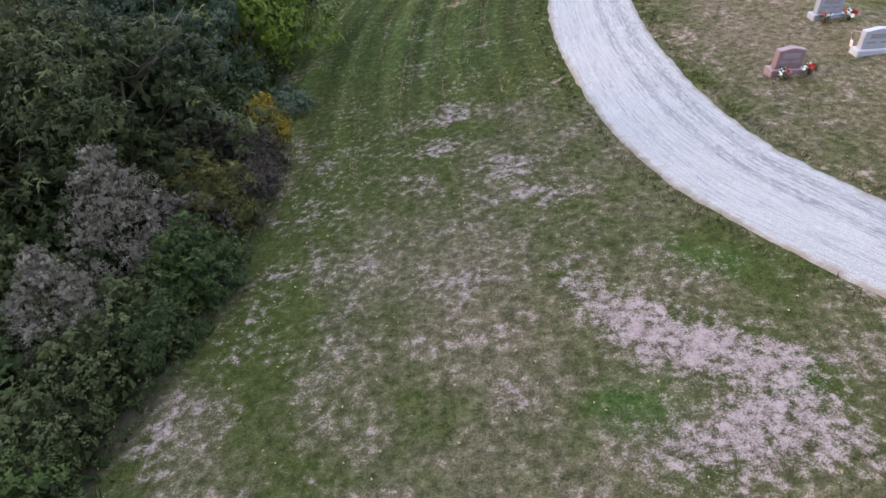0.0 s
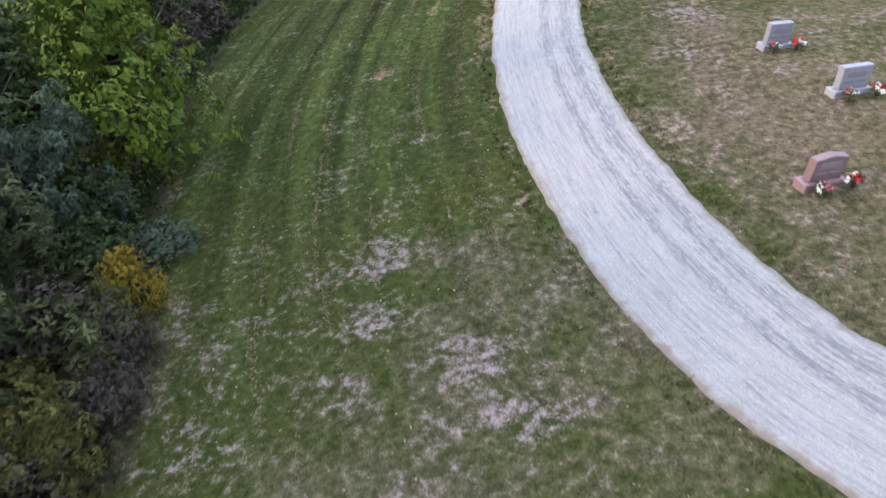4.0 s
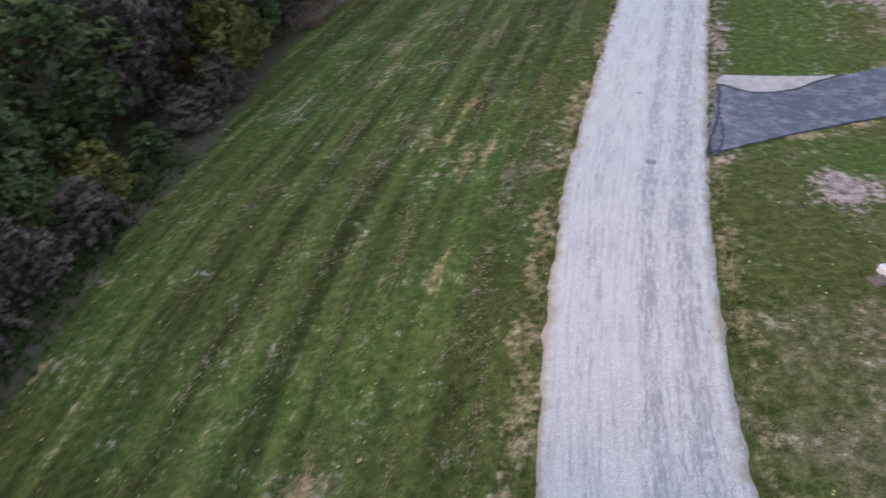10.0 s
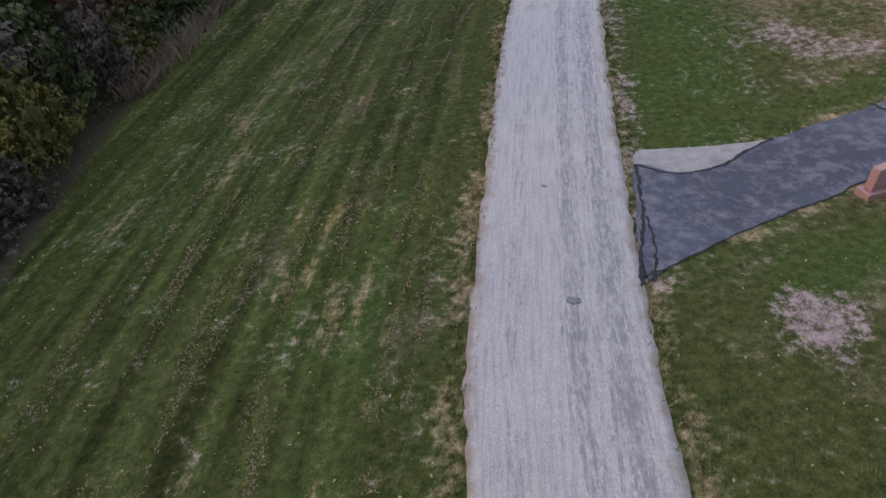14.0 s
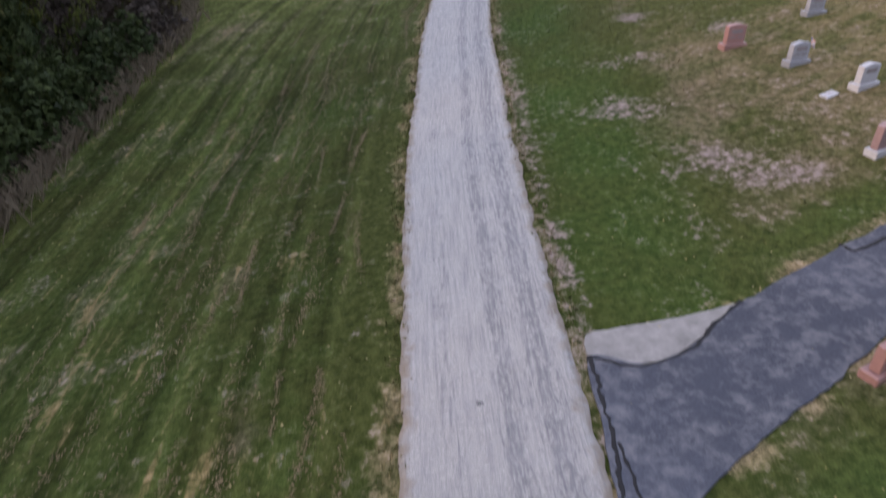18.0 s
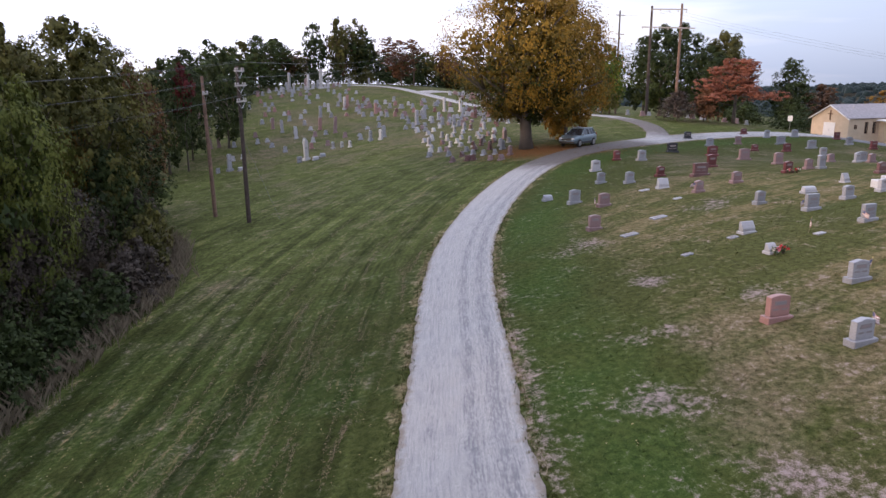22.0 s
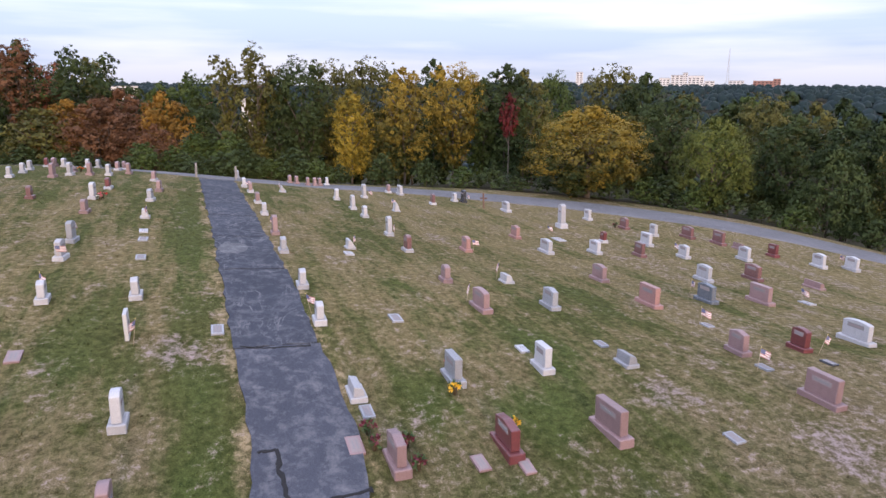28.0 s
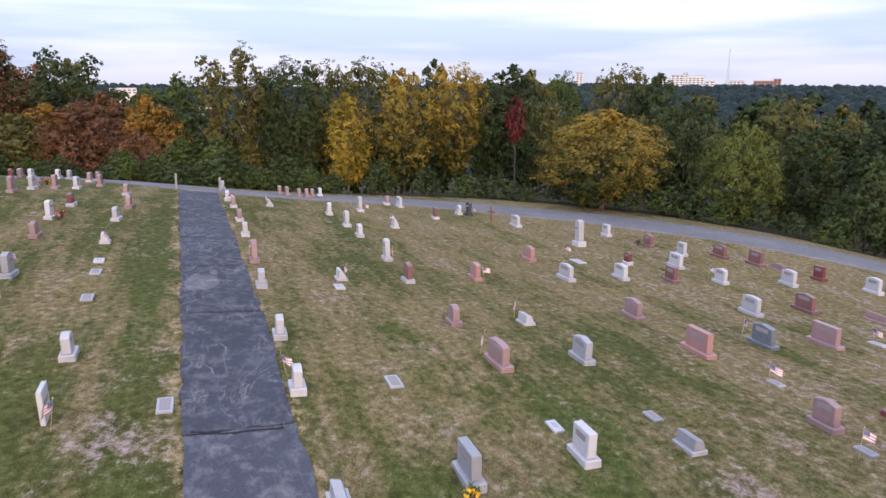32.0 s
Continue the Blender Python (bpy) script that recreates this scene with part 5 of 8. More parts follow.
path = tagged(new("asphalt_path"), "narrow sealed asphalt path cracked into lengths between the graves", "path", kind="structure")
_joints = [10] + [int(np.argmin(np.abs(PATH[:, 0] - _x))) for _x in (26.8, 33.4, 38.4, 43.0, 49.5)] + [len(PATH) - 1]
for _a, _b in zip(_joints, _joints[1:]):
    slab_between("paving_length", PATH, _a, _b, 1.07, MOUTH_ASPHALT if _a == 10 else PATH_ASPHALT, 0.045, path)
# a tar bed shows in the joints
slab_between("tar_bed", PATH, 13, len(PATH) - 1, 1.0, TAR, 0.012, path, 0.0)


def patch(name, outline, mat, lift, parent=None, thick=0.05, label=""):
    """A flat piece of paving with an uneven outline, laid on the ground."""
    pts = spline(outline + outline[:1], 0.22)[:-1]
    rng = np.random.RandomState(len(pts))
    pts = pts + rng.normal(0, 0.012, pts.shape)
    c = pts.mean(0)
    bm = bmesh.new()
    rings = [[bm.verts.new(on_ground(*(c + (p - c) * k), lift)) for p in pts] for k in (1.0, 0.75, 0.5, 0.25)]
    n = len(pts)
    for r, s in zip(rings, rings[1:]):
        for i in range(n):
            bm.faces.new((r[i], r[(i + 1) % n], s[(i + 1) % n], s[i]))
    bm.faces.new(rings[-1])
    ext = bmesh.ops.extrude_face_region(bm, geom=bm.faces[:])
    bmesh.ops.translate(bm, verts=[v for v in ext["geom"] if isinstance(v, bmesh.types.BMVert)], vec=(0, 0, -thick))
    bmesh.ops.recalc_face_normals(bm, faces=bm.faces[:])
    return part(name, bm, mat, parent, label)


mouth = tagged(new("path_mouth"), "flared asphalt mouth of the path with a tar-sealed edge", "path", kind="structure")
patch("apron", [(9.15, 34.95), (9.55, 35.2), (10.8, 35.7), (12.8, 36.38), (14.7, 36.95), (15.3, 38.2), (14.5, 39.1), (13.4, 38.75), (12.5, 38.38), (11.4, 38.3), (10.62, 38.85), (10.1, 37.6), (9.5, 36.2)], MOUTH_ASPHALT, 0.05, mouth)
patch("old_edge", [(10.62, 38.9), (10.85, 39.38), (11.6, 39.32), (12.5, 39.2), (13.5, 39.12), (14.36, 39.04), (13.5, 38.8), (12.73, 38.5), (12.0, 38.3), (11.36, 38.35), (10.95, 38.6)], CONCRETE, 0.03, mouth, 0.05, "pale worn strip of old paving")


def seam(name, pts, r, parent, lift=0.05):
    """A bead of tar along a crack."""
    line = spline(pts, 0.12)
    rng = np.random.RandomState(len(line))
    line = line + rng.normal(0, 0.015, line.shape)
    d = np.gradient(line, axis=0)
    d /= np.hypot(d[:, 0], d[:, 1])[:, None]
    w = r * rng.uniform(0.5, 1.4, len(line))
    bm = bmesh.new()
    rows = []
    for p, t, k in zip(line, d, w):
        s = np.array([t[1], -t[0]])
        rows.append([bm.verts.new(on_ground(*(p + s * u * k), lift + h)) for u, h in ((-1, -0.012), (-0.5, 0.008), (0.5, 0.008), (1, -0.012))])
    for a, b in zip(rows, rows[1:]):
        for k in range(3):
            bm.faces.new((a[k], a[k + 1], b[k + 1], b[k]))
    return part(name, bm, TAR, parent)


seam("tar_seam", [(9.0, 34.85), (9.35, 35.7), (9.75, 36.5), (10.1, 37.3), (10.35, 38.0), (10.6, 38.82)], 0.05, mouth)
seam("tar_seam", [(9.25, 34.95), (9.55, 35.5), (9.85, 36.25), (10.0, 36.9)], 0.04, mouth)
seam("tar_seam", [(9.1, 35.1), (9.35, 35.15), (9.6, 35.2)], 0.04, mouth)
seam("tar_seam", [(10.6, 38.82), (11.2, 38.3), (11.8, 38.25), (12.5, 38.35), (13.3, 38.75), (14.2, 39.1)], 0.045, mouth)
seam("tar_seam", [(17.2, 39.72), (17.25, 39.5), (17.35, 39.4)], 0.05, path)
seam("tar_seam", [(17.35, 39.4), (17.9, 39.42), (18.3, 39.45), (18.6, 39.42)], 0.05, path)
seam("tar_seam", [(18.6, 39.42), (18.85, 38.8), (19.1, 38.2), (19.2, 37.75)], 0.06, path)
seam("tar_seam", [(22.4, 39.75), (22.45, 39.6), (22.5, 39.4)], 0.06, path)
seam("tar_seam", [(22.5, 39.4), (21.8, 39.28), (21.35, 39.2), (21.0, 39.1)], 0.06, path)
seam("tar_seam", [(21.0, 39.1), (21.0, 38.6), (21.1, 38.1), (21.25, 37.6)], 0.07, path)
seam("tar_seam", [(26.75, 40.4), (26.65, 39.8), (26.72, 39.3), (26.8, 38.65)], 0.045, path)
patch("worn_patch", [(35.2, 41.7), (36.0, 41.95), (36.7, 41.8), (36.9, 41.3), (36.6, 40.95), (35.8, 40.9), (35.3, 41.15)], SCUFFED, 0.049, path, 0.03, "pale worn patch in the asphalt")


# ---- gravestones ----
def prism(bm, outline, depth, bevel=0.012, at=(0, 0, 0)):
    """An upright slab: outline in x and z, thick in y, with rounded edges."""
    vs = [bm.verts.new((x + at[0], -depth / 2 + at[1], z + at[2])) for x, z in outline]
    f = bm.faces.new(vs)
    ext = bmesh.ops.extrude_face_region(bm, geom=[f])
    moved = [v for v in ext["geom"] if isinstance(v, bmesh.types.BMVert)]
    bmesh.ops.translate(bm, verts=moved, vec=(0, depth, 0))
    bmesh.ops.recalc_face_normals(bm, faces=bm.faces[:])
    if bevel:
        bmesh.ops.bevel(bm, geom=bm.edges[:], offset=bevel, segments=1, affect="EDGES", clamp_overlap=True)


def box(bm, sx, sy, sz, at=(0, 0, 0), bevel=0.01):
    """A block standing on z = at[2]."""
    r = bmesh.ops.create_cube(bm, size=1.0)
    bmesh.ops.scale(bm, verts=r["verts"], vec=(sx, sy, sz))
    bmesh.ops.translate(bm, verts=r["verts"], vec=(at[0], at[1], at[2] + sz / 2))
    if bevel:
        es = list({e for v in r["verts"] for e in v.link_edges})
        bmesh.ops.bevel(bm, geom=es, offset=bevel, segments=1, affect="EDGES", clamp_overlap=True)


def arch(w, h, rise, kind="serpentine", n=9):
    """Outline of a die: straight sides and a curved top."""
    pts = [(-w / 2, 0), (w / 2, 0)]
    for i in range(n):
        u = 1 - 2 * i / (n - 1)
        if kind == "serpentine":
            z = h - rise * (0.5 - 0.5 * math.cos(math.pi * abs(u)))
        elif kind == "oval":
            z = h - rise * u * u
        else:
            z = h
        pts.append((u * w / 2, z))
    return pts


FLAG_RED = plain("faded_red_cloth", (0.42, 0.20, 0.20), 0.8)
FLAG_WHITE = plain("flag_white", (0.70, 0.67, 0.66), 0.8, vary=0.05)
FLAG_BLUE = plain("faded_blue_cloth", (0.10, 0.11, 0.20), 0.8)
STICK = plain("flag_stick", (0.35, 0.28, 0.2), 0.7)
GOLD_TIP = plain("gilt_tip", (0.5, 0.36, 0.1), 0.4)


def cloth_patch(bm, u0, u1, v0, v1, w, h, phase, off=0.0):
    """A piece of a hanging flag between fractions of its width and height."""
    nu = max(2, int((u1 - u0) * 8) + 1)
    rows = []
    for j in range(2):
        v = v0 + (v1 - v0) * j
        row = []
        for i in range(nu):
            u = u0 + (u1 - u0) * i / (nu - 1)
            row.append(bm.verts.new((u * w * 0.92, 0.035 * math.sin(u * 7 + phase) * u + off, v * h - 0.30 * u * w - 0.05 * u * u * w)))
        rows.append(row)
    for i in range(nu - 1):
        bm.faces.new((rows[0][i], rows[0][i + 1], rows[1][i + 1], rows[1][i]))


FLAG = {}


def flag_parts():
    """Meshes of one small stick flag, shared by all."""
    w, h = 0.32, 0.21
    bm = bmesh.new()
    tube(bm, [(0, 0, -0.1), (0, 0, 0.66)], [0.006, 0.005], 6)
    FLAG["stick"] = mesh_of("stick", bm, STICK)
    bm = bmesh.new()
    bmesh.ops.create_uvsphere(bm, u_segments=8, v_segments=6, radius=0.014, matrix=Matrix.Translation((0, 0, 0.67)))
    FLAG["tip"] = mesh_of("tip", bm, GOLD_TIP)
    for i in range(7):
        bm = bmesh.new()
        cloth_patch(bm, 0.0, 1.0, i / 7, (i + 1) / 7, w, h, 0.6)
        bmesh.ops.translate(bm, verts=bm.verts[:], vec=(0, 0, 0.42))
        bmesh.ops.solidify(bm, geom=bm.faces[:], thickness=0.003)
        FLAG[f"stripe{i}"] = mesh_of("stripe", bm, FLAG_RED if i % 2 == 0 else FLAG_WHITE)
    bm = bmesh.new()
    cloth_patch(bm, 0.0, 0.42, 0.46, 1.0, w, h, 0.6, 0.004)
    cloth_patch(bm, 0.0, 0.42, 0.46, 1.0, w, h, 0.6, -0.007)
    bmesh.ops.translate(bm, verts=bm.verts[:], vec=(0, 0, 0.42))
    FLAG["canton"] = mesh_of("canton", bm, FLAG_BLUE)


flag_parts()


def flag(x, y, turn=None, lean=None):
    ob = tagged(new("stick_flag"), "small faded striped flag on a thin stick stuck in the turf", "flag", "grave flags")
    ob.matrix_world = pose(x, y, gz(x, y), random.uniform(-10, 10) if lean is None else lean, random.uniform(-14, 14), random.uniform(150, 300) if turn is None else turn)
    for key in ("stick", "tip", "canton"):
        part(key, FLAG[key], None, ob)
    for i in range(7):
        part("stripe", FLAG[f"stripe{i}"], None, ob)
    return ob


PETALS = {"R": plain("red_petals", (0.55, 0.03, 0.04), 0.6), "O": plain("orange_petals", (0.75, 0.17, 0.02), 0.6), "Y": plain("yellow_petals", (0.75, 0.45, 0.03), 0.6),
          "D": plain("maroon_petals", (0.13, 0.02, 0.035), 0.6), "W": plain("white_petals", (0.75, 0.72, 0.70), 0.6), "P": plain("pink_petals", (0.62, 0.16, 0.22), 0.6)}
FLOWER_WORDS = {"R": "red and white", "O": "orange", "Y": "yellow", "D": "dark maroon", "W": "white", "P": "pink"}
STEM = plain("flower_leaves", (0.035, 0.075, 0.02), 0.7, vary=0.3)
VASE = plain("dull_bronze_vase", (0.12, 0.09, 0.06), 0.4, 0.6)
BLOOMS = {}


def bloom_mesh(seed, mat):
    """A tuft of petals."""
    rng = np.random.RandomState(seed)
    n = 16
    d = rng.normal(size=(n, 3))
    d[:, 2] = np.abs(d[:, 2]) + 0.2
    v, f = leaf_quads(d * 0.008, d + rng.normal(size=(n, 3)) * 0.3, d + rng.normal(size=(n, 3)) * 0.5, 0.075, 0.7, rng)
    return quick_mesh("blossom", v, f, mat)


def flowers(x, y, key="R", blooms=7, z=0.0):
    """A bunch in a small vase at the foot of a stone."""
    ob = tagged(new("grave_flowers"), f"bunch of {FLOWER_WORDS[key]} artificial flowers in a small vase", "flowers", "grave flowers")
    ob.matrix_world = pose(x, y, gz(x, y) + z, 0, 0, random.uniform(0, 360))
    if "vase" not in BLOOMS:
        bm = bmesh.new()
        tube(bm, [(0, 0, -0.02), (0, 0, 0.05), (0, 0, 0.14), (0, 0, 0.17)], [0.04, 0.055, 0.05, 0.065], 10)
        BLOOMS["vase"] = mesh_of("vase", bm, VASE)
        rng = np.random.RandomState(3)
        d = rng.normal(size=(40, 3))
        d[:, 2] = np.abs(d[:, 2])
        v, f = leaf_quads(d * 0.05 + np.array([0, 0, 0.17]), d + rng.normal(size=(40, 3)), d, 0.13, 0.35, rng)
        BLOOMS["leaves"] = quick_mesh("leaves", v, f, STEM)
        for k, m in PETALS.items():
            for j in range(3):
                BLOOMS[k + str(j)] = bloom_mesh(j + 7, m)
    part("vase", BLOOMS["vase"], None, ob)
    part("leaves", BLOOMS["leaves"], None, ob)
    for i in range(blooms):
        k = key if i % 3 or key in "YD" else {"R": "W", "O": "R", "P": "W", "W": "Y"}.get(key, "W")
        b = part("blossom", BLOOMS[k + str(i % 3)], None, ob)
        a, r = i * 2.4, 0.05 + 0.02 * i
        b.location = (math.cos(a) * r, math.sin(a) * r, 0.25 - 0.012 * i + random.uniform(-0.02, 0.03))
        b.rotation_euler = (-math.sin(a) * 0.6, math.cos(a) * 0.6, a)
    return ob


def turf_tilt(x, y):
    """Slope of the ground, in degrees about x and y."""
    return math.degrees(math.atan((gz(x, y + 0.3) - gz(x, y - 0.3)) / 0.6)), -math.degrees(math.atan((gz(x + 0.3, y) - gz(x - 0.3, y)) / 0.6))


def grave(x, y, kind, mat, w, h, extra="", turn=None, plain_back=False):
    """A gravestone: base, die, pale panels and rows of lettering too small to read."""
    if turn is None:
        turn = 8.5 if y < 46 else 0.0
    turn += random.uniform(-2.5, 2.5)
    c, s = math.cos(radians(turn)), math.sin(radians(turn))
    z = gz(x, y)
    colour = GRANITE_NAMES[mat]
    stone = f"{colour} granite" if "marble" not in colour else colour
    if kind == "marker":
        ob = tagged(new("grave_marker"), f"flat {stone} grave marker set flush in the grass", "grave marker", "grave markers")
        tx, ty = turf_tilt(x, y)
        ob.matrix_world = pose(x, y, z + 0.01, tx, ty, turn)
        bm = bmesh.new()
        box(bm, w, w * 0.55, 0.09, (0, 0, -0.05), 0.008)
        part("slab", bm, mat, ob)
        pale = mat in (WHITE_MARBLE, WHITE_GRANITE)
        bm = bmesh.new()
        box(bm, w * 0.8, w * 0.36, 0.006, (0, 0, 0.038), 0.002)
        part("plaque", bm, mat if pale else LETTER_DARK if mat in (BLACK_GRANITE, GREY_GRANITE) else PANEL_PALE, ob)
        for k in (-1, 1):
            bm = bmesh.new()
            box(bm, w * 0.5, w * 0.05, 0.005, (0, k * w * 0.07, 0.042), 0)
            part("lettering", bm, PANEL_PALE if pale or mat in (BLACK_GRANITE, GREY_GRANITE) else LETTER_DARK, ob)
    elif kind == "monument":
        ob = tagged(new("monument"), "tall white marble monument on a broad low base", "monument")
        ob.matrix_world = pose(x, y, z, 0, 0, turn - 20)
        for nm, a, b, c0, z0 in (("plinth", 2.3, 0.8, 0.5, -0.15), ("wing_block", 1.5, 0.55, 0.22, 0.35), ("shaft", 0.62, 0.42, 1.45, 0.57), ("cap", 0.72, 0.5, 0.12, 2.02)):
            bm = bmesh.new()
            box(bm, a, b, c0, (0, 0, z0), 0.03)
            part(nm, bm, WHITE_MARBLE, ob)
    else:
        names = {"upright": "upright gravestone with a rounded top", "wide": "wide gravestone with a curved top", "companion": "broad double gravestone on a base",
                 "tablet": "old leaning tablet without a base", "low": "low slab gravestone", "slant": "slant-faced gravestone", "slantwide": "wide slant-faced gravestone", "shaft": "tall narrow monument on a stepped base"}
        ob = tagged(new("gravestone"), f"{stone} {names[kind]}", "gravestone", "gravestones")
        ob.matrix_world = pose(x, y, z - 0.02, random.uniform(-1.5, 1.5), random.uniform(-1.2, 1.2), turn)
        rough = mat if kind != "upright" or random.random() < 0.5 else WHITE_GRANITE
        bw, bd, bh = w * 1.0, 0.36, 0.17
        dw, dt = w * 0.78, 0.2
        if kind in ("wide", "companion"):
            bw, dw, bh = w * 1.02, w * 0.8, 0.16
        if kind == "tablet":
            bh, dw, dt = 0.0, w, 0.1
        if kind in ("low", "slant", "slantwide"):
            bw, dw, bd, bh, dt = w, w * 0.9, 0.4, 0.1, 0.26
        if kind == "shaft":
            bw, bd, bh, dw, dt = w, 0.5, 0.28, w * 0.62, 0.3
        if bh:
            bm = bmesh.new()
            box(bm, bw, bd, bh + 0.1, (0, 0, -0.1), 0.02)
            part("base", bm, rough, ob)
        bm = bmesh.new()
        dh = h - bh
        if kind in ("slant", "slantwide", "low"):
            vs = [(-dt / 2, 0), (dt / 2, 0), (dt / 2 - 0.02, dh), (dt / 2 - 0.11 if kind != "low" else -dt / 2 + 0.05, dh * (1 if kind != "low" else 0.8)), (-dt / 2, dh * 0.3)]
            prism(bm, vs, dw, 0.012)
            bmesh.ops.rotate(bm, verts=bm.verts[:], cent=(0, 0, 0), matrix=Matrix.Rotation(radians(90), 3, "Z"))
            bmesh.ops.translate(bm, verts=bm.verts[:], vec=(0, 0, bh))
        else:
            top = {"upright": "oval", "tablet": "flat", "shaft": "oval"}.get(kind) or random.choice(["serpentine", "serpentine", "oval", "flat"])
            rise = {"upright": 0.07, "shaft": 0.1}.get(kind, 0.06)
            prism(bm, arch(dw, dh, rise, top), dt, 0.014, (0, 0, bh))
        part("die", bm, mat, ob)
        if kind not in ("slant", "slantwide", "low"):
            frosted = mat in (PINK_GRANITE, SALMON_GRANITE, RED_GRANITE, BROWN_GRANITE, BLACK_GRANITE, BLUE_GRANITE)
            for sgn in ((-1,) if plain_back else (-1, 1)):
                yy = sgn * (dt / 2)
                bm = bmesh.new()
                ph = 0.13 if kind in ("wide", "companion") else 0.1
                pz = bh + dh * (0.52 if sgn < 0 else 0.58)
                box(bm, dw * 0.62, 0.008, ph, (0, yy, pz), 0.002)
                panel = part("panel", bm, PANEL_PALE if frosted else LETTER_DARK, ob, "pale frosted name panel" if frosted else "darker cut name band")
                if plain_back:
                    continue
                bm = bmesh.new()
                box(bm, dw * 0.46, 0.006, ph * 0.42, (0, yy + sgn * 0.004, pz + ph * 0.28), 0)
                part("lettering", bm, LETTER_DARK if frosted else PANEL_PALE, panel)
                if sgn < 0 and kind == "companion":
                    for k in (-1, 1):
                        bm = bmesh.new()
                        box(bm, dw * 0.3, 0.006, 0.05, (k * dw * 0.22, yy, bh + dh * 0.28), 0)
                        part("lettering", bm, PANEL_PALE if frosted else LETTER_DARK, ob)
        else:
            for k in range(2):
                bm = bmesh.new()
                box(bm, dw * (0.6 - 0.15 * k), 0.05, 0.03, (0, -0.04 if kind == "low" else -0.02, bh + dh * (0.62 - 0.2 * k)), 0)
                part("lettering", bm, LETTER_DARK, ob)
    off = w * 0.62 + 0.1
    if extra == "flagR":
        flag(x + c * off - 0.0, y + s * off + 0.15)
    elif extra == "flagL":
        flag(x - c * off, y - s * off - 0.15)
    elif extra == "flagT":
        flag(x - 0.2, y + 0.35)
    elif extra.startswith("flowers"):
        k = extra[7:]
        if k == "B":
            flowers(x - off, y + 0.1, "Y")
            flowers(x + off * 0.9, y - 0.1, "O")
        else:
            flowers(x + c * off * 0.7 + s * 0.35, y + s * off * 0.7 - c * 0.35, k)
            if k in "RD":
                flowers(x - c * off * 0.4 + s * 0.36, y - s * off * 0.4 - c * 0.36, "P" if k == "R" else "D", 5)
    elif extra == "urn":
        flowers(x + 0.1, y + 0.5, "D", 5)
    return ob


random.seed(21)
grave(23.47, 42.50, "upright", WHITE_GRANITE, 0.62, 0.81)
grave(20.62, 42.04, "upright", PINK_GRANITE, 0.62, 0.85)
grave(30.23, 43.57, "upright", WHITE_GRANITE, 0.62, 0.63)
grave(27.45, 43.18, "tablet", WHITE_MARBLE, 0.60, 0.70, "flagL")
grave(29.98, 45.96, "upright", WHITE_GRANITE, 0.62, 0.62, "flagR")
grave(34.09, 46.73, "upright", WHITE_GRANITE, 0.62, 0.71, "flagL")
grave(36.46, 47.08, "upright", GREY_GRANITE, 0.62, 0.79, "flagR")
grave(37.03, 44.78, "marker", GREY_GRANITE, 0.60, 0.06)
grave(34.38, 44.31, "marker", GREY_GRANITE, 0.60, 0.06)
grave(27.80, 41.06, "marker", GREY_GRANITE, 0.60, 0.06)
grave(38.44, 45.05, "marker", WHITE_GRANITE, 0.60, 0.06)
grave(41.19, 45.55, "slant", WHITE_GRANITE, 0.55, 0.40, "flagL")
grave(45.11, 48.67, "upright", WHITE_GRANITE, 0.62, 0.82, "flowersR")
grave(48.40, 48.81, "upright", RED_GRANITE, 0.62, 0.62)
grave(41.63, 48.07, "upright", PINK_GRANITE, 0.62, 0.62)
grave(44.42, 51.17, "upright", BROWN_GRANITE, 0.45, 0.62)
grave(45.50, 46.17, "upright", GREY_GRANITE, 0.62, 0.62)
grave(53.02, 47.48, "upright", PINK_GRANITE, 0.62, 0.63)
grave(50.91, 54.40, "upright", WHITE_GRANITE, 0.45, 0.62)
grave(53.24, 54.58, "upright", WHITE_GRANITE, 0.45, 0.62)
grave(55.36, 54.94, "upright", WHITE_GRANITE, 0.45, 0.62)
grave(58.82, 55.16, "upright", RED_GRANITE, 0.45, 0.62)
grave(60.12, 55.13, "upright", PINK_GRANITE, 0.62, 0.62)
grave(59.77, 54.41, "upright", WHITE_GRANITE, 0.62, 0.62)
grave(60.91, 53.29, "upright", WHITE_GRANITE, 0.62, 0.62)
grave(60.88, 52.62, "upright", GREY_GRANITE, 0.62, 0.62)
grave(58.98, 50.92, "upright", PINK_GRANITE, 0.62, 0.62)
grave(60.64, 50.90, "upright", PINK_GRANITE, 0.62, 0.62)
grave(55.35, 52.55, "slant", PINK_GRANITE, 0.55, 0.40, "flowersO")
grave(21.96, 37.06, "wide", PINK_GRANITE, 0.92, 0.68, "flowersD")
grave(24.49, 37.67, "low", WHITE_GRANITE, 0.80, 0.35)
grave(23.74, 37.49, "marker", GREY_GRANITE, 0.50, 0.06)
grave(28.40, 38.40, "upright", WHITE_GRANITE, 0.62, 0.62, "flagR")
grave(31.45, 38.87, "upright", WHITE_GRANITE, 0.62, 0.62)
grave(36.00, 39.58, "upright", GREY_GRANITE, 0.62, 0.62)
grave(39.32, 40.01, "upright", PINK_GRANITE, 0.62, 0.85, "flagR")
grave(44.00, 40.70, "upright", WHITE_GRANITE, 0.62, 0.63)
grave(47.57, 41.24, "upright", PINK_GRANITE, 0.62, 0.62)
grave(51.71, 41.90, "upright", PINK_GRANITE, 0.62, 0.62, "flagR")
grave(54.22, 42.46, "upright", WHITE_GRANITE, 0.62, 0.62)
grave(61.57, 43.54, "upright", GREY_GRANITE, 0.62, 0.62)
grave(28.70, 36.22, "marker", GREY_GRANITE, 0.60, 0.06)
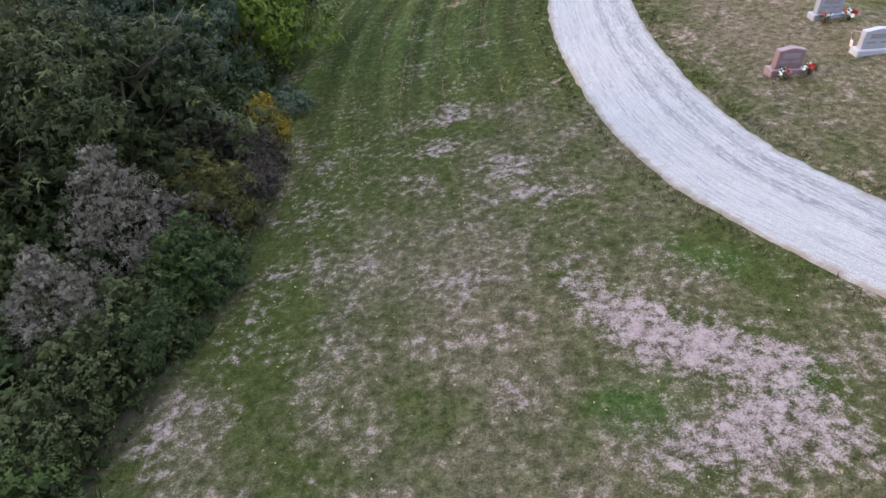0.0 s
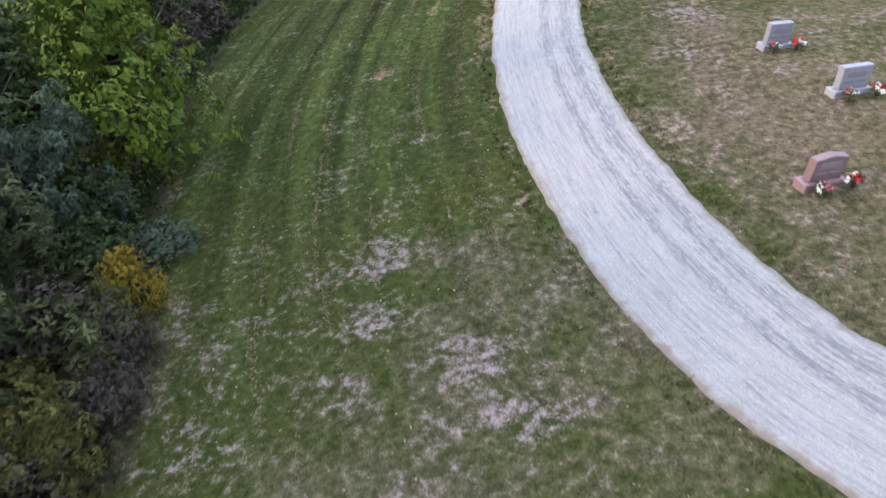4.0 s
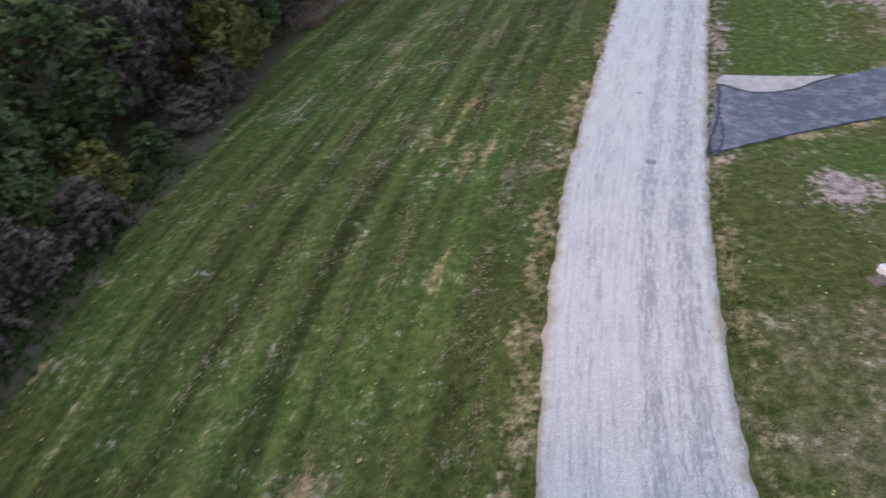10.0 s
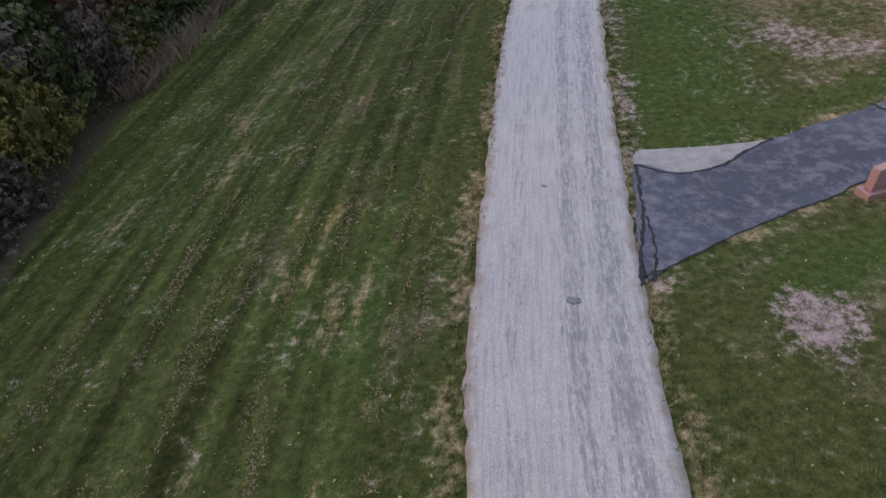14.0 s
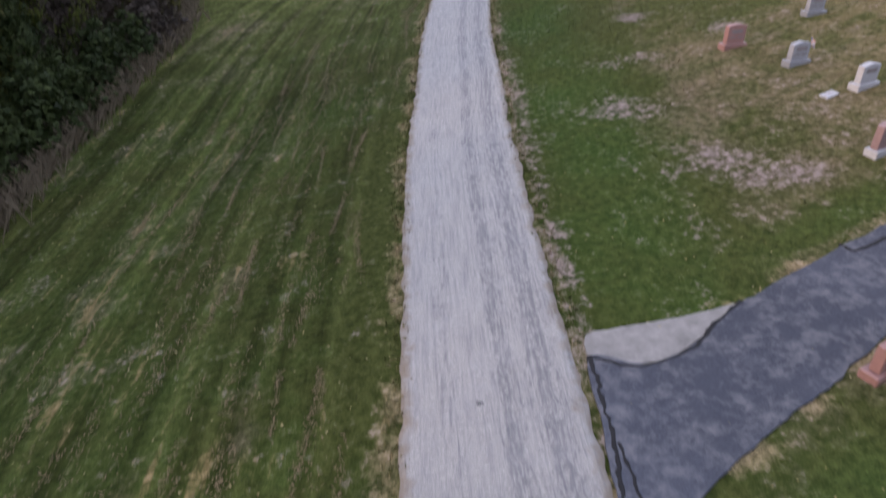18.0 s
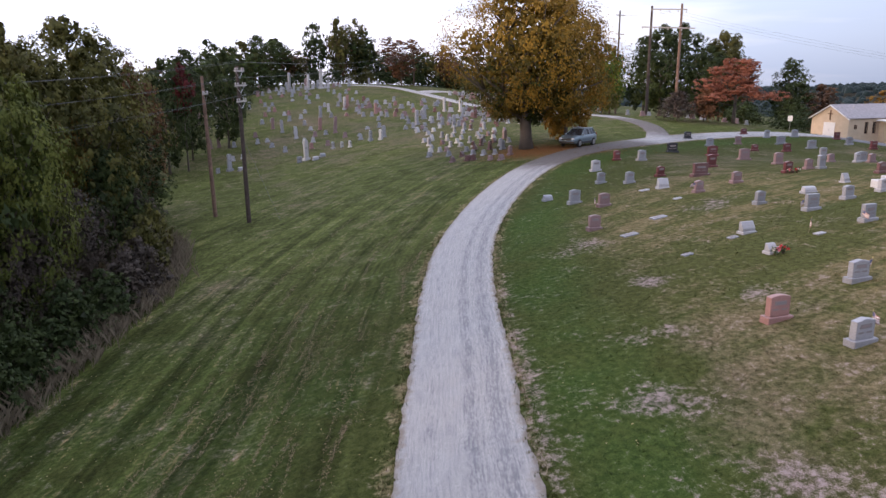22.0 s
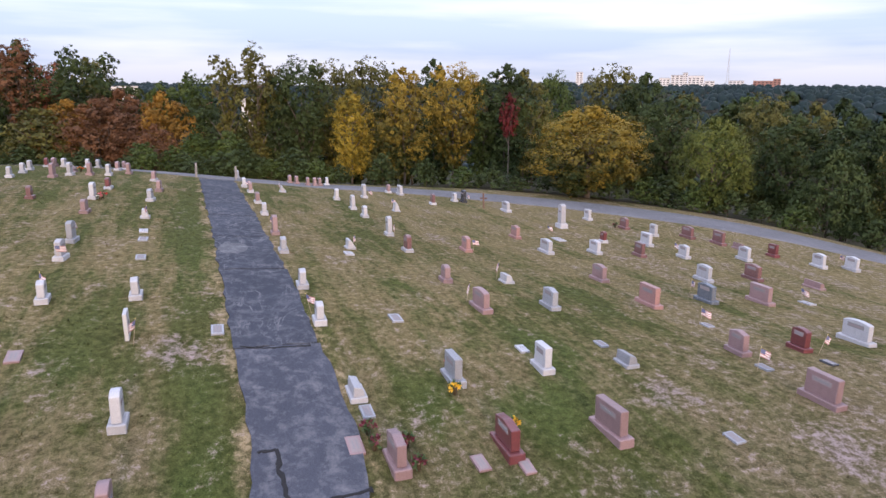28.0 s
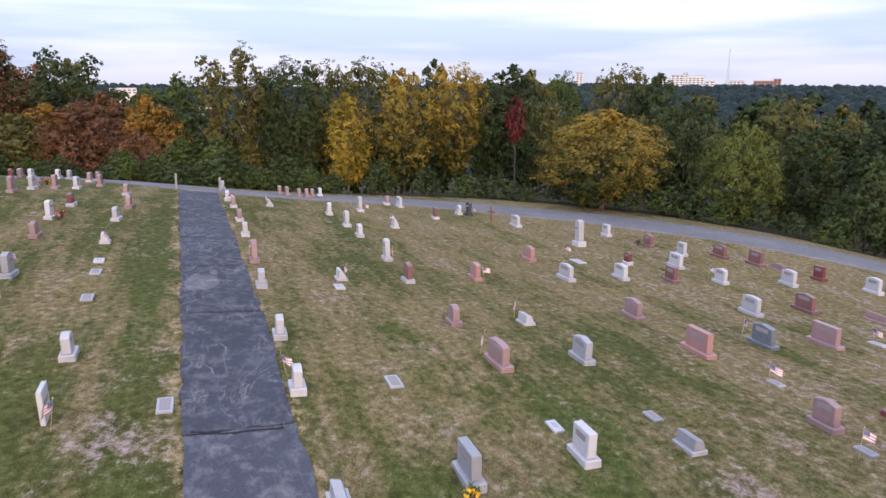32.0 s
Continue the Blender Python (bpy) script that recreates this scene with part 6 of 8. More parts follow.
grave(25.01, 35.29, "wide", GREY_GRANITE, 0.92, 0.68, "flowersB")
grave(25.40, 32.88, "wide", WHITE_GRANITE, 0.75, 0.68)
grave(26.53, 33.07, "marker", WHITE_GRANITE, 0.45, 0.06)
grave(26.77, 30.69, "marker", GREY_GRANITE, 0.45, 0.06)
grave(25.48, 30.54, "low", GREY_GRANITE, 0.65, 0.35)
grave(22.42, 32.35, "companion", PINK_GRANITE, 1.21, 0.72)
grave(22.23, 34.73, "wide", RED_GRANITE, 1.05, 0.68, "flowersY")
grave(21.57, 34.51, "marker", PINK_GRANITE, 0.45, 0.06)
grave(21.70, 29.86, "marker", GREY_GRANITE, 0.45, 0.06)
grave(22.81, 26.86, "companion", PINK_GRANITE, 1.09, 0.72)
grave(25.98, 26.95, "wide", PINK_GRANITE, 0.74, 0.68)
grave(26.16, 24.85, "wide", RED_GRANITE, 0.67, 0.68, "flagL")
grave(24.83, 26.93, "marker", GREY_GRANITE, 0.45, 0.06, "flagT")
grave(28.39, 26.40, "marker", GREY_GRANITE, 0.45, 0.06, "flagT")
grave(26.88, 22.30, "companion", WHITE_GRANITE, 1.12, 0.72)
grave(25.00, 24.82, "marker", BLACK_GRANITE, 0.45, 0.06)
grave(29.70, 33.42, "wide", PINK_GRANITE, 1.05, 0.68, "flagR")
grave(30.05, 31.03, "wide", GREY_GRANITE, 0.85, 0.68)
grave(33.14, 31.60, "low", WHITE_GRANITE, 0.60, 0.35, "flagR")
grave(32.78, 33.93, "upright", PINK_GRANITE, 0.62, 0.62)
grave(34.39, 27.42, "wide", PINK_GRANITE, 0.92, 0.68)
grave(30.77, 27.17, "companion", SALMON_GRANITE, 1.19, 0.73)
grave(31.62, 24.44, "companion", BLUE_GRANITE, 0.95, 0.72, "flagR")
grave(31.86, 22.04, "companion", PINK_GRANITE, 1.17, 0.72)
grave(35.46, 22.19, "companion", WHITE_GRANITE, 0.94, 0.72)
grave(36.09, 19.40, "companion", BROWN_GRANITE, 1.05, 0.72)
grave(34.89, 17.24, "low", PINK_GRANITE, 0.95, 0.35)
grave(32.01, 19.89, "marker", WHITE_GRANITE, 0.61, 0.06, "flagT")
grave(41.17, 34.94, "upright", WHITE_GRANITE, 0.62, 0.92, "flagL")
grave(37.61, 34.59, "upright", BROWN_GRANITE, 0.62, 0.73)
grave(37.43, 36.98, "slant", WHITE_GRANITE, 0.55, 0.40, "flagL")
grave(36.30, 37.10, "marker", WHITE_GRANITE, 0.60, 0.06)
grave(38.76, 31.82, "wide", SALMON_GRANITE, 0.78, 0.68, "flagL")
grave(43.19, 28.20, "wide", SALMON_GRANITE, 0.83, 0.68)
grave(39.75, 27.74, "wide", WHITE_GRANITE, 1.05, 0.68)
grave(46.80, 24.32, "shaft", WHITE_GRANITE, 0.63, 1.40)
grave(43.29, 25.79, "marker", WHITE_GRANITE, 0.85, 0.06, "flagR")
grave(40.35, 25.04, "wide", WHITE_GRANITE, 0.92, 0.68)
grave(40.11, 22.82, "wide", BROWN_GRANITE, 0.80, 0.68)
grave(42.67, 21.16, "wide", WHITE_GRANITE, 0.99, 0.68)
grave(40.04, 20.49, "wide", WHITE_GRANITE, 0.75, 0.68, "flagR")
grave(43.05, 23.41, "upright", RED_GRANITE, 0.45, 0.62)
grave(46.80, 20.45, "wide", BROWN_GRANITE, 0.75, 0.68, "urn")
grave(44.96, 19.54, "wide", WHITE_GRANITE, 0.65, 0.68)
grave(44.58, 17.65, "wide", BROWN_GRANITE, 1.00, 0.68)
grave(43.19, 16.59, "companion", BROWN_GRANITE, 1.00, 0.72)
grave(42.24, 15.97, "low", PINK_GRANITE, 0.73, 0.35)
grave(39.86, 17.26, "companion", WHITE_GRANITE, 0.88, 0.72)
grave(40.75, 14.98, "wide", RED_GRANITE, 0.65, 0.68)
grave(38.88, 13.75, "companion", WHITE_GRANITE, 0.85, 0.72)
grave(38.52, 12.18, "companion", WHITE_GRANITE, 0.85, 0.72, "flagR")
grave(48.64, 36.12, "upright", WHITE_GRANITE, 0.62, 0.83)
grave(46.06, 35.67, "upright", WHITE_GRANITE, 0.62, 0.64)
grave(54.42, 35.01, "upright", WHITE_GRANITE, 0.62, 0.92, "flagL")
grave(52.08, 36.89, "upright", WHITE_GRANITE, 0.62, 0.71)
grave(49.32, 33.58, "slant", WHITE_GRANITE, 0.55, 0.54, "flagR")
grave(53.45, 30.66, "upright", BROWN_GRANITE, 0.62, 0.72)
grave(55.57, 28.78, "upright", WHITE_GRANITE, 0.62, 0.62)
grave(55.36, 28.19, "upright", BLACK_GRANITE, 0.62, 0.88, "flagL")
grave(51.95, 26.16, "wide", WHITE_GRANITE, 0.98, 0.68)
grave(49.38, 21.65, "wide", WHITE_GRANITE, 0.65, 0.68)
grave(58.70, 32.95, "upright", PINK_GRANITE, 0.62, 0.62)
grave(57.78, 32.23, "wide", WHITE_GRANITE, 0.92, 0.68)
grave(61.14, 39.85, "upright", PINK_GRANITE, 0.62, 0.62)
grave(60.57, 39.35, "upright", PINK_GRANITE, 0.62, 0.63)
grave(59.93, 38.57, "upright", PINK_GRANITE, 0.62, 0.62)
grave(60.19, 38.08, "upright", PINK_GRANITE, 0.62, 0.62)
grave(60.61, 37.72, "upright", PINK_GRANITE, 0.62, 0.62)
grave(62.03, 37.18, "upright", WHITE_GRANITE, 0.62, 0.62)
grave(53.51, 40.13, "slant", WHITE_GRANITE, 0.55, 0.40, "flagR")
grave(139.18, 48.03, "upright", WHITE_GRANITE, 0.62, 0.92)
grave(33.50, 77.14, "wide", WHITE_GRANITE, 0.83, 0.81)
grave(31.08, 72.71, "wide", GREY_GRANITE, 0.65, 0.73)
grave(26.97, 68.97, "wide", GREY_GRANITE, 0.82, 0.82)
grave(26.43, 71.15, "low", GREY_GRANITE, 0.60, 0.35)
grave(27.56, 66.87, "wide", PINK_GRANITE, 0.78, 0.75, "flagL")
grave(24.57, 63.06, "wide", PINK_GRANITE, 0.73, 0.75)
grave(37.87, 81.08, "wide", RED_GRANITE, 0.65, 0.78)
grave(39.20, 79.72, "wide", GREY_GRANITE, 0.82, 0.85)
grave(32.18, 71.17, "wide", GREY_GRANITE, 0.71, 0.74)
grave(32.35, 68.15, "slantwide", WHITE_GRANITE, 0.76, 0.60)
grave(34.78, 71.61, "wide", RED_GRANITE, 0.65, 0.68)
grave(48.27, 87.67, "companion", BLACK_GRANITE, 1.35, 0.92)
grave(58.85, 98.55, "companion", BLACK_GRANITE, 1.06, 0.82)
grave(32.79, 65.61, "wide", PINK_GRANITE, 0.65, 0.68, "flagL")
grave(36.44, 69.86, "companion", BROWN_GRANITE, 1.35, 0.82)
grave(39.85, 72.81, "wide", RED_GRANITE, 0.84, 0.88)
grave(51.17, 85.72, "companion", RED_GRANITE, 1.27, 0.92)
grave(58.27, 94.29, "wide", GREY_GRANITE, 1.05, 0.88)
grave(35.98, 66.27, "wide", PINK_GRANITE, 0.75, 0.68)
grave(47.77, 78.23, "companion", PINK_GRANITE, 1.24, 0.92)
grave(62.57, 94.89, "wide", PINK_GRANITE, 0.88, 0.88)
grave(61.10, 90.92, "wide", RED_GRANITE, 0.89, 0.69)
grave(67.72, 99.66, "wide", RED_GRANITE, 0.97, 0.74)
grave(32.66, 61.06, "wide", GREY_GRANITE, 0.65, 0.68)
grave(40.73, 67.18, "wide", RED_GRANITE, 0.72, 0.73, "flowersR")
grave(44.63, 71.76, "wide", PINK_GRANITE, 0.85, 0.83)
grave(64.12, 89.70, "wide", RED_GRANITE, 1.05, 0.88)
grave(67.36, 93.69, "companion", GREY_GRANITE, 1.35, 0.92)
grave(69.00, 97.41, "wide", GREY_GRANITE, 0.78, 0.88)
grave(72.80, 97.04, "wide", GREY_GRANITE, 1.05, 0.88)
grave(68.25, 90.42, "companion", GREY_GRANITE, 1.35, 0.92)
grave(64.60, 85.71, "wide", GREY_GRANITE, 0.98, 0.88)
grave(43.83, 67.55, "wide", GREY_GRANITE, 0.65, 0.88)
grave(43.07, 67.82, "wide", PINK_GRANITE, 0.65, 0.68)
grave(39.82, 62.41, "slant", WHITE_GRANITE, 0.47, 0.52)
grave(36.23, 61.45, "low", WHITE_GRANITE, 0.89, 0.35)
grave(33.23, 58.51, "companion", GREY_GRANITE, 0.87, 0.77, "flagL")
grave(36.29, 59.22, "wide", GREY_GRANITE, 0.75, 0.68)
grave(62.31, 79.67, "companion", GREY_GRANITE, 1.35, 0.92)
grave(74.43, 91.18, "wide", GREY_GRANITE, 1.05, 0.88)
grave(74.06, 87.94, "wide", RED_GRANITE, 1.05, 0.88)
grave(33.24, 55.64, "companion", GREY_GRANITE, 0.85, 0.74, "flagL")
grave(39.07, 59.53, "wide", WHITE_GRANITE, 0.92, 0.68)
grave(44.28, 63.78, "wide", BROWN_GRANITE, 0.92, 0.68)
grave(76.96, 94.94, "wide", RED_GRANITE, 0.96, 0.88)
grave(114.90, 118.76, "wide", GREY_GRANITE, 1.05, 0.88)
grave(28.42, 57.34, "slantwide", WHITE_GRANITE, 0.75, 0.50)
grave(27.50, 57.13, "marker", GREY_GRANITE, 0.45, 0.06)
grave(26.91, 54.51, "slant", WHITE_GRANITE, 0.45, 0.40, "flowersR")
grave(27.71, 54.76, "marker", GREY_GRANITE, 0.45, 0.06)
grave(24.70, 56.50, "marker", GREY_GRANITE, 0.45, 0.06)
grave(25.03, 60.84, "marker", GREY_GRANITE, 0.76, 0.06)
grave(27.76, 62.40, "marker", GREY_GRANITE, 0.77, 0.06)
grave(31.26, 68.40, "marker", WHITE_GRANITE, 0.57, 0.06)
grave(30.97, 65.06, "marker", WHITE_GRANITE, 0.45, 0.06)
grave(30.20, 55.29, "marker", WHITE_GRANITE, 0.45, 0.06, "flagT")
grave(22.23, 49.52, "companion", SALMON_GRANITE, 0.92, 0.79)
grave(26.52, 50.48, "companion", GREY_GRANITE, 0.88, 0.73, "flagR")
grave(22.71, 47.17, "companion", GREY_GRANITE, 0.85, 0.72, "flagR")
grave(9.23, 17.59, "companion", PINK_GRANITE, 0.98, 0.73, "flowersR")
grave(11.66, 20.85, "companion", GREY_GRANITE, 1.02, 0.72, "flowersR")
grave(11.87, 18.35, "companion", WHITE_GRANITE, 1.12, 0.72, "flagL")
grave(10.90, 30.23, "companion", WHITE_GRANITE, 0.85, 0.72)
grave(15.2, 36.65, "companion", SALMON_GRANITE, 1.05, 0.74)
grave(15.35, 34.10, "companion", RED_GRANITE, 0.85, 0.72, "flowersR")
grave(18.75, 34.72, "companion", PINK_GRANITE, 1.25, 0.87)
grave(15.52, 31.49, "companion", GREY_GRANITE, 0.85, 0.72)
grave(18.75, 32.3, "companion", WHITE_GRANITE, 0.95, 0.72)
grave(17.24, 37.28, "marker", WHITE_GRANITE, 0.45, 0.06, "flagT")
grave(17.63, 34.68, "marker", WHITE_GRANITE, 0.56, 0.06, "flagT")
grave(11.22, 23.69, "companion", GREY_GRANITE, 0.85, 0.72, "flowersR")
grave(22.57, 37.84, "marker", PINK_GRANITE, 0.6, 0.06, "flowersD")
grave(33.56, 51.64, "wide", WHITE_GRANITE, 0.95, 0.77)
grave(29.64, 50.89, "wide", BROWN_GRANITE, 1.05, 0.68, "flagR")
grave(28.91, 48.31, "marker", WHITE_GRANITE, 0.85, 0.06)
grave(23.03, 44.88, "wide", WHITE_GRANITE, 0.92, 0.72)
grave(21.88, 44.95, "marker", WHITE_GRANITE, 0.50, 0.06)
grave(40.51, 52.68, "wide", RED_GRANITE, 1.03, 0.83)
grave(43.32, 53.18, "upright", WHITE_GRANITE, 0.75, 0.85)
grave(37.00, 52.30, "wide", BROWN_GRANITE, 0.89, 0.80)
grave(36.56, 56.02, "wide", WHITE_GRANITE, 0.74, 0.68)
grave(40.38, 56.69, "upright", BROWN_GRANITE, 0.68, 0.92)
grave(42.82, 57.00, "upright", GREY_GRANITE, 0.75, 0.62)
grave(43.52, 60.13, "wide", GREY_GRANITE, 1.05, 0.82)
grave(26.42, 45.44, "marker", PINK_GRANITE, 0.60, 0.06, "flagT")
grave(48.78, 46.40, "upright", PINK_GRANITE, 0.62, 0.62)
grave(51.70, 52.52, "upright", PINK_GRANITE, 0.62, 0.83)
grave(53.15, 52.06, "upright", WHITE_GRANITE, 0.62, 0.78)
grave(53.86, 51.20, "upright", PINK_GRANITE, 0.62, 0.78)
grave(54.29, 50.27, "upright", WHITE_GRANITE, 0.62, 0.71)
grave(56.28, 49.61, "upright", PINK_GRANITE, 0.62, 0.73)
grave(125.90, 98.65, "upright", WHITE_GRANITE, 0.75, 0.92)
grave(57.44, 61.54, "upright", GREY_GRANITE, 0.75, 0.81)
grave(133.59, 95.11, "wide", GREY_GRANITE, 1.05, 0.88)
grave(49.09, 61.49, "wide", RED_GRANITE, 1.05, 0.77)
grave(40.53, 59.94, "monument", WHITE_MARBLE, 1.50, 2.10)

# ---- flowers, slabs and small stones on single graves ----
random.seed(23)
flowers(12.05, 30.7, "R", 9)
flowers(11.25, 30.2, "O", 9)
flowers(18.15, 31.95, "Y", 9)
flowers(17.95, 31.75, "P", 3)
flowers(19.15, 31.95, "O", 7)
for _i, (_x, _y) in enumerate(((18.25, 34.15), (18.75, 34.25), (19.25, 34.4))):
    flowers(_x, _y, "Y", 6)
grave(17.45, 35.05, "marker", GREY_GRANITE, 0.6, 0.06)
grave(19.75, 35.15, "marker", PINK_GRANITE, 0.6, 0.06)
grave(21.8, 35.4, "marker", PINK_GRANITE, 0.5, 0.06)
grave(17.75, 32.45, "marker", GREY_GRANITE, 0.6, 0.06, "flagT")
grave(17.65, 31.95, "marker", WHITE_MARBLE, 0.66, 0.06)
flag(15.75, 34.0)
PALE_ROCK = plain("pale_field_stone", (0.42, 0.41, 0.42), 0.9, vary=0.2, scale=9, bumpy=0.5)
SOIL_BED = plain("dark_planting_soil", (0.075, 0.055, 0.042), 0.95, vary=0.4, scale=9, bumpy=0.6)


def rock(x, y, r, label):
    """A rough stone lying in the turf."""
    rng = np.random.RandomState(int(x * 10))
    bm = bmesh.new()
    bmesh.ops.create_icosphere(bm, subdivisions=2, radius=r)
    for v in bm.verts:
        v.co *= rng.uniform(0.8, 1.15)
        v.co.z *= 0.55
    ob = new("rock", mesh_of("rock", bm, PALE_ROCK, False))
    ob.matrix_world = pose(x, y, gz(x, y) + r * 0.2, 0, 0, rng.uniform(0, 360))
    return tagged(ob, label, "rock", "loose stones")


def bed(x, y, w, d, turn):
    """A narrow planted bed of dark soil before a stone."""
    bm = bmesh.new()
    box(bm, w, d, 0.08, (0, 0, -0.05), 0.02)
    ob = new("flower_bed", mesh_of("flower_bed", bm, SOIL_BED, False))
    tx, ty = turf_tilt(x, y)
    ob.matrix_world = pose(x, y, gz(x, y) + 0.01, tx, ty, turn)
    return tagged(ob, "narrow bed of dark bare soil before a gravestone", "flower bed", "flower beds")


rock(14.0, 31.5, 0.12, "small pale stone lying in bare soil")
rock(17.4, 33.0, 0.08, "small pale stone in the grass")
bed(18.75, 34.2, 1.7, 0.45, 8)
bed(10.6, 30.05, 0.9, 0.3, 8)
# a dark patch and a tyre-worn spot on the lane
LANE_STAIN = plain("oil_stained_gravel", (0.15, 0.146, 0.152), 0.95, vary=0.5, scale=14, bumpy=0.5)
_lane = bpy.data.objects["gravel_road"]
for _x, _y, _r in ((7.67, 34.75, 0.11), (8.35, 38.5, 0.05)):
    patch("worn_patch", [(_x + _r * math.cos(k * 1.05) * (1.5 if k % 2 else 1.0), _y + _r * math.sin(k * 1.05)) for k in range(6)], LANE_STAIN, 0.062, _lane, 0.02, "small dark worn spot")

# ---- chapel ----
CREAM = plain("cream_render", (0.58, 0.45, 0.33), 0.85, vary=0.08, scale=1.5)
WHITE_PAINT = plain("white_paint", (0.78, 0.76, 0.75), 0.5, vary=0.04)
SHINGLE = plain("grey_shingle", (0.30, 0.275, 0.285), 0.9, vary=0.18, scale=3, bumpy=0.5)
DARK_GLASS = plain("dark_window", (0.025, 0.028, 0.035), 0.12, vary=0.05)
DARK_WOOD = plain("stained_wood", (0.13, 0.065, 0.04), 0.7, vary=0.25)
RUBBER = plain("tyre_rubber", (0.02, 0.02, 0.021), 0.85)
STEEL = plain("dull_steel", (0.42, 0.42, 0.44), 0.35, 0.8, vary=0.05)


def chapel(x, y, w=5.7, length=9.6, eave=2.75, ridge=4.35):
    """A small gabled chapel whose door looks west, with a flat-roofed wing on its south side."""
    z = gz(x + 1, y + w / 2)
    ob = tagged(new("chapel"), "small cream chapel with a grey shingle roof and white doors", "chapel")
    ob.matrix_world = Matrix.Translation((x, y, z - 0.1))
    bm = bmesh.new()
    prism(bm, [(0, -0.6), (w, -0.6), (w, eave), (w / 2, ridge), (0, eave)], 0.25, 0)
    bmesh.ops.rotate(bm, verts=bm.verts[:], cent=(0, 0, 0), matrix=Matrix.Rotation(radians(90), 3, "Z"))
    bmesh.ops.translate(bm, verts=bm.verts[:], vec=(0.125, 0, 0))
    front = part("gable_wall", bm, CREAM, ob)
    bm = bmesh.new()
    prism(bm, [(0, -0.6), (w, -0.6), (w, eave), (w / 2, ridge), (0, eave)], 0.25, 0)
    bmesh.ops.rotate(bm, verts=bm.verts[:], cent=(0, 0, 0), matrix=Matrix.Rotation(radians(90), 3, "Z"))
    bmesh.ops.translate(bm, verts=bm.verts[:], vec=(length - 0.125, 0, 0))
    part("gable_wall", bm, CREAM, ob)
    # long walls, the south one pierced by its windows
    holes = [(1.0, 1.35, 0.4, 0.55), (2.9, 0.75, 0.45, 1.5), (4.3, 0.75, 0.45, 1.5)]
    bm = bmesh.new()
    u0 = 0.25
    for u, sill, ww, hh in holes:
        box(bm, u - u0, 0.25, eave + 0.6, ((u + u0) / 2, 0.125, -0.6), 0)
        box(bm, ww, 0.25, sill + 0.6, (u + ww / 2, 0.125, -0.6), 0)
        box(bm, ww, 0.25, eave - sill - hh, (u + ww / 2, 0.125, sill + hh), 0)
        u0 = u + ww
    box(bm, length - 0.25 - u0, 0.25, eave + 0.6, ((length - 0.25 + u0) / 2, 0.125, -0.6), 0)
    side = part("side_wall", bm, CREAM, ob)
    for u, sill, ww, hh in holes:
        bm = bmesh.new()
        for du, dz, a, b in ((ww / 2, 0, ww + 0.1, 0.07), (ww / 2, hh - 0.07, ww + 0.1, 0.07)):
            box(bm, a, 0.1, b, (u + du, 0.0, sill + dz), 0.005)
        for du in (0.0, ww):
            box(bm, 0.07, 0.1, hh - 0.14, (u + du, 0.0, sill + 0.07), 0.005)
        fr = part("window", bm, DARK_WOOD, ob, "narrow dark-framed window")
        bm = bmesh.new()
        box(bm, ww - 0.05, 0.03, hh - 0.1, (u + ww / 2, 0.12, sill + 0.05), 0)
        part("pane", bm, DARK_GLASS, fr)
    bm = bmesh.new()
    box(bm, length - 0.5, 0.25, eave + 0.6, (length / 2, w - 0.125, -0.6), 0)
    part("side_wall", bm, CREAM, ob)
    for sgn in (-1, 1):
        slope = math.hypot(w / 2 + 0.3, ridge - eave)
        ang = math.atan2(ridge - eave, w / 2)
        n = 12
        bm = bmesh.new()
        box(bm, length + 0.4, slope, 0.03, (0, 0, -0.04), 0)
        bmesh.ops.rotate(bm, verts=bm.verts[:], cent=(0, 0, 0), matrix=Matrix.Rotation(-sgn * ang, 3, "X"))
        bmesh.ops.translate(bm, verts=bm.verts[:], vec=(length / 2, w / 2 + sgn * (w / 4 + 0.09), (eave + ridge) / 2 + 0.02))
        roof = part("roof", bm, SHINGLE, ob, "pinkish grey shingle slope")
        for i in range(n):
            bm = bmesh.new()
            box(bm, length + 0.5, slope / n + 0.03, 0.035, (0, -slope / 2 + (i + 0.5) * slope / n, 0.02 * (n - i) / n + (0.012 if i % 2 else 0)), 0)
            bmesh.ops.rotate(bm, verts=bm.verts[:], cent=(0, 0, 0), matrix=Matrix.Rotation(-sgn * ang, 3, "X"))
            bmesh.ops.translate(bm, verts=bm.verts[:], vec=(length / 2, w / 2 + sgn * (w / 4 + 0.09), (eave + ridge) / 2 + 0.02))
            part("shingle_course", bm, SHINGLE, roof)
        bm = bmesh.new()
        e0, e1 = Vector((-0.28, w / 2 + sgn * (w / 2 + 0.3), eave - 0.17)), Vector((-0.28, w / 2, ridge + 0.02))
        tube(bm, [e0, e1], [0.07, 0.07], 4)
        part("bargeboard", bm, WHITE_PAINT, ob)
    for i in range(2):
        bm = bmesh.new()
        box(bm, 0.08, 0.86, 2.05, (-0.03, w / 2 - 0.43 + 0.87 * i, 0.1), 0.01)
        d = part("door", bm, WHITE_PAINT, ob, "white boarded door leaf")
        bm = bmesh.new()
        box(bm, 0.06, 0.04, 0.16, (-0.09, w / 2 - 0.06 + 0.13 * i, 1.1), 0.01)
        part("handle", bm, STEEL, d)
    bm = bmesh.new()
    box(bm, 0.1, 0.13, 1.3, (-0.05, w / 2, 2.45), 0.01)
    part("cross_upright", bm, DARK_WOOD, ob, "brown wooden cross")
    bm = bmesh.new()
    box(bm, 0.09, 0.75, 0.12, (-0.055, w / 2, 3.2), 0.01)
    part("cross_arm", bm, DARK_WOOD, ob)
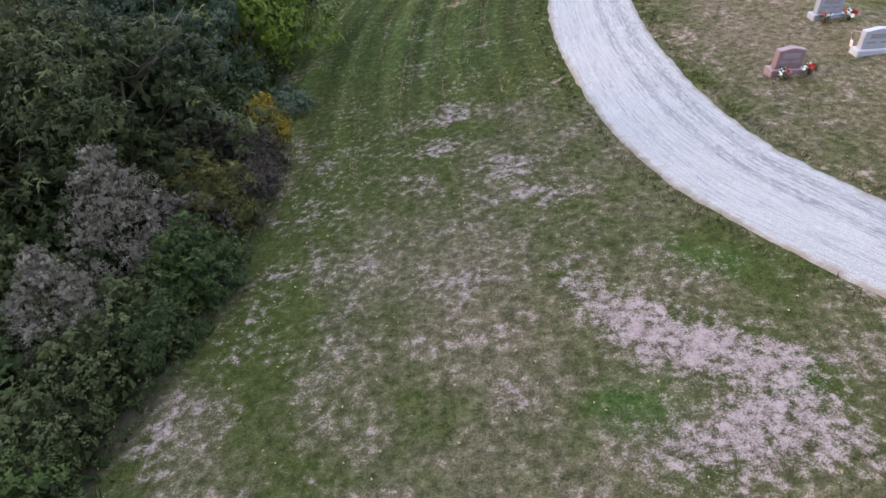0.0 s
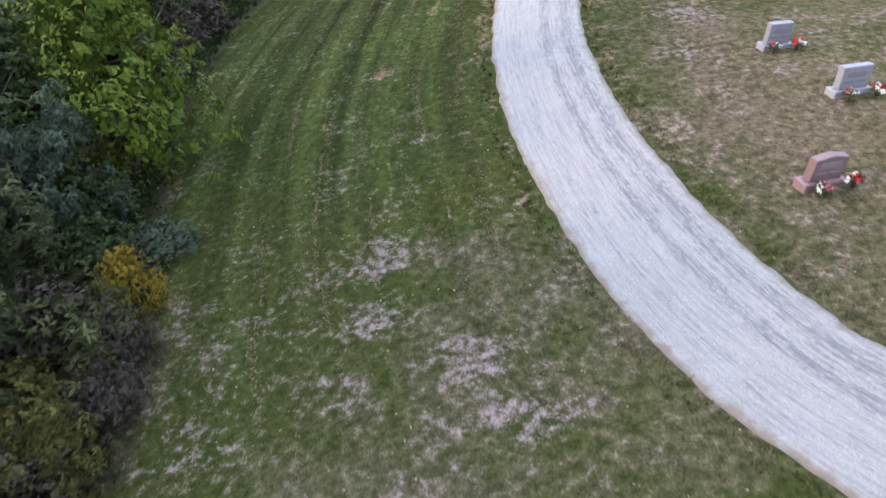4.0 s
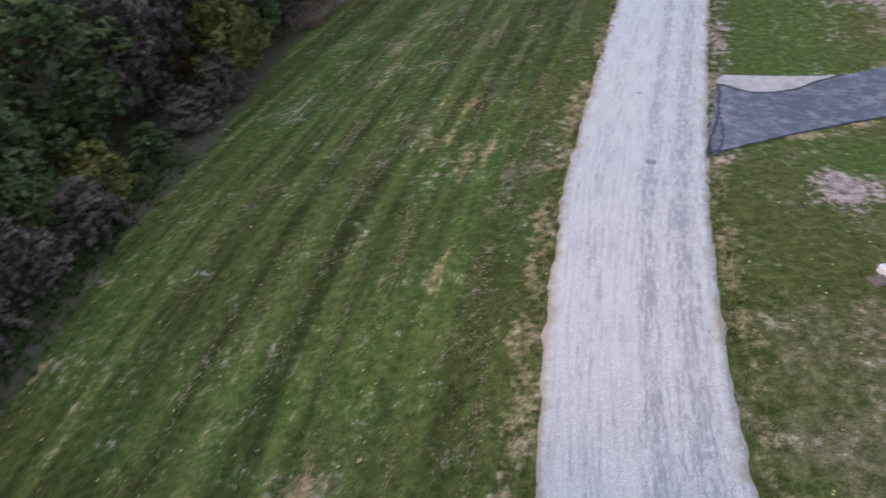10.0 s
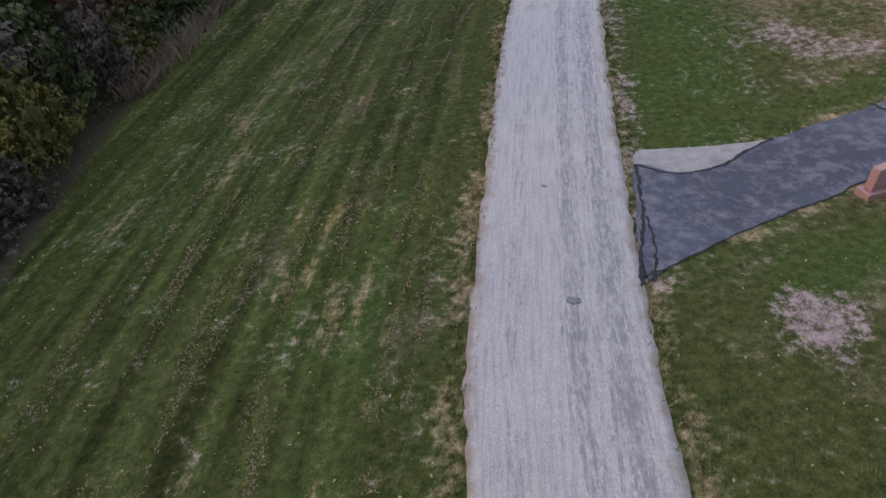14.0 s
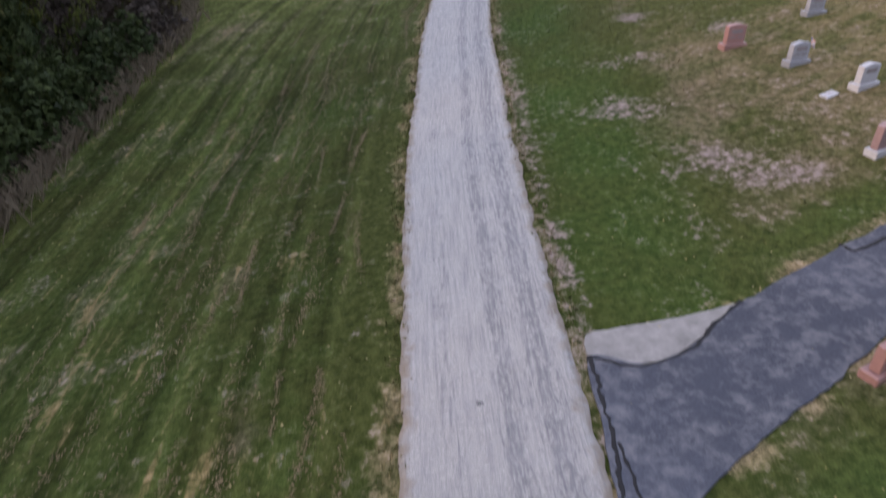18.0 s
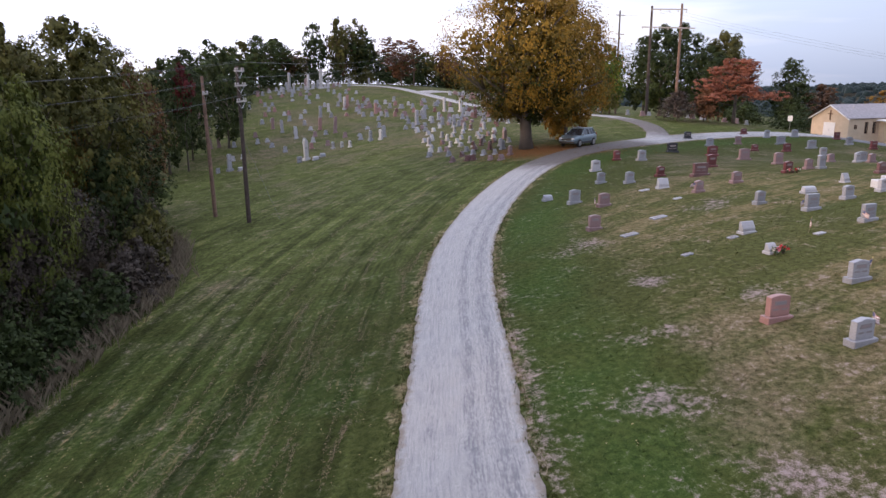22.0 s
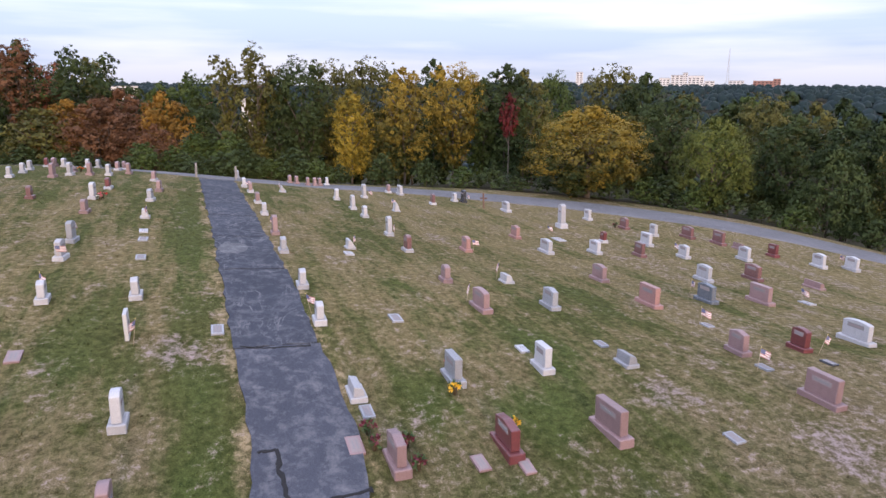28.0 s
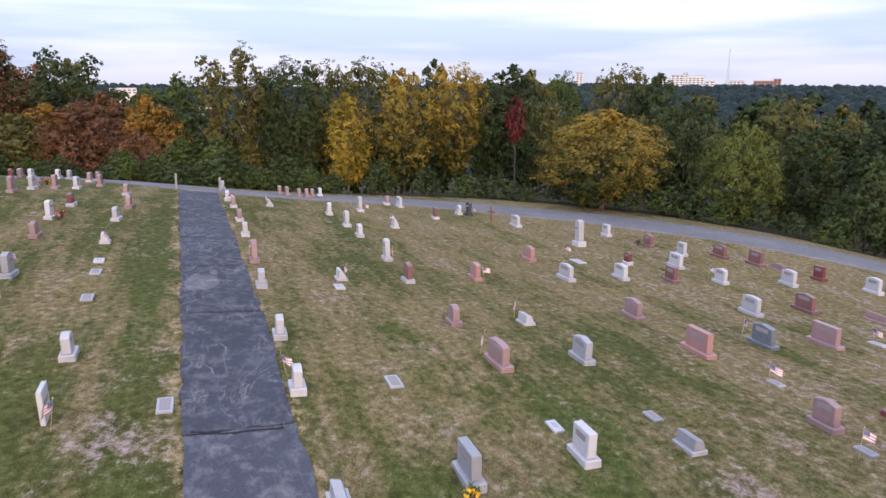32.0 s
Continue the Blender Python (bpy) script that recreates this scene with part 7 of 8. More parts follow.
    bm = bmesh.new()
    tube(bm, [(2.9, w / 2 - 0.9, ridge - 0.5), (2.9, w / 2 - 0.9, ridge + 0.05)], [0.05, 0.05], 8)
    part("vent_pipe", bm, STEEL, ob)
    bm = bmesh.new()
    box(bm, 9.0, 3.4, 2.9, (9.9, -1.7, -0.6), 0.02)
    part("wing", bm, CREAM, ob, "low cream flat-roofed wing")
    bm = bmesh.new()
    box(bm, 9.8, 4.1, 0.22, (9.7, -1.75, 2.3), 0.02)
    part("flat_roof", bm, WHITE_PAINT, ob)
    bm = bmesh.new()
    box(bm, 1.0, 0.06, 1.9, (7.4, -3.42, 0.1), 0.01)
    part("wing_door", bm, DARK_WOOD, ob)
    return ob


chapel(86.3, 101.4)
_bm = bmesh.new()
box(_bm, 0.6, 0.04, 0.75, (0, 0, 1.3), 0.01)
_sign = tagged(new("notice_board"), "small white notice board on a thin post by the chapel", "sign")
_sign.matrix_world = pose(83.6, 108.2, gz(83.6, 108.2), 0, 0, -60)
part("board", _bm, WHITE_PAINT, _sign)
_bm = bmesh.new()
tube(_bm, [(0, 0.04, -0.2), (0, 0.04, 1.9)], [0.03, 0.03], 6)
part("post", _bm, STEEL, _sign)


# ---- power poles and wires ----
def insulator(bm, x, y, z, r=0.05):
    tube(bm, [(x, y, z), (x, y, z + 0.07), (x, y, z + 0.1), (x, y, z + 0.17)], [0.02, r, r, 0.02], 8)


def pole(x, y, h, arms, mat, turn=0, lean=(0, 0), name="utility_pole", label="tall dark timber utility pole with crossarms and insulators"):
    ob = tagged(new(name), label, "utility pole", "utility poles")
    ob.matrix_world = pose(x, y, gz(x, y), lean[0], lean[1], turn)
    bm = bmesh.new()
    tube(bm, [(0, 0, -0.5), (0, 0, h * 0.5), (0, 0, h)], [0.17, 0.145, 0.115], 10)
    part("shaft", bm, mat, ob)
    for z, wid in arms:
        bm = bmesh.new()
        box(bm, wid, 0.1, 0.12, (0, -0.16, z), 0.01)
        a = part("crossarm", bm, ARM_WOOD, ob, "bleached timber crossarm")
        bm = bmesh.new()
        for s in (-1, 1):
            tube(bm, [(s * wid * 0.36, -0.16, z), (s * 0.06, -0.13, z - 0.45)], [0.018, 0.018], 5)
        part("brace", bm, STEEL, a)
        for k in (-0.46, -0.24, 0.24, 0.46):
            bm = bmesh.new()
            insulator(bm, k * wid, -0.16, z + 0.12)
            part("insulator", bm, PORCELAIN, a)
    return ob


pole(8.1, 92.6, 11.0, [(9.6, 0.9)], POLE_PALE, 65, (0, -2.2), label="weathered grey-brown utility pole beside the wood")
pole(10.3, 87.4, 11.3, [(10.9, 1.7), (9.9, 2.0), (8.8, 1.8)], POLE_WOOD, 65, (0, -1.2))
pole(53.2, 180, 7.5, [(7.0, 2.0)], POLE_WOOD, 20, label="utility pole on the crest of the hill")
pole(71.4, 131.5, 15.8, [(15.0, 2.4), (12.2, 2.2)], POLE_WOOD, 20, label="tall utility pole behind the maple")


def h_frame():
    """Two poles joined by two crossarms."""
    a, b = Vector((73.4, 126.2, 0)), Vector((77.0, 123.9, 0))
    a.z, b.z = gz(a.x, a.y), gz(b.x, b.y)
    ob = tagged(new("utility_pole"), "two-legged timber power line frame with pale crossarms", "utility pole", "utility poles")
    ob.matrix_world = Matrix.Translation(a)
    d = b - a
    hs = (16.1, 16.6)
    for p, h, m in ((Vector((0, 0, 0)), hs[0], POLE_WOOD), (d, hs[1], POLE_PALE)):
        bm = bmesh.new()
        tube(bm, [p - Vector((0, 0, 0.5)), p + Vector((0, 0, h * 0.5)), p + Vector((0, 0, h))], [0.24, 0.21, 0.16], 10)
        part("shaft", bm, m, ob)
    for f0, f1, zz in ((-0.05, 1.15, 15.6), (-0.35, 1.45, 13.0)):
        bm = bmesh.new()
        tube(bm, [d * f0 + Vector((0, -0.2, zz)), d * f1 + Vector((0, -0.2, zz + (0.2)))], [0.11, 0.11], 4)
        arm = part("crossarm", bm, ARM_WOOD, ob)
        for k in (0.02, 0.25, 0.5, 0.75, 0.98):
            q = d * (f0 + (f1 - f0) * k) + Vector((0, -0.2, zz - 0.28))
            bm = bmesh.new()
            tube(bm, [q + Vector((0, 0, 0.28)), q + Vector((0, 0, 0.1)), q], [0.03, 0.07, 0.05], 8)
            part("insulator", bm, PORCELAIN, arm)
    return ob


h_frame()


def wire(a, b, sag, name="power_line_wire"):
    pts = []
    for i in range(19):
        t = i / 18
        p = Vector(a).lerp(Vector(b), t)
        p.z -= sag * 4 * t * (1 - t)
        pts.append(p)
    bm = bmesh.new()
    tube(bm, pts, [0.010] * 19, 4)
    return tagged(new(name, mesh_of(name, bm, WIRE)), "thin dark overhead wire strung between poles", "wire", "overhead wires")


_b = Vector((10.3, 87.4, gz(10.3, 87.4)))
for _z, _o, _e in ((11.6, 0.7, 10.4), (11.6, -0.7, 10.2), (10.5, 0.8, 8.6), (10.5, -0.8, 8.2), (9.3, 0.7, 6.6), (9.2, -0.7, 6.0)):
    wire(_b + Vector((_o * 0.4, _o * 0.9, _z)), (-26 + _o, 66 + _o * 2, gz(-26, 66) + _e + 1.0), 1.2)
    wire(_b + Vector((_o * 0.4, _o * 0.9, _z)), (53.2 + _o, 180, gz(53.2, 180) + 7.1 - 0.2 * (11.6 - _z)), 1.0)
for _k in (0.1, 0.5, 0.9):
    _p = Vector((73.4 + 3.6 * _k, 126.2 - 2.3 * _k, gz(74, 125) + 15.3))
    wire(_p, (71.4 + 1.6 * (_k - 0.5), 131.5 + 40 * 0, gz(71.4, 131.5) + 15.0), 0.2)
    wire(_p, (150 + 4 * _k, 80 - 3 * _k, 4.0), 2.0)
wire((10.3, 87.4, gz(10.3, 87.4) + 6.2), (12.4, 85.6, gz(12.4, 85.6)), 0.0, "guy_wire")


# ---- parked car ----
CAR_PAINT, _n, _l, _bs = material("blue_grey_car_paint")
_co = _n.new("ShaderNodeTexCoord").outputs["Object"]
_l.new(mixc(_n, _l, ramp(_n, _l, nz(_n, _l, 3, 4, 0.6, _co), 0.3, 0.7), (0.13, 0.18, 0.215), (0.165, 0.215, 0.25)), _bs.inputs["Base Color"])
_bs.inputs["Metallic"].default_value, _bs.inputs["Roughness"].default_value = 0.55, 0.3
LAMP_GLASS = plain("lamp_glass", (0.6, 0.6, 0.62), 0.15, vary=0.02)
TAIL_RED = plain("tail_lamp", (0.35, 0.02, 0.02), 0.2)
CAR_TRIM = plain("black_car_trim", (0.025, 0.025, 0.027), 0.6)


def car(x, y, heading):
    """A compact off-road estate car, nose along its own -x."""
    ob = tagged(new("car"), "blue-grey compact off-roader parked on the lane under the maple", "car")
    ob.matrix_world = pose(x, y, gz(x, y) + 0.05, 0, 0, heading)
    L, W = 4.5, 1.8
    # lower body, lofted from cross sections along the length
    secs = [(-2.25, 0.42, 0.72, 0.70), (-2.1, 0.3, 0.86, 0.84), (-1.4, 0.26, 0.98, 0.9), (-0.7, 0.24, 1.03, 0.9), (0.6, 0.24, 1.06, 0.9), (1.7, 0.26, 1.06, 0.89), (2.1, 0.34, 1.04, 0.85), (2.25, 0.45, 0.95, 0.76)]
    bm = bmesh.new()
    rings = []
    for px, lo, hi, hw in secs:
        prof = [(-hw * 0.92, lo), (hw * 0.92, lo), (hw, lo + 0.15), (hw, hi - 0.16), (hw * 0.93, hi), (-hw * 0.93, hi), (-hw, hi - 0.16), (-hw, lo + 0.15)]
        rings.append([bm.verts.new((px, a, b)) for a, b in prof])
    for r, s in zip(rings, rings[1:]):
        for k in range(8):
            bm.faces.new((r[k], r[(k + 1) % 8], s[(k + 1) % 8], s[k]))
    bm.faces.new(rings[0][::-1])
    bm.faces.new(rings[-1])
    bmesh.ops.recalc_face_normals(bm, faces=bm.faces[:])
    body = part("body", bm, CAR_PAINT, ob, smooth=True)
    # cabin glass and roof
    pts = [Vector(p) for p in ((-0.95, -0.82, 1.0), (1.98, -0.8, 1.02), (1.98, 0.8, 1.02), (-0.95, 0.82, 1.0), (-0.12, -0.64, 1.56), (1.62, -0.63, 1.56), (1.62, 0.63, 1.56), (-0.12, 0.64, 1.56))]
    for nm, q in (("side_window", (0, 1, 5, 4)), ("rear_window", (1, 2, 6, 5)), ("side_window", (2, 3, 7, 6)), ("windscreen", (3, 0, 4, 7))):
        bm = bmesh.new()
        f = bm.faces.new([bm.verts.new(pts[i]) for i in q])
        bm.normal_update()
        bmesh.ops.solidify(bm, geom=[f], thickness=0.02)
        part(nm, bm, DARK_GLASS, ob, "dark tinted glass")
    bm = bmesh.new()
    box(bm, 1.9, 1.32, 0.08, (0.76, 0, 1.55), 0.03)
    part("roof", bm, CAR_PAINT, ob)
    for s in (-1, 1):
        for x0, x1 in ((-0.93, -0.1), (0.55, 0.5), (1.35, 1.2), (1.96, 1.62)):
            bm = bmesh.new()
            tube(bm, [(x0, s * 0.825, 1.0), (x1, s * 0.645, 1.56)], [0.045, 0.04], 5)
            part("pillar", bm, CAR_PAINT if x0 != 0.55 else CAR_TRIM, ob)
        bm = bmesh.new()
        tube(bm, [(0.0, s * 0.6, 1.67), (1.55, s * 0.6, 1.67)], [0.025, 0.025], 6)
        part("roof_rail", bm, STEEL, ob)
        bm = bmesh.new()
        box(bm, 0.2, 0.16, 0.14, (-0.72, s * 0.95, 1.02), 0.03)
        part("mirror", bm, CAR_PAINT, ob)
        bm = bmesh.new()
        box(bm, 0.42, 0.3, 0.16, (-2.04, s * 0.62, 0.68), 0.05)
        part("headlamp", bm, LAMP_GLASS, ob)
        bm = bmesh.new()
        box(bm, 0.12, 0.2, 0.4, (2.17, s * 0.7, 0.72), 0.03)
        part("tail_lamp", bm, TAIL_RED, ob)
        bm = bmesh.new()
        box(bm, 2.6, 0.05, 0.2, (0, s * 0.905, 0.26), 0.02)
        part("sill", bm, CAR_TRIM, ob)
        for k in (-1.38, 1.38):
            bm = bmesh.new()
            bmesh.ops.create_cone(bm, cap_ends=True, segments=20, radius1=0.36, radius2=0.36, depth=0.24)
            bmesh.ops.bevel(bm, geom=[e for e in bm.edges if len(e.link_faces) == 2 and abs(e.verts[0].co.z - e.verts[1].co.z) < 0.01], offset=0.04, segments=2, affect="EDGES")
            bmesh.ops.rotate(bm, verts=bm.verts[:], cent=(0, 0, 0), matrix=Matrix.Rotation(radians(90), 3, "X"))
            bmesh.ops.translate(bm, verts=bm.verts[:], vec=(k, s * 0.83, 0.33))
            wh = part("wheel", bm, RUBBER, ob)
            bm = bmesh.new()
            bmesh.ops.create_cone(bm, cap_ends=True, segments=16, radius1=0.23, radius2=0.2, depth=0.06)
            bmesh.ops.rotate(bm, verts=bm.verts[:], cent=(0, 0, 0), matrix=Matrix.Rotation(radians(90 * s), 3, "X"))
            bmesh.ops.translate(bm, verts=bm.verts[:], vec=(k, s * 0.945, 0.33))
            part("rim", bm, STEEL, wh)
    bm = bmesh.new()
    box(bm, 0.08, 1.0, 0.16, (-2.25, 0, 0.6), 0.02)
    part("grille", bm, CAR_TRIM, ob)
    bm = bmesh.new()
    box(bm, 0.2, 1.6, 0.18, (-2.2, 0, 0.34), 0.05)
    part("bumper", bm, CAR_TRIM, ob)
    return ob


car(41.3, 92.6, 31)

# trees and shrubs round the chapel, the power line and the upper graves
random.seed(8)
tree(75.2, 109.6, 8.4, 12.5, "tiers_a", LEAF_RED, 15, "beside the chapel")
for _x, _y, _h, _w, _k, _m in ((92.3, 142, 17, 12, "grove_a", LEAF_DARK), (99.9, 139, 16.5, 9, "tall_a", LEAF_OLIVE), (85, 143, 14, 10, "round_b", LEAF_DARK), (106.8, 131, 12.5, 9, "tall_b", LEAF_DARK),
                               (114, 131, 8.5, 10, "round_a", LEAF_RUST), (122, 124, 8.5, 10, "round_b", LEAF_AMBER), (79, 146, 12, 9, "round_b", LEAF_GREEN), (68, 128, 9, 7, "round_a", LEAF_LIME),
                               (84, 137, 15.5, 12, "grove_a", LEAF_DARK), (96, 136, 15.5, 12, "grove_a", LEAF_OLIVE), (89, 131, 12.5, 10, "grove_a", LEAF_DARK), (100, 124, 6, 8, "bush_a", LEAF_DARK), (92, 126, 5, 8, "bush_b", LEAF_DARK), (84, 117, 3.5, 7, "lowbush", LEAF_DARK), (90, 114, 3, 6, "lowbush", LEAF_DARK), (64, 124, 6, 6, "bush_a", LEAF_OLIVE)):
    tree(_x, _y, _h, _w, _k, _m, where="behind the chapel")
tree(66.8, 110.5, 4.0, 5.5, "bush_a", LEAF_MAUVE, 10, "at the foot of the power poles")
tree(70.2, 109.5, 4.4, 5.0, "bush_b", LEAF_RUST, 60, "at the foot of the power poles")
tree(48, 172, 9.5, 11, "vase_a", LEAF_RUST, 60, "among the upper graves")
for _x, _y, _h, _w in ((-4.0, 79, 13.0, 8), (-3, 70, 16.5, 11), (3.4, 85.5, 13.5, 8), (-6, 62, 15.5, 10), (-11, 54, 14, 10), (-9, 70, 15, 10), (-14, 62, 14, 10)):
    tree(_x - 3.0, _y, _h, _w, random.choice(["round_a", "round_b", "tall_a"]), random.choice([LEAF_OLIVE, LEAF_DARK, LEAF_OLIVE]))
# a dark wooden cross among the stones near the asphalt road
_bm = bmesh.new()
box(_bm, 0.09, 0.07, 1.2, (0, 0, -0.2), 0.01)
_cross = tagged(new("wooden_cross"), "small dark wooden cross standing in the grass", "cross")
_cross.matrix_world = pose(52.8, 27.4, gz(52.8, 27.4), 0, 4, 40)
part("upright", _bm, DARK_WOOD, _cross)
_bm = bmesh.new()
box(_bm, 0.55, 0.06, 0.09, (0, -0.02, 0.62), 0.01)
part("arm", _bm, DARK_WOOD, _cross)
# two short posts where the path meets the crest
for _x, _y in ((58.4, 45.9), (58.9, 43.4)):
    _bm = bmesh.new()
    box(_bm, 0.14, 0.14, 1.15, (0, 0, -0.2), 0.02)
    _post = new("stone_post", mesh_of("stone_post", _bm, CONCRETE, False))
    _post.matrix_world = pose(_x, _y, gz(_x, _y), 2, 3, 10)
    tagged(_post, "weathered pale post at the end of the path", "post")

# the upper graves: rows that follow the slope
random.seed(31)


STONE_STUFF = {}


def far_rows(x0, y0, x1, y1, rows, per, gap, kinds, mats, skip=0.3, joined=True):
    for r in range(rows):
        for k in range(per):
            if random.random() < skip:
                continue
            t = (k + random.uniform(0.1, 0.9)) / per
            gx, gy = x0 + (x1 - x0) * t, y0 + (y1 - y0) * t + gap * r + random.uniform(-0.6, 0.6)
            if min(abs(float(line_dist(np.array(gx), np.array(gy), ln))) for ln in (FORK, LANE, CREST)) < 2.6:
                continue
            kind, mat = random.choice(kinds), random.choice(mats)
            hh = {"upright": random.uniform(0.55, 0.85), "wide": 0.7, "shaft": random.uniform(1.1, 1.8), "slant": 0.5, "marker": 0.06, "tablet": 0.7, "low": 0.4}[kind]
            ww = {"shaft": 0.5, "wide": 0.85, "marker": 0.6}.get(kind, 0.55)
            if not joined:
                grave(gx, gy, kind, mat, ww, hh, turn=random.uniform(-8, 8), plain_back=True)
                continue
            bm = STONE_STUFF.setdefault(mat, bmesh.new())
            one = bmesh.new()
            box(one, ww * 1.1, 0.34, 0.3, (0, 0, -0.12), 0.015)
            prism(one, arch(ww * 0.8, hh - 0.18, 0.08, "oval", 7), 0.2 if kind != "shaft" else 0.32, 0.012, (0, 0, 0.18))
            one.transform(pose(gx, gy, gz(gx, gy), random.uniform(-4, 4), random.uniform(-4, 4), random.uniform(-10, 10)))
            me = bpy.data.meshes.new("stone")
            one.to_mesh(me)
            one.free()
            bm.from_mesh(me)
            bpy.data.meshes.remove(me)


PALE = [WHITE_GRANITE, GREY_GRANITE, GREY_GRANITE, GREY_GRANITE, PINK_GRANITE]
# close rows of low pale stones beside the maple
for _r in range(13):
    _t = _r / 12
    _a, _d = Vector((27.6 + 9.6 * _t, 95.0 + 35.0 * _t)), Vector((4.6 + 6.4 * _t, -6.6 - 2.0 * _t))
    for _k in range(7):
        if random.random() < 0.14:
            continue
        _p = _a + _d * ((_k + random.uniform(-0.25, 0.25) + 0.37 * (_r * 5 % 3 - 1)) / 6.5) + Vector((random.uniform(-0.3, 0.3), random.uniform(-0.7, 0.7)))
        if abs(float(line_dist(np.array(_p.x), np.array(_p.y), LANE))) < 2.6 or (_p - Vector((36.2, 93.4))).length < 1.6:
            continue
        _kind = random.choice(["slant", "slant", "upright", "low", "slantwide", "upright"])
        grave(_p.x, _p.y, _kind, random.choice([WHITE_GRANITE, WHITE_MARBLE, GREY_GRANITE, WHITE_GRANITE, GREY_GRANITE, PINK_GRANITE, BROWN_GRANITE]), random.uniform(0.55, 0.8),
              {"upright": random.uniform(0.6, 0.95), "low": 0.42}.get(_kind, 0.5), turn=40 + random.uniform(-6, 6), plain_back=True)
# old obelisks and pairs standing apart on the slope
for _x, _y, _kind, _w, _h in ((18.9, 113.3, "shaft", 0.8, 2.3), (19.8, 112.4, "low", 0.8, 0.4), (18.0, 112.6, "tablet", 0.6, 0.7), (20.8, 113.6, "low", 0.7, 0.4), (27.6, 118.2, "shaft", 0.5, 1.3), (28.7, 117.6, "shaft", 0.5, 1.3),
                              (10.7, 115.1, "shaft", 0.7, 1.9), (11.8, 114.4, "low", 0.7, 0.4), (9.4, 114.8, "tablet", 0.5, 0.6), (22.8, 117.6, "upright", 0.5, 0.8), (23.8, 117.2, "tablet", 0.5, 0.7), (24.6, 116.4, "upright", 0.5, 0.8),
                              (36.0, 125.6, "shaft", 0.8, 2.0), (44.0, 136.5, "shaft", 0.6, 2.2), (46.2, 135.4, "shaft", 0.6, 2.2), (30.0, 143.4, "shaft", 0.6, 2.0), (24.8, 165.6, "shaft", 0.9, 3.4), (31.0, 168.0, "shaft", 0.9, 3.6), (28.4, 166.6, "shaft", 0.7, 2.8)):
    grave(_x, _y, _kind, random.choice([GREY_GRANITE, WHITE_GRANITE, WHITE_MARBLE]), _w, _h, turn=random.uniform(20, 50), plain_back=True)
far_rows(50, 64, 74, 66, 4, 6, 4.2, ["wide", "upright", "slant"], PALE + [PINK_GRANITE, RED_GRANITE], 0.4, False)
far_rows(38, 120, 54, 112, 5, 8, 3.4, ["upright", "wide", "upright", "shaft"], PALE + [BROWN_GRANITE], 0.3)
far_rows(8, 121, 36, 119, 12, 15, 3.9, ["upright", "upright", "tablet", "tablet", "slant", "low", "shaft"], PALE + [SALMON_GRANITE], 0.4)
far_rows(30, 134, 50, 126, 6, 12, 3.6, ["upright", "upright", "wide", "tablet"], PALE + [SALMON_GRANITE, BROWN_GRANITE], 0.35)
far_rows(10, 163, 44, 172, 2, 26, 2.6, ["upright", "shaft", "upright", "tablet"], PALE, 0.15)
far_rows(52, 148, 76, 142, 5, 15, 3.0, ["upright", "wide", "upright", "shaft"], PALE + [SALMON_GRANITE, SALMON_GRANITE], 0.2)
far_rows(66, 116, 84, 114, 3, 7, 3.0, ["wide", "upright"], PALE, 0.3)
_all = bmesh.new()
_mats = list(STONE_STUFF)
for _i, _m in enumerate(_mats):
    _me = bpy.data.meshes.new("stone")
    for _f in STONE_STUFF[_m].faces:
        _f.material_index = _i
    STONE_STUFF[_m].to_mesh(_me)
    STONE_STUFF[_m].free()
    _all.from_mesh(_me)
    bpy.data.meshes.remove(_me)
_me = mesh_of("upper_gravestones", _all, _mats[0], False)
for _m in _mats[1:]:
    _me.materials.append(_m)
tagged(new("upper_gravestones", _me), "scattered weathered gravestones on the upper slope", "gravestones", kind="stuff")

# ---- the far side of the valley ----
# the blue of haze over the valley is mixed into the leaf colour
CANOPY = leaves("haze_blue_forest_canopy", (0.009, 0.019, 0.019), (0.021, 0.034, 0.033))


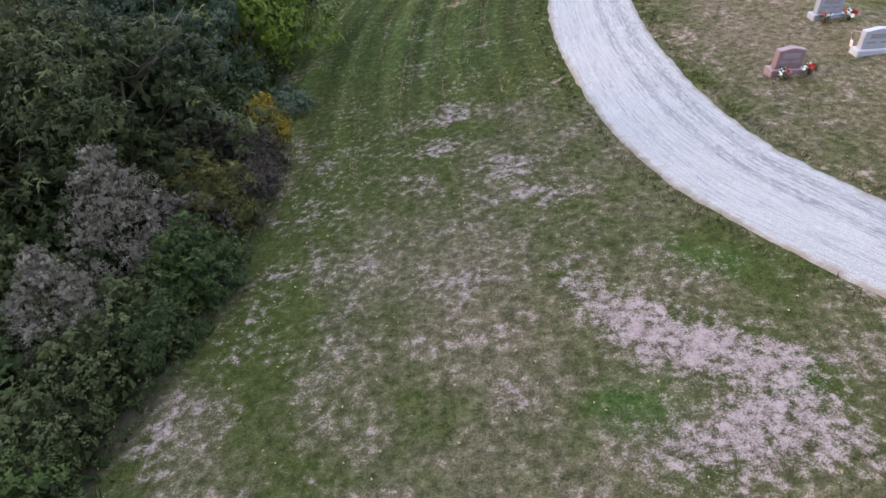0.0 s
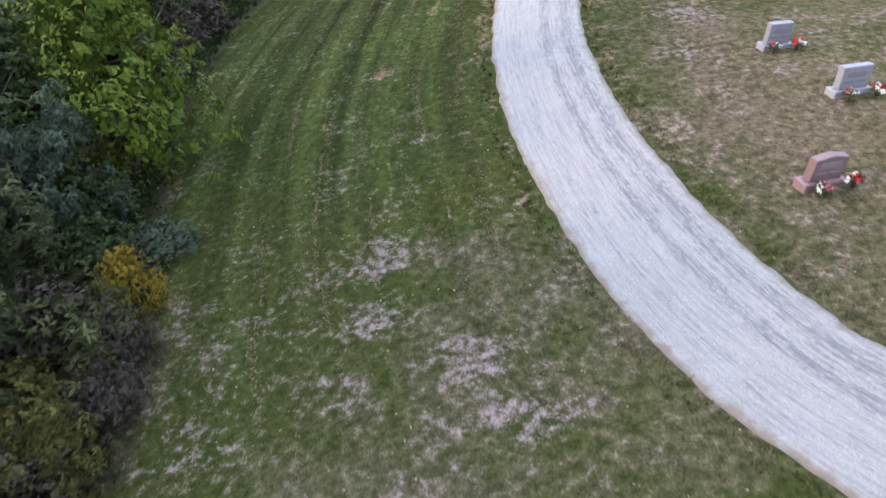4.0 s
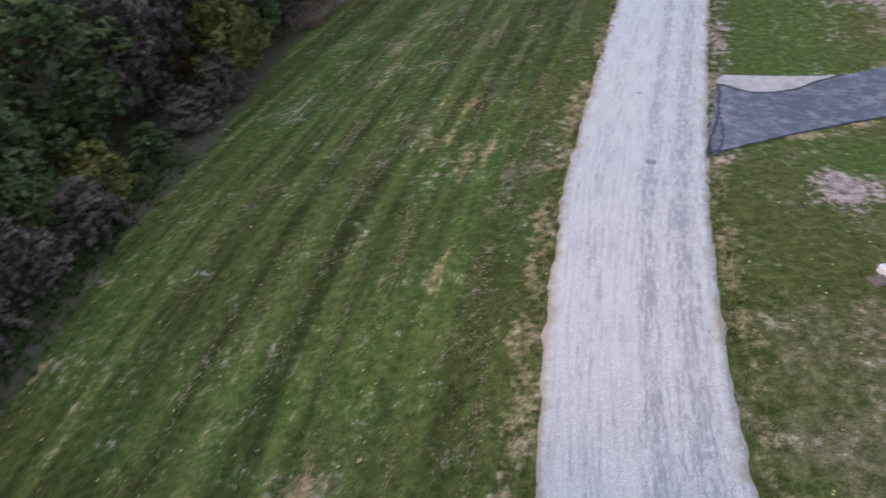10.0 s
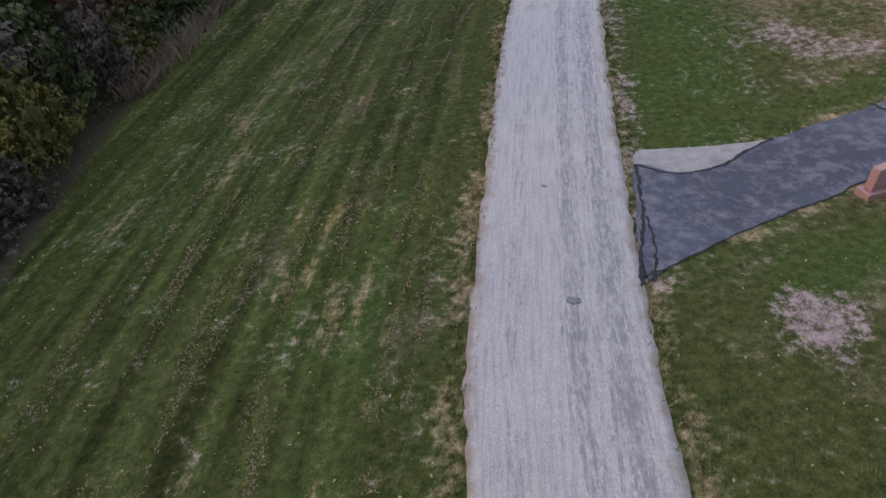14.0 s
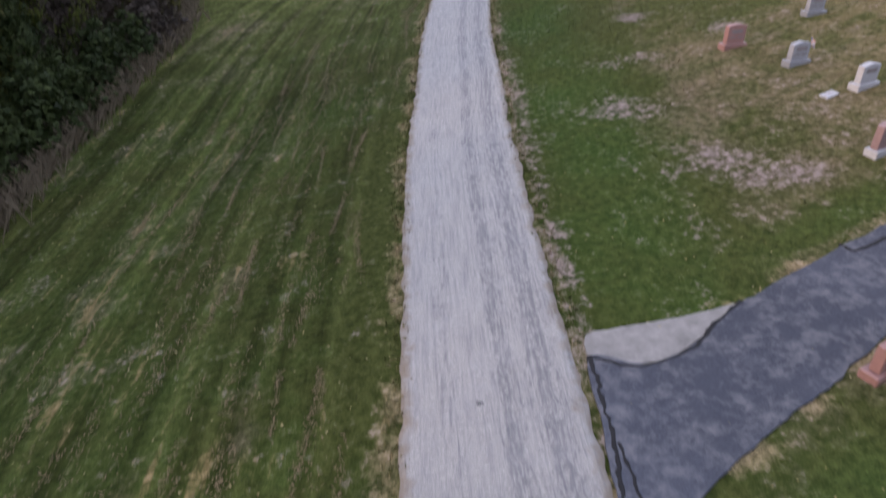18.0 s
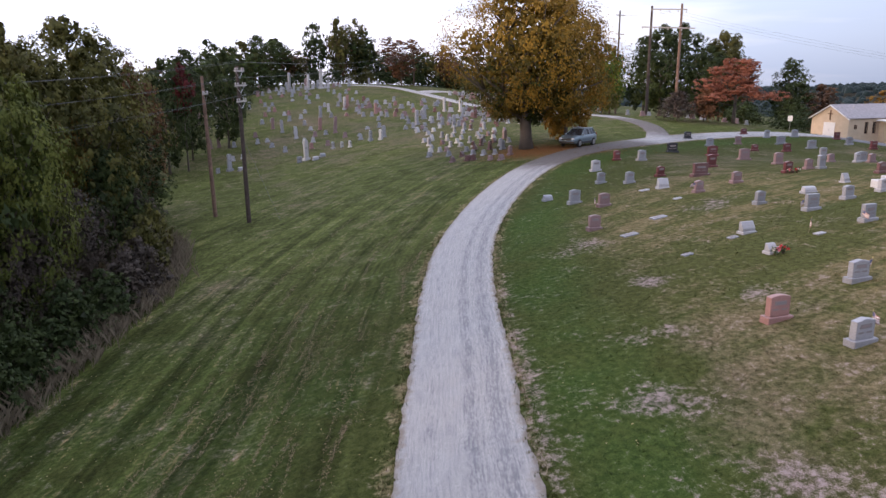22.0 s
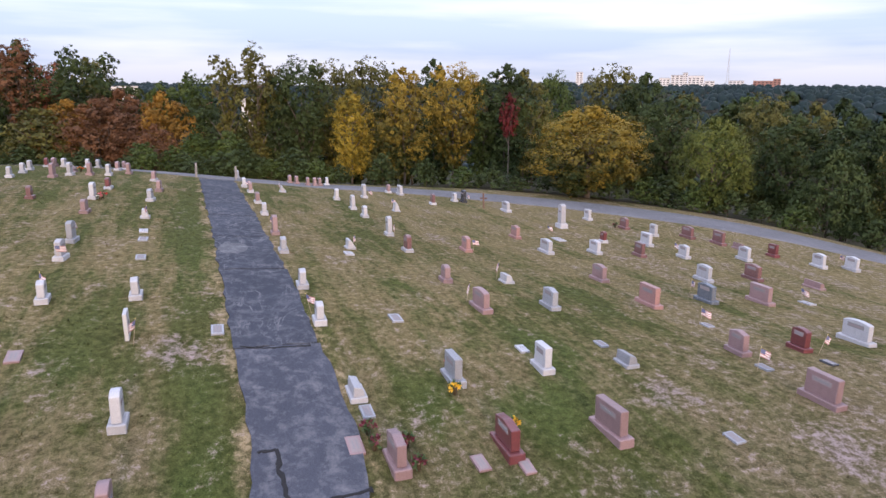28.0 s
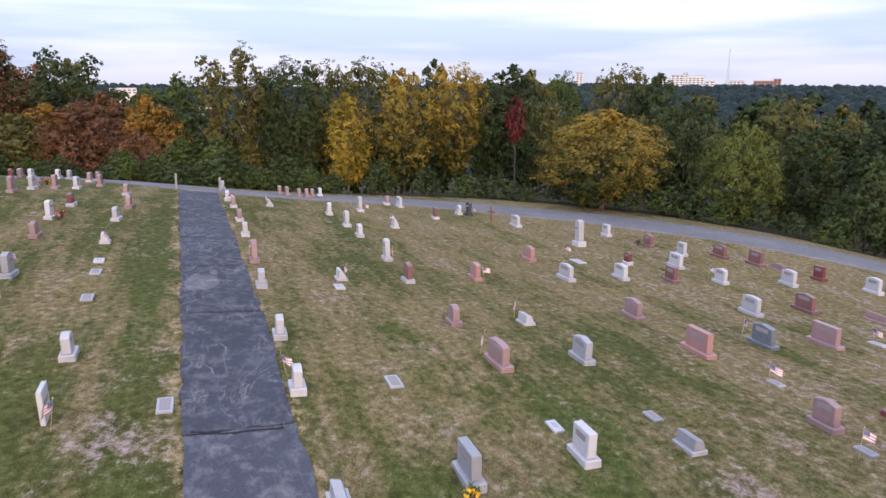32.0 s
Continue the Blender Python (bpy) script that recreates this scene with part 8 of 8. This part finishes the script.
def distant_woods():
    """Tree tops over the valley sides, one lump of six faces and more for each tree."""
    rng = np.random.RandomState(17)
    n = 11000
    r = 170 + 2100 * rng.uniform(0, 1, n) ** 0.75
    a = np.radians(rng.uniform(-75, 80, n))
    x, y = 40 + r * np.cos(a), 70 + r * np.sin(a)
    keep = (np.hypot(x - 60, y - 120) > 75)
    x, y, r = x[keep], y[keep], r[keep]
    n = len(x)
    h = rng.uniform(6, 12, n) * np.clip(r / 500, 0.8, 1.4)
    w = h * rng.uniform(0.45, 0.7, n)
    z = ground(x, y)
    ring = np.array([(math.cos(k * math.pi / 3), math.sin(k * math.pi / 3)) for k in range(6)])
    v = np.empty((n, 13, 3))
    for k in range(6):
        j1, j2 = rng.uniform(0.75, 1.2, n), rng.uniform(0.5, 0.85, n)
        v[:, k] = np.stack([x + ring[k, 0] * w * j1, y + ring[k, 1] * w * j1, z + h * rng.uniform(0.25, 0.45, n)], 1)
        v[:, 6 + k] = np.stack([x + ring[k, 0] * w * j2, y + ring[k, 1] * w * j2, z + h * rng.uniform(0.7, 0.9, n)], 1)
    v[:, 12] = np.stack([x + rng.uniform(-1, 1, n), y + rng.uniform(-1, 1, n), z + h], 1)
    f = []
    for k in range(6):
        m = (k + 1) % 6
        f += [(k, m, 6 + m), (k, 6 + m, 6 + k), (6 + k, 6 + m, 12)]
    f = (np.array(f)[None] + 13 * np.arange(n)[:, None, None]).reshape(-1, 3)
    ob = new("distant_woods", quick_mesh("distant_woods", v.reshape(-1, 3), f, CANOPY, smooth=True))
    return tagged(ob, "dark wooded hills across the valley, haze blue in their green", "woods", kind="stuff")


distant_woods()
PALE_WALL = plain("pale_masonry", (0.55, 0.52, 0.50), 0.8, vary=0.08, scale=0.2)
BRICK_WALL = plain("red_brick_wall", (0.26, 0.13, 0.10), 0.85, vary=0.15, scale=0.2)
ROOF_GREY = plain("grey_roof", (0.25, 0.25, 0.27), 0.8, vary=0.1, scale=0.3)
ROOF_RED = plain("red_roof", (0.28, 0.09, 0.07), 0.8, vary=0.15, scale=0.3)


def far_block(x, y, parts, turn, label, lift=0.0, storeys=4, wall=PALE_WALL):
    """A building across the valley: blocks with rows of windows let in, and flat roofs."""
    ob = tagged(new("distant_building"), label, "building", "distant buildings")
    ob.matrix_world = pose(x, y, 5.0 + lift, 0, 0, turn)
    for cx, w, d, h in parts:
        bm = bmesh.new()
        box(bm, w, d, h + 40, (cx, 0, -40), 0)
        part("block", bm, wall, ob)
        bm = bmesh.new()
        box(bm, w + 1, d + 1, 0.8, (cx, 0, h), 0)
        part("roof", bm, ROOF_GREY, ob)
        n = max(2, int(w / 7))
        for s in range(max(1, int(h / 4.2))):
            for k in range(n):
                bm = bmesh.new()
                box(bm, w / n * 0.62, 0.5, 1.7, (cx - w / 2 + (k + 0.5) * w / n, -d / 2 - 0.05, 1.6 + s * 4.2), 0)
                part("window", bm, DARK_GLASS, ob)
    return ob


far_block(1425, -763, [(-34, 22, 20, 15), (-8, 26, 24, 21), (8, 10, 18, 26), (30, 32, 22, 20), (58, 20, 16, 9)], -120, "long pale hospital block on the far ridge", 4)
far_block(1564, -586, [(0, 15, 15, 30)], -115, "pale tower block on the far ridge", 2)
far_block(1343, -904, [(0, 38, 18, 10), (26, 14, 16, 14)], -125, "low brick building on the far ridge", 4, wall=BRICK_WALL)
far_block(1385, -870, [(0, 30, 16, 9)], -125, "low pale building on the far ridge", 5)
far_block(1327, 354, [(0, 24, 14, 8), (18, 12, 12, 5)], -75, "pale warehouse in the valley", -12)
far_block(1290, 330, [(0, 30, 16, 10)], -75, "pale warehouse in the valley", -13)


def house(x, y, top, roof, turn, w=9.0, d=7.0):
    """A small gabled house down in the valley."""
    ob = tagged(new("distant_house"), "white gabled house among the valley trees", "house", "distant houses")
    ob.matrix_world = pose(x, y, top - 7.5, 0, 0, turn)
    bm = bmesh.new()
    prism(bm, [(-d / 2, -20), (d / 2, -20), (d / 2, 5), (0, 7.3), (-d / 2, 5)], w, 0)
    part("walls", bm, PALE_WALL, ob)
    for s in (-1, 1):
        bm = bmesh.new()
        v = [bm.verts.new(q) for q in ((0, -w / 2 - 0.4, 7.5), (0, w / 2 + 0.4, 7.5), (s * (d / 2 + 0.5), w / 2 + 0.4, 4.8), (s * (d / 2 + 0.5), -w / 2 - 0.4, 4.8))]
        f = bm.faces.new(v)
        bmesh.ops.solidify(bm, geom=[f], thickness=0.2)
        part("roof", bm, roof, ob)
    for k in (-2.4, 0, 2.4):
        for zz in (1.0, 3.4):
            for s in (-1, 1):
                bm = bmesh.new()
                box(bm, 0.1, 1.0, 1.4, (s * (d / 2 + 0.02), k, zz - 0.3), 0)
                part("window", bm, DARK_GLASS, ob)
    return ob


for _x, _y, _t, _r, _a in ((242, -143, -9, ROOF_GREY, 20), (276, -181, -9, ROOF_GREY, 60), (222, -139, -12, ROOF_RED, 110), (236, -170, -12, ROOF_GREY, 40), (321, -127, -3, ROOF_GREY, 80), (262, -160, -10, ROOF_GREY, 130), (340, -140, -6, ROOF_RED, 20),
                           (539, 78, -2, ROOF_GREY, 60), (300, -95, -7, ROOF_RED, 60), (560, 110, -5, ROOF_RED, 10), (252, -152, -13, ROOF_GREY, 0)):
    house(_x, _y, _t, _r, _a)
# water tower and radio mast
_wt = tagged(new("water_tower"), "white ball water tower on the far ridge", "water tower")
_wt.matrix_world = pose(1501, -379, 2.0)
_bm = bmesh.new()
bmesh.ops.create_uvsphere(_bm, u_segments=20, v_segments=12, radius=5.5, matrix=Matrix.Translation((0, 0, 21)))
part("tank", _bm, WHITE_PAINT, _wt, smooth=True)
_bm = bmesh.new()
tube(_bm, [(0, 0, -30), (0, 0, 8), (0, 0, 18)], [3.0, 1.6, 1.8], 12)
part("stem", _bm, WHITE_PAINT, _wt)
_mast = tagged(new("radio_mast"), "tall thin lattice radio mast on the far ridge", "mast")
_mast.matrix_world = pose(1405, -860, 3.0)
for _k in range(3):
    _bm = bmesh.new()
    _c, _s = math.cos(_k * 2.1), math.sin(_k * 2.1)
    tube(_bm, [(_c * 5.5, _s * 5.5, -25), (_c * 1.4, _s * 1.4, 45), (_c * 0.5, _s * 0.5, 84)], [0.5, 0.4, 0.3], 5)
    part("leg", _bm, STEEL, _mast)
for _k in range(12):
    _z = 4 + _k * 6.4
    _w = 5 - 4.3 * _z / 84
    _bm = bmesh.new()
    tube(_bm, [(_w, 0, _z), (-_w * 0.5, _w * 0.87, _z + 2), (-_w * 0.5, -_w * 0.87, _z + 4), (_w, 0, _z + 6)], [0.2] * 4, 4)
    part("brace", _bm, STEEL, _mast)

# ---- grass, clippings and leaves on the ground ----
def scatter(seed, n, x0, x1, y0, y1, keep):
    rng = np.random.RandomState(seed)
    x, y = rng.uniform(x0, x1, n), rng.uniform(y0, y1, n)
    k = keep(x, y, rng)
    return x[k], y[k], rng


def off_paving(x, y):
    lane = np.abs(line_dist(x, y, LANE))
    path = np.abs(line_dist(x, y, PATH))
    mouth = (x > 8.6) & (x < 14.6) & (y > 34.6 + (x - 9) * 0.38) & (y < 39.2)
    return (lane > 1.52) & ((path > 1.1) | (x < 9)) & ~mouth


def grass_mesh(name, x, y, rng, blades, tall, label, mat, lean=0.6, width=0.008, thing="grass"):
    """Tufts of thin bent blades standing on the ground; each blade two faces."""
    n = len(x)
    m = n * blades
    bx, by = np.repeat(x, blades) + rng.normal(0, 0.03, m), np.repeat(y, blades) + rng.normal(0, 0.03, m)
    z = ground(bx, by) - 0.005
    a = rng.uniform(0, 2 * math.pi, m)
    hgt = tall * rng.uniform(0.5, 1.3, m)
    dx, dy = np.cos(a), np.sin(a)
    w = width * rng.uniform(0.7, 1.4, m)
    k = lean * rng.uniform(0.3, 1.3, m) * hgt
    v = np.empty((m, 4, 3))
    v[:, 0] = np.stack([bx - dy * w, by + dx * w, z], 1)
    v[:, 1] = np.stack([bx + dy * w, by - dx * w, z], 1)
    v[:, 2] = np.stack([bx + dx * k * 0.45 + dy * w * 0.7, by + dy * k * 0.45 - dx * w * 0.7, z + hgt * 0.65], 1)
    v[:, 3] = np.stack([bx + dx * k, by + dy * k, z + hgt], 1)
    f = np.array([(0, 1, 2), (0, 2, 3)])
    f = (f[None] + 4 * np.arange(m)[:, None, None]).reshape(-1, 3)
    at = {key: np.repeat(val, 4 * blades) for key, val in masks(x, y).items()} if mat is BLADES else None
    ob = new(thing, quick_mesh(name, v.reshape(-1, 3), f, mat, at))
    return tagged(ob, label, "grass", kind="stuff")


def on_lawn(x, y, rng):
    m = masks(x, y)
    return off_paving(x, y) & (m["wood"] < 0.6) & (rng.uniform(0, 1, len(x)) > m["bare"] * 0.9)


def thin_out(x0, x1, y0, y1, soft=5.0):
    """Grass that thins towards the rim of its stretch."""
    def keep(x, y, rng):
        k = np.clip(np.minimum.reduce([x - x0, x1 - x, y - y0, y1 - y]) / soft, 0, 1)
        return on_lawn(x, y, rng) & (rng.uniform(0, 1, len(x)) < k)
    return keep


for _s, _n, _box, _w, _t in ((1, 70000, (-10, 14, -1, 34), 0.008, "short mown grass with worn thin places"), (2, 38000, (-9, 24, 26, 64), 0.011, "short mown grass beside the lane"), (3, 34000, (14, 52, 16, 62), 0.013, "short dry grass between the graves")):
    _x, _y, _r = scatter(_s, _n, _box[0], _box[1], _box[2], _box[3], thin_out(*_box))
    grass_mesh("lawn_tufts", _x, _y, _r, 3, 0.034, _t, BLADES, lean=2.2, width=_w * 1.2)
# rank growth along the lane and the path
_x, _y, _r = scatter(4, 120000, 1.0, 24.0, 5.0, 70.0, lambda x, y, r: (np.abs(np.abs(line_dist(x, y, LANE)) - 1.66) < np.minimum(0.24, 0.2 * r.normal(0, 1, len(x)) ** 2)) & ~((x > 8.4) & (x < 12) & (y > 34.3) & (y < 39.2)))
grass_mesh("verge_tufts", _x, _y, _r, 3, 0.10, "dry straw-coloured tufts along the edge of the lane", BLADES, width=0.012)
# tall dead stalks before the wood
_x, _y, _r = scatter(5, 30000, -8.0, 8.0, 52.0, 90.0, lambda x, y, r: np.abs(line_dist(x, y, HEDGE) + 0.35) < 0.5 * np.abs(r.normal(0, 1, len(x))))
grass_mesh("dead_stalks", _x, _y, _r, 3, 0.75, "tall dead grass stalks at the edge of the wood", STRAW, lean=0.55, width=0.008, thing="dead_grass")
_x, _y, _r = scatter(6, 26000, -8.0, 3.0, 2.0, 40.0, lambda x, y, r: np.abs(line_dist(x, y, HEDGE) + 1.0) < np.minimum(0.9, 0.5 * np.abs(r.normal(0, 1, len(x)))))
grass_mesh("rank_weeds", _x, _y, _r, 4, 0.22, "rank green weeds at the edge of the wood", LEAF_GREEN, lean=0.9, width=0.018, thing="weeds")


def fallen(seed, n, x0, x1, y0, y1, size, mat, label, keep):
    """Single dry leaves lying on the grass."""
    x, y, rng = scatter(seed, n, x0, x1, y0, y1, keep)
    m = len(x)
    pos = np.stack([x, y, ground(x, y) + 0.03], 1)
    nrm = rng.normal(size=(m, 3)) * 0.35 + np.array([0, 0, 1.0])
    v, f = leaf_quads(pos, nrm, rng.normal(size=(m, 3)), size, 0.6, rng)
    return tagged(new("fallen_leaves", quick_mesh("fallen_leaves", v, f, mat)), label, "leaves", kind="stuff")


fallen(7, 5000, -7, 16, 3, 64, 0.06, FALLEN, "pale dry leaves scattered over the lawn", lambda x, y, r: (r.uniform(0, 1, len(x)) < 0.55) & (np.abs(line_dist(x, y, LANE)) > 1.3))
fallen(8, 5200, 29, 52, 84, 100, 0.13, LEAF_AMBER, "amber maple leaves lying under the tree", lambda x, y, r: r.uniform(0, 1, len(x)) < masks(x, y)["litter"])
fallen(9, 900, -2, 3, 6, 30, 0.12, FALLEN, "small heaps of dry leaves in the grass", lambda x, y, r: r.uniform(0, 1, len(x)) < np.exp(-((x + 0.6) ** 2 + (y - 7.2) ** 2) / 0.06) + np.exp(-((x - 0.7) ** 2 + (y - 27.2) ** 2) / 0.3) + np.exp(-((x - 1.3) ** 2 + (y - 22.4) ** 2) / 0.05))


def clippings():
    """Dry clippings raked by the mower into thin broken lines beside the lane."""
    rng = np.random.RandomState(41)
    gone = np.concatenate([[0], np.cumsum(np.hypot(*np.diff(LANE, axis=0).T))])
    d = np.gradient(LANE, axis=0)
    d /= np.hypot(d[:, 0], d[:, 1])[:, None]
    first = float(np.interp(14.0, LANE[:, 1], gone))
    xs, ys = [], []
    for _ in range(330):
        off = -rng.uniform(2.2, 9.8)
        start, span = first + 62 * rng.uniform() ** 0.9, rng.uniform(0.8, 4.5)
        k = int(span * rng.uniform(18, 55))
        run = start + span * rng.uniform(0, 1, k) ** rng.uniform(0.7, 1.4)
        side = off + 0.10 * np.sin(run * 0.9 + off * 7) + rng.normal(0, rng.choice([0.03, 0.05, 0.12]), k)
        px, py = np.interp(run, gone, LANE[:, 0]), np.interp(run, gone, LANE[:, 1])
        nx, ny = np.interp(run, gone, d[:, 1]), -np.interp(run, gone, d[:, 0])
        xs.append(px + nx * side)
        ys.append(py + ny * side)
    x, y = np.concatenate(xs), np.concatenate(ys)
    keep = line_dist(x, y, HEDGE) > 1.0
    x, y = x[keep], y[keep]
    m = len(x)
    v, f = leaf_quads(np.stack([x, y, ground(x, y) + 0.008], 1), rng.normal(size=(m, 3)) * 0.15 + np.array([0, 0, 1.0]), rng.normal(size=(m, 3)) + np.array([0.3, 1.2, 0]), 0.075, 0.26, rng)
    return tagged(new("grass_clippings", quick_mesh("grass_clippings", v, f, CLIPPINGS)), "thin lines of dry tan clippings left by the mower", "clippings", kind="stuff")


clippings()
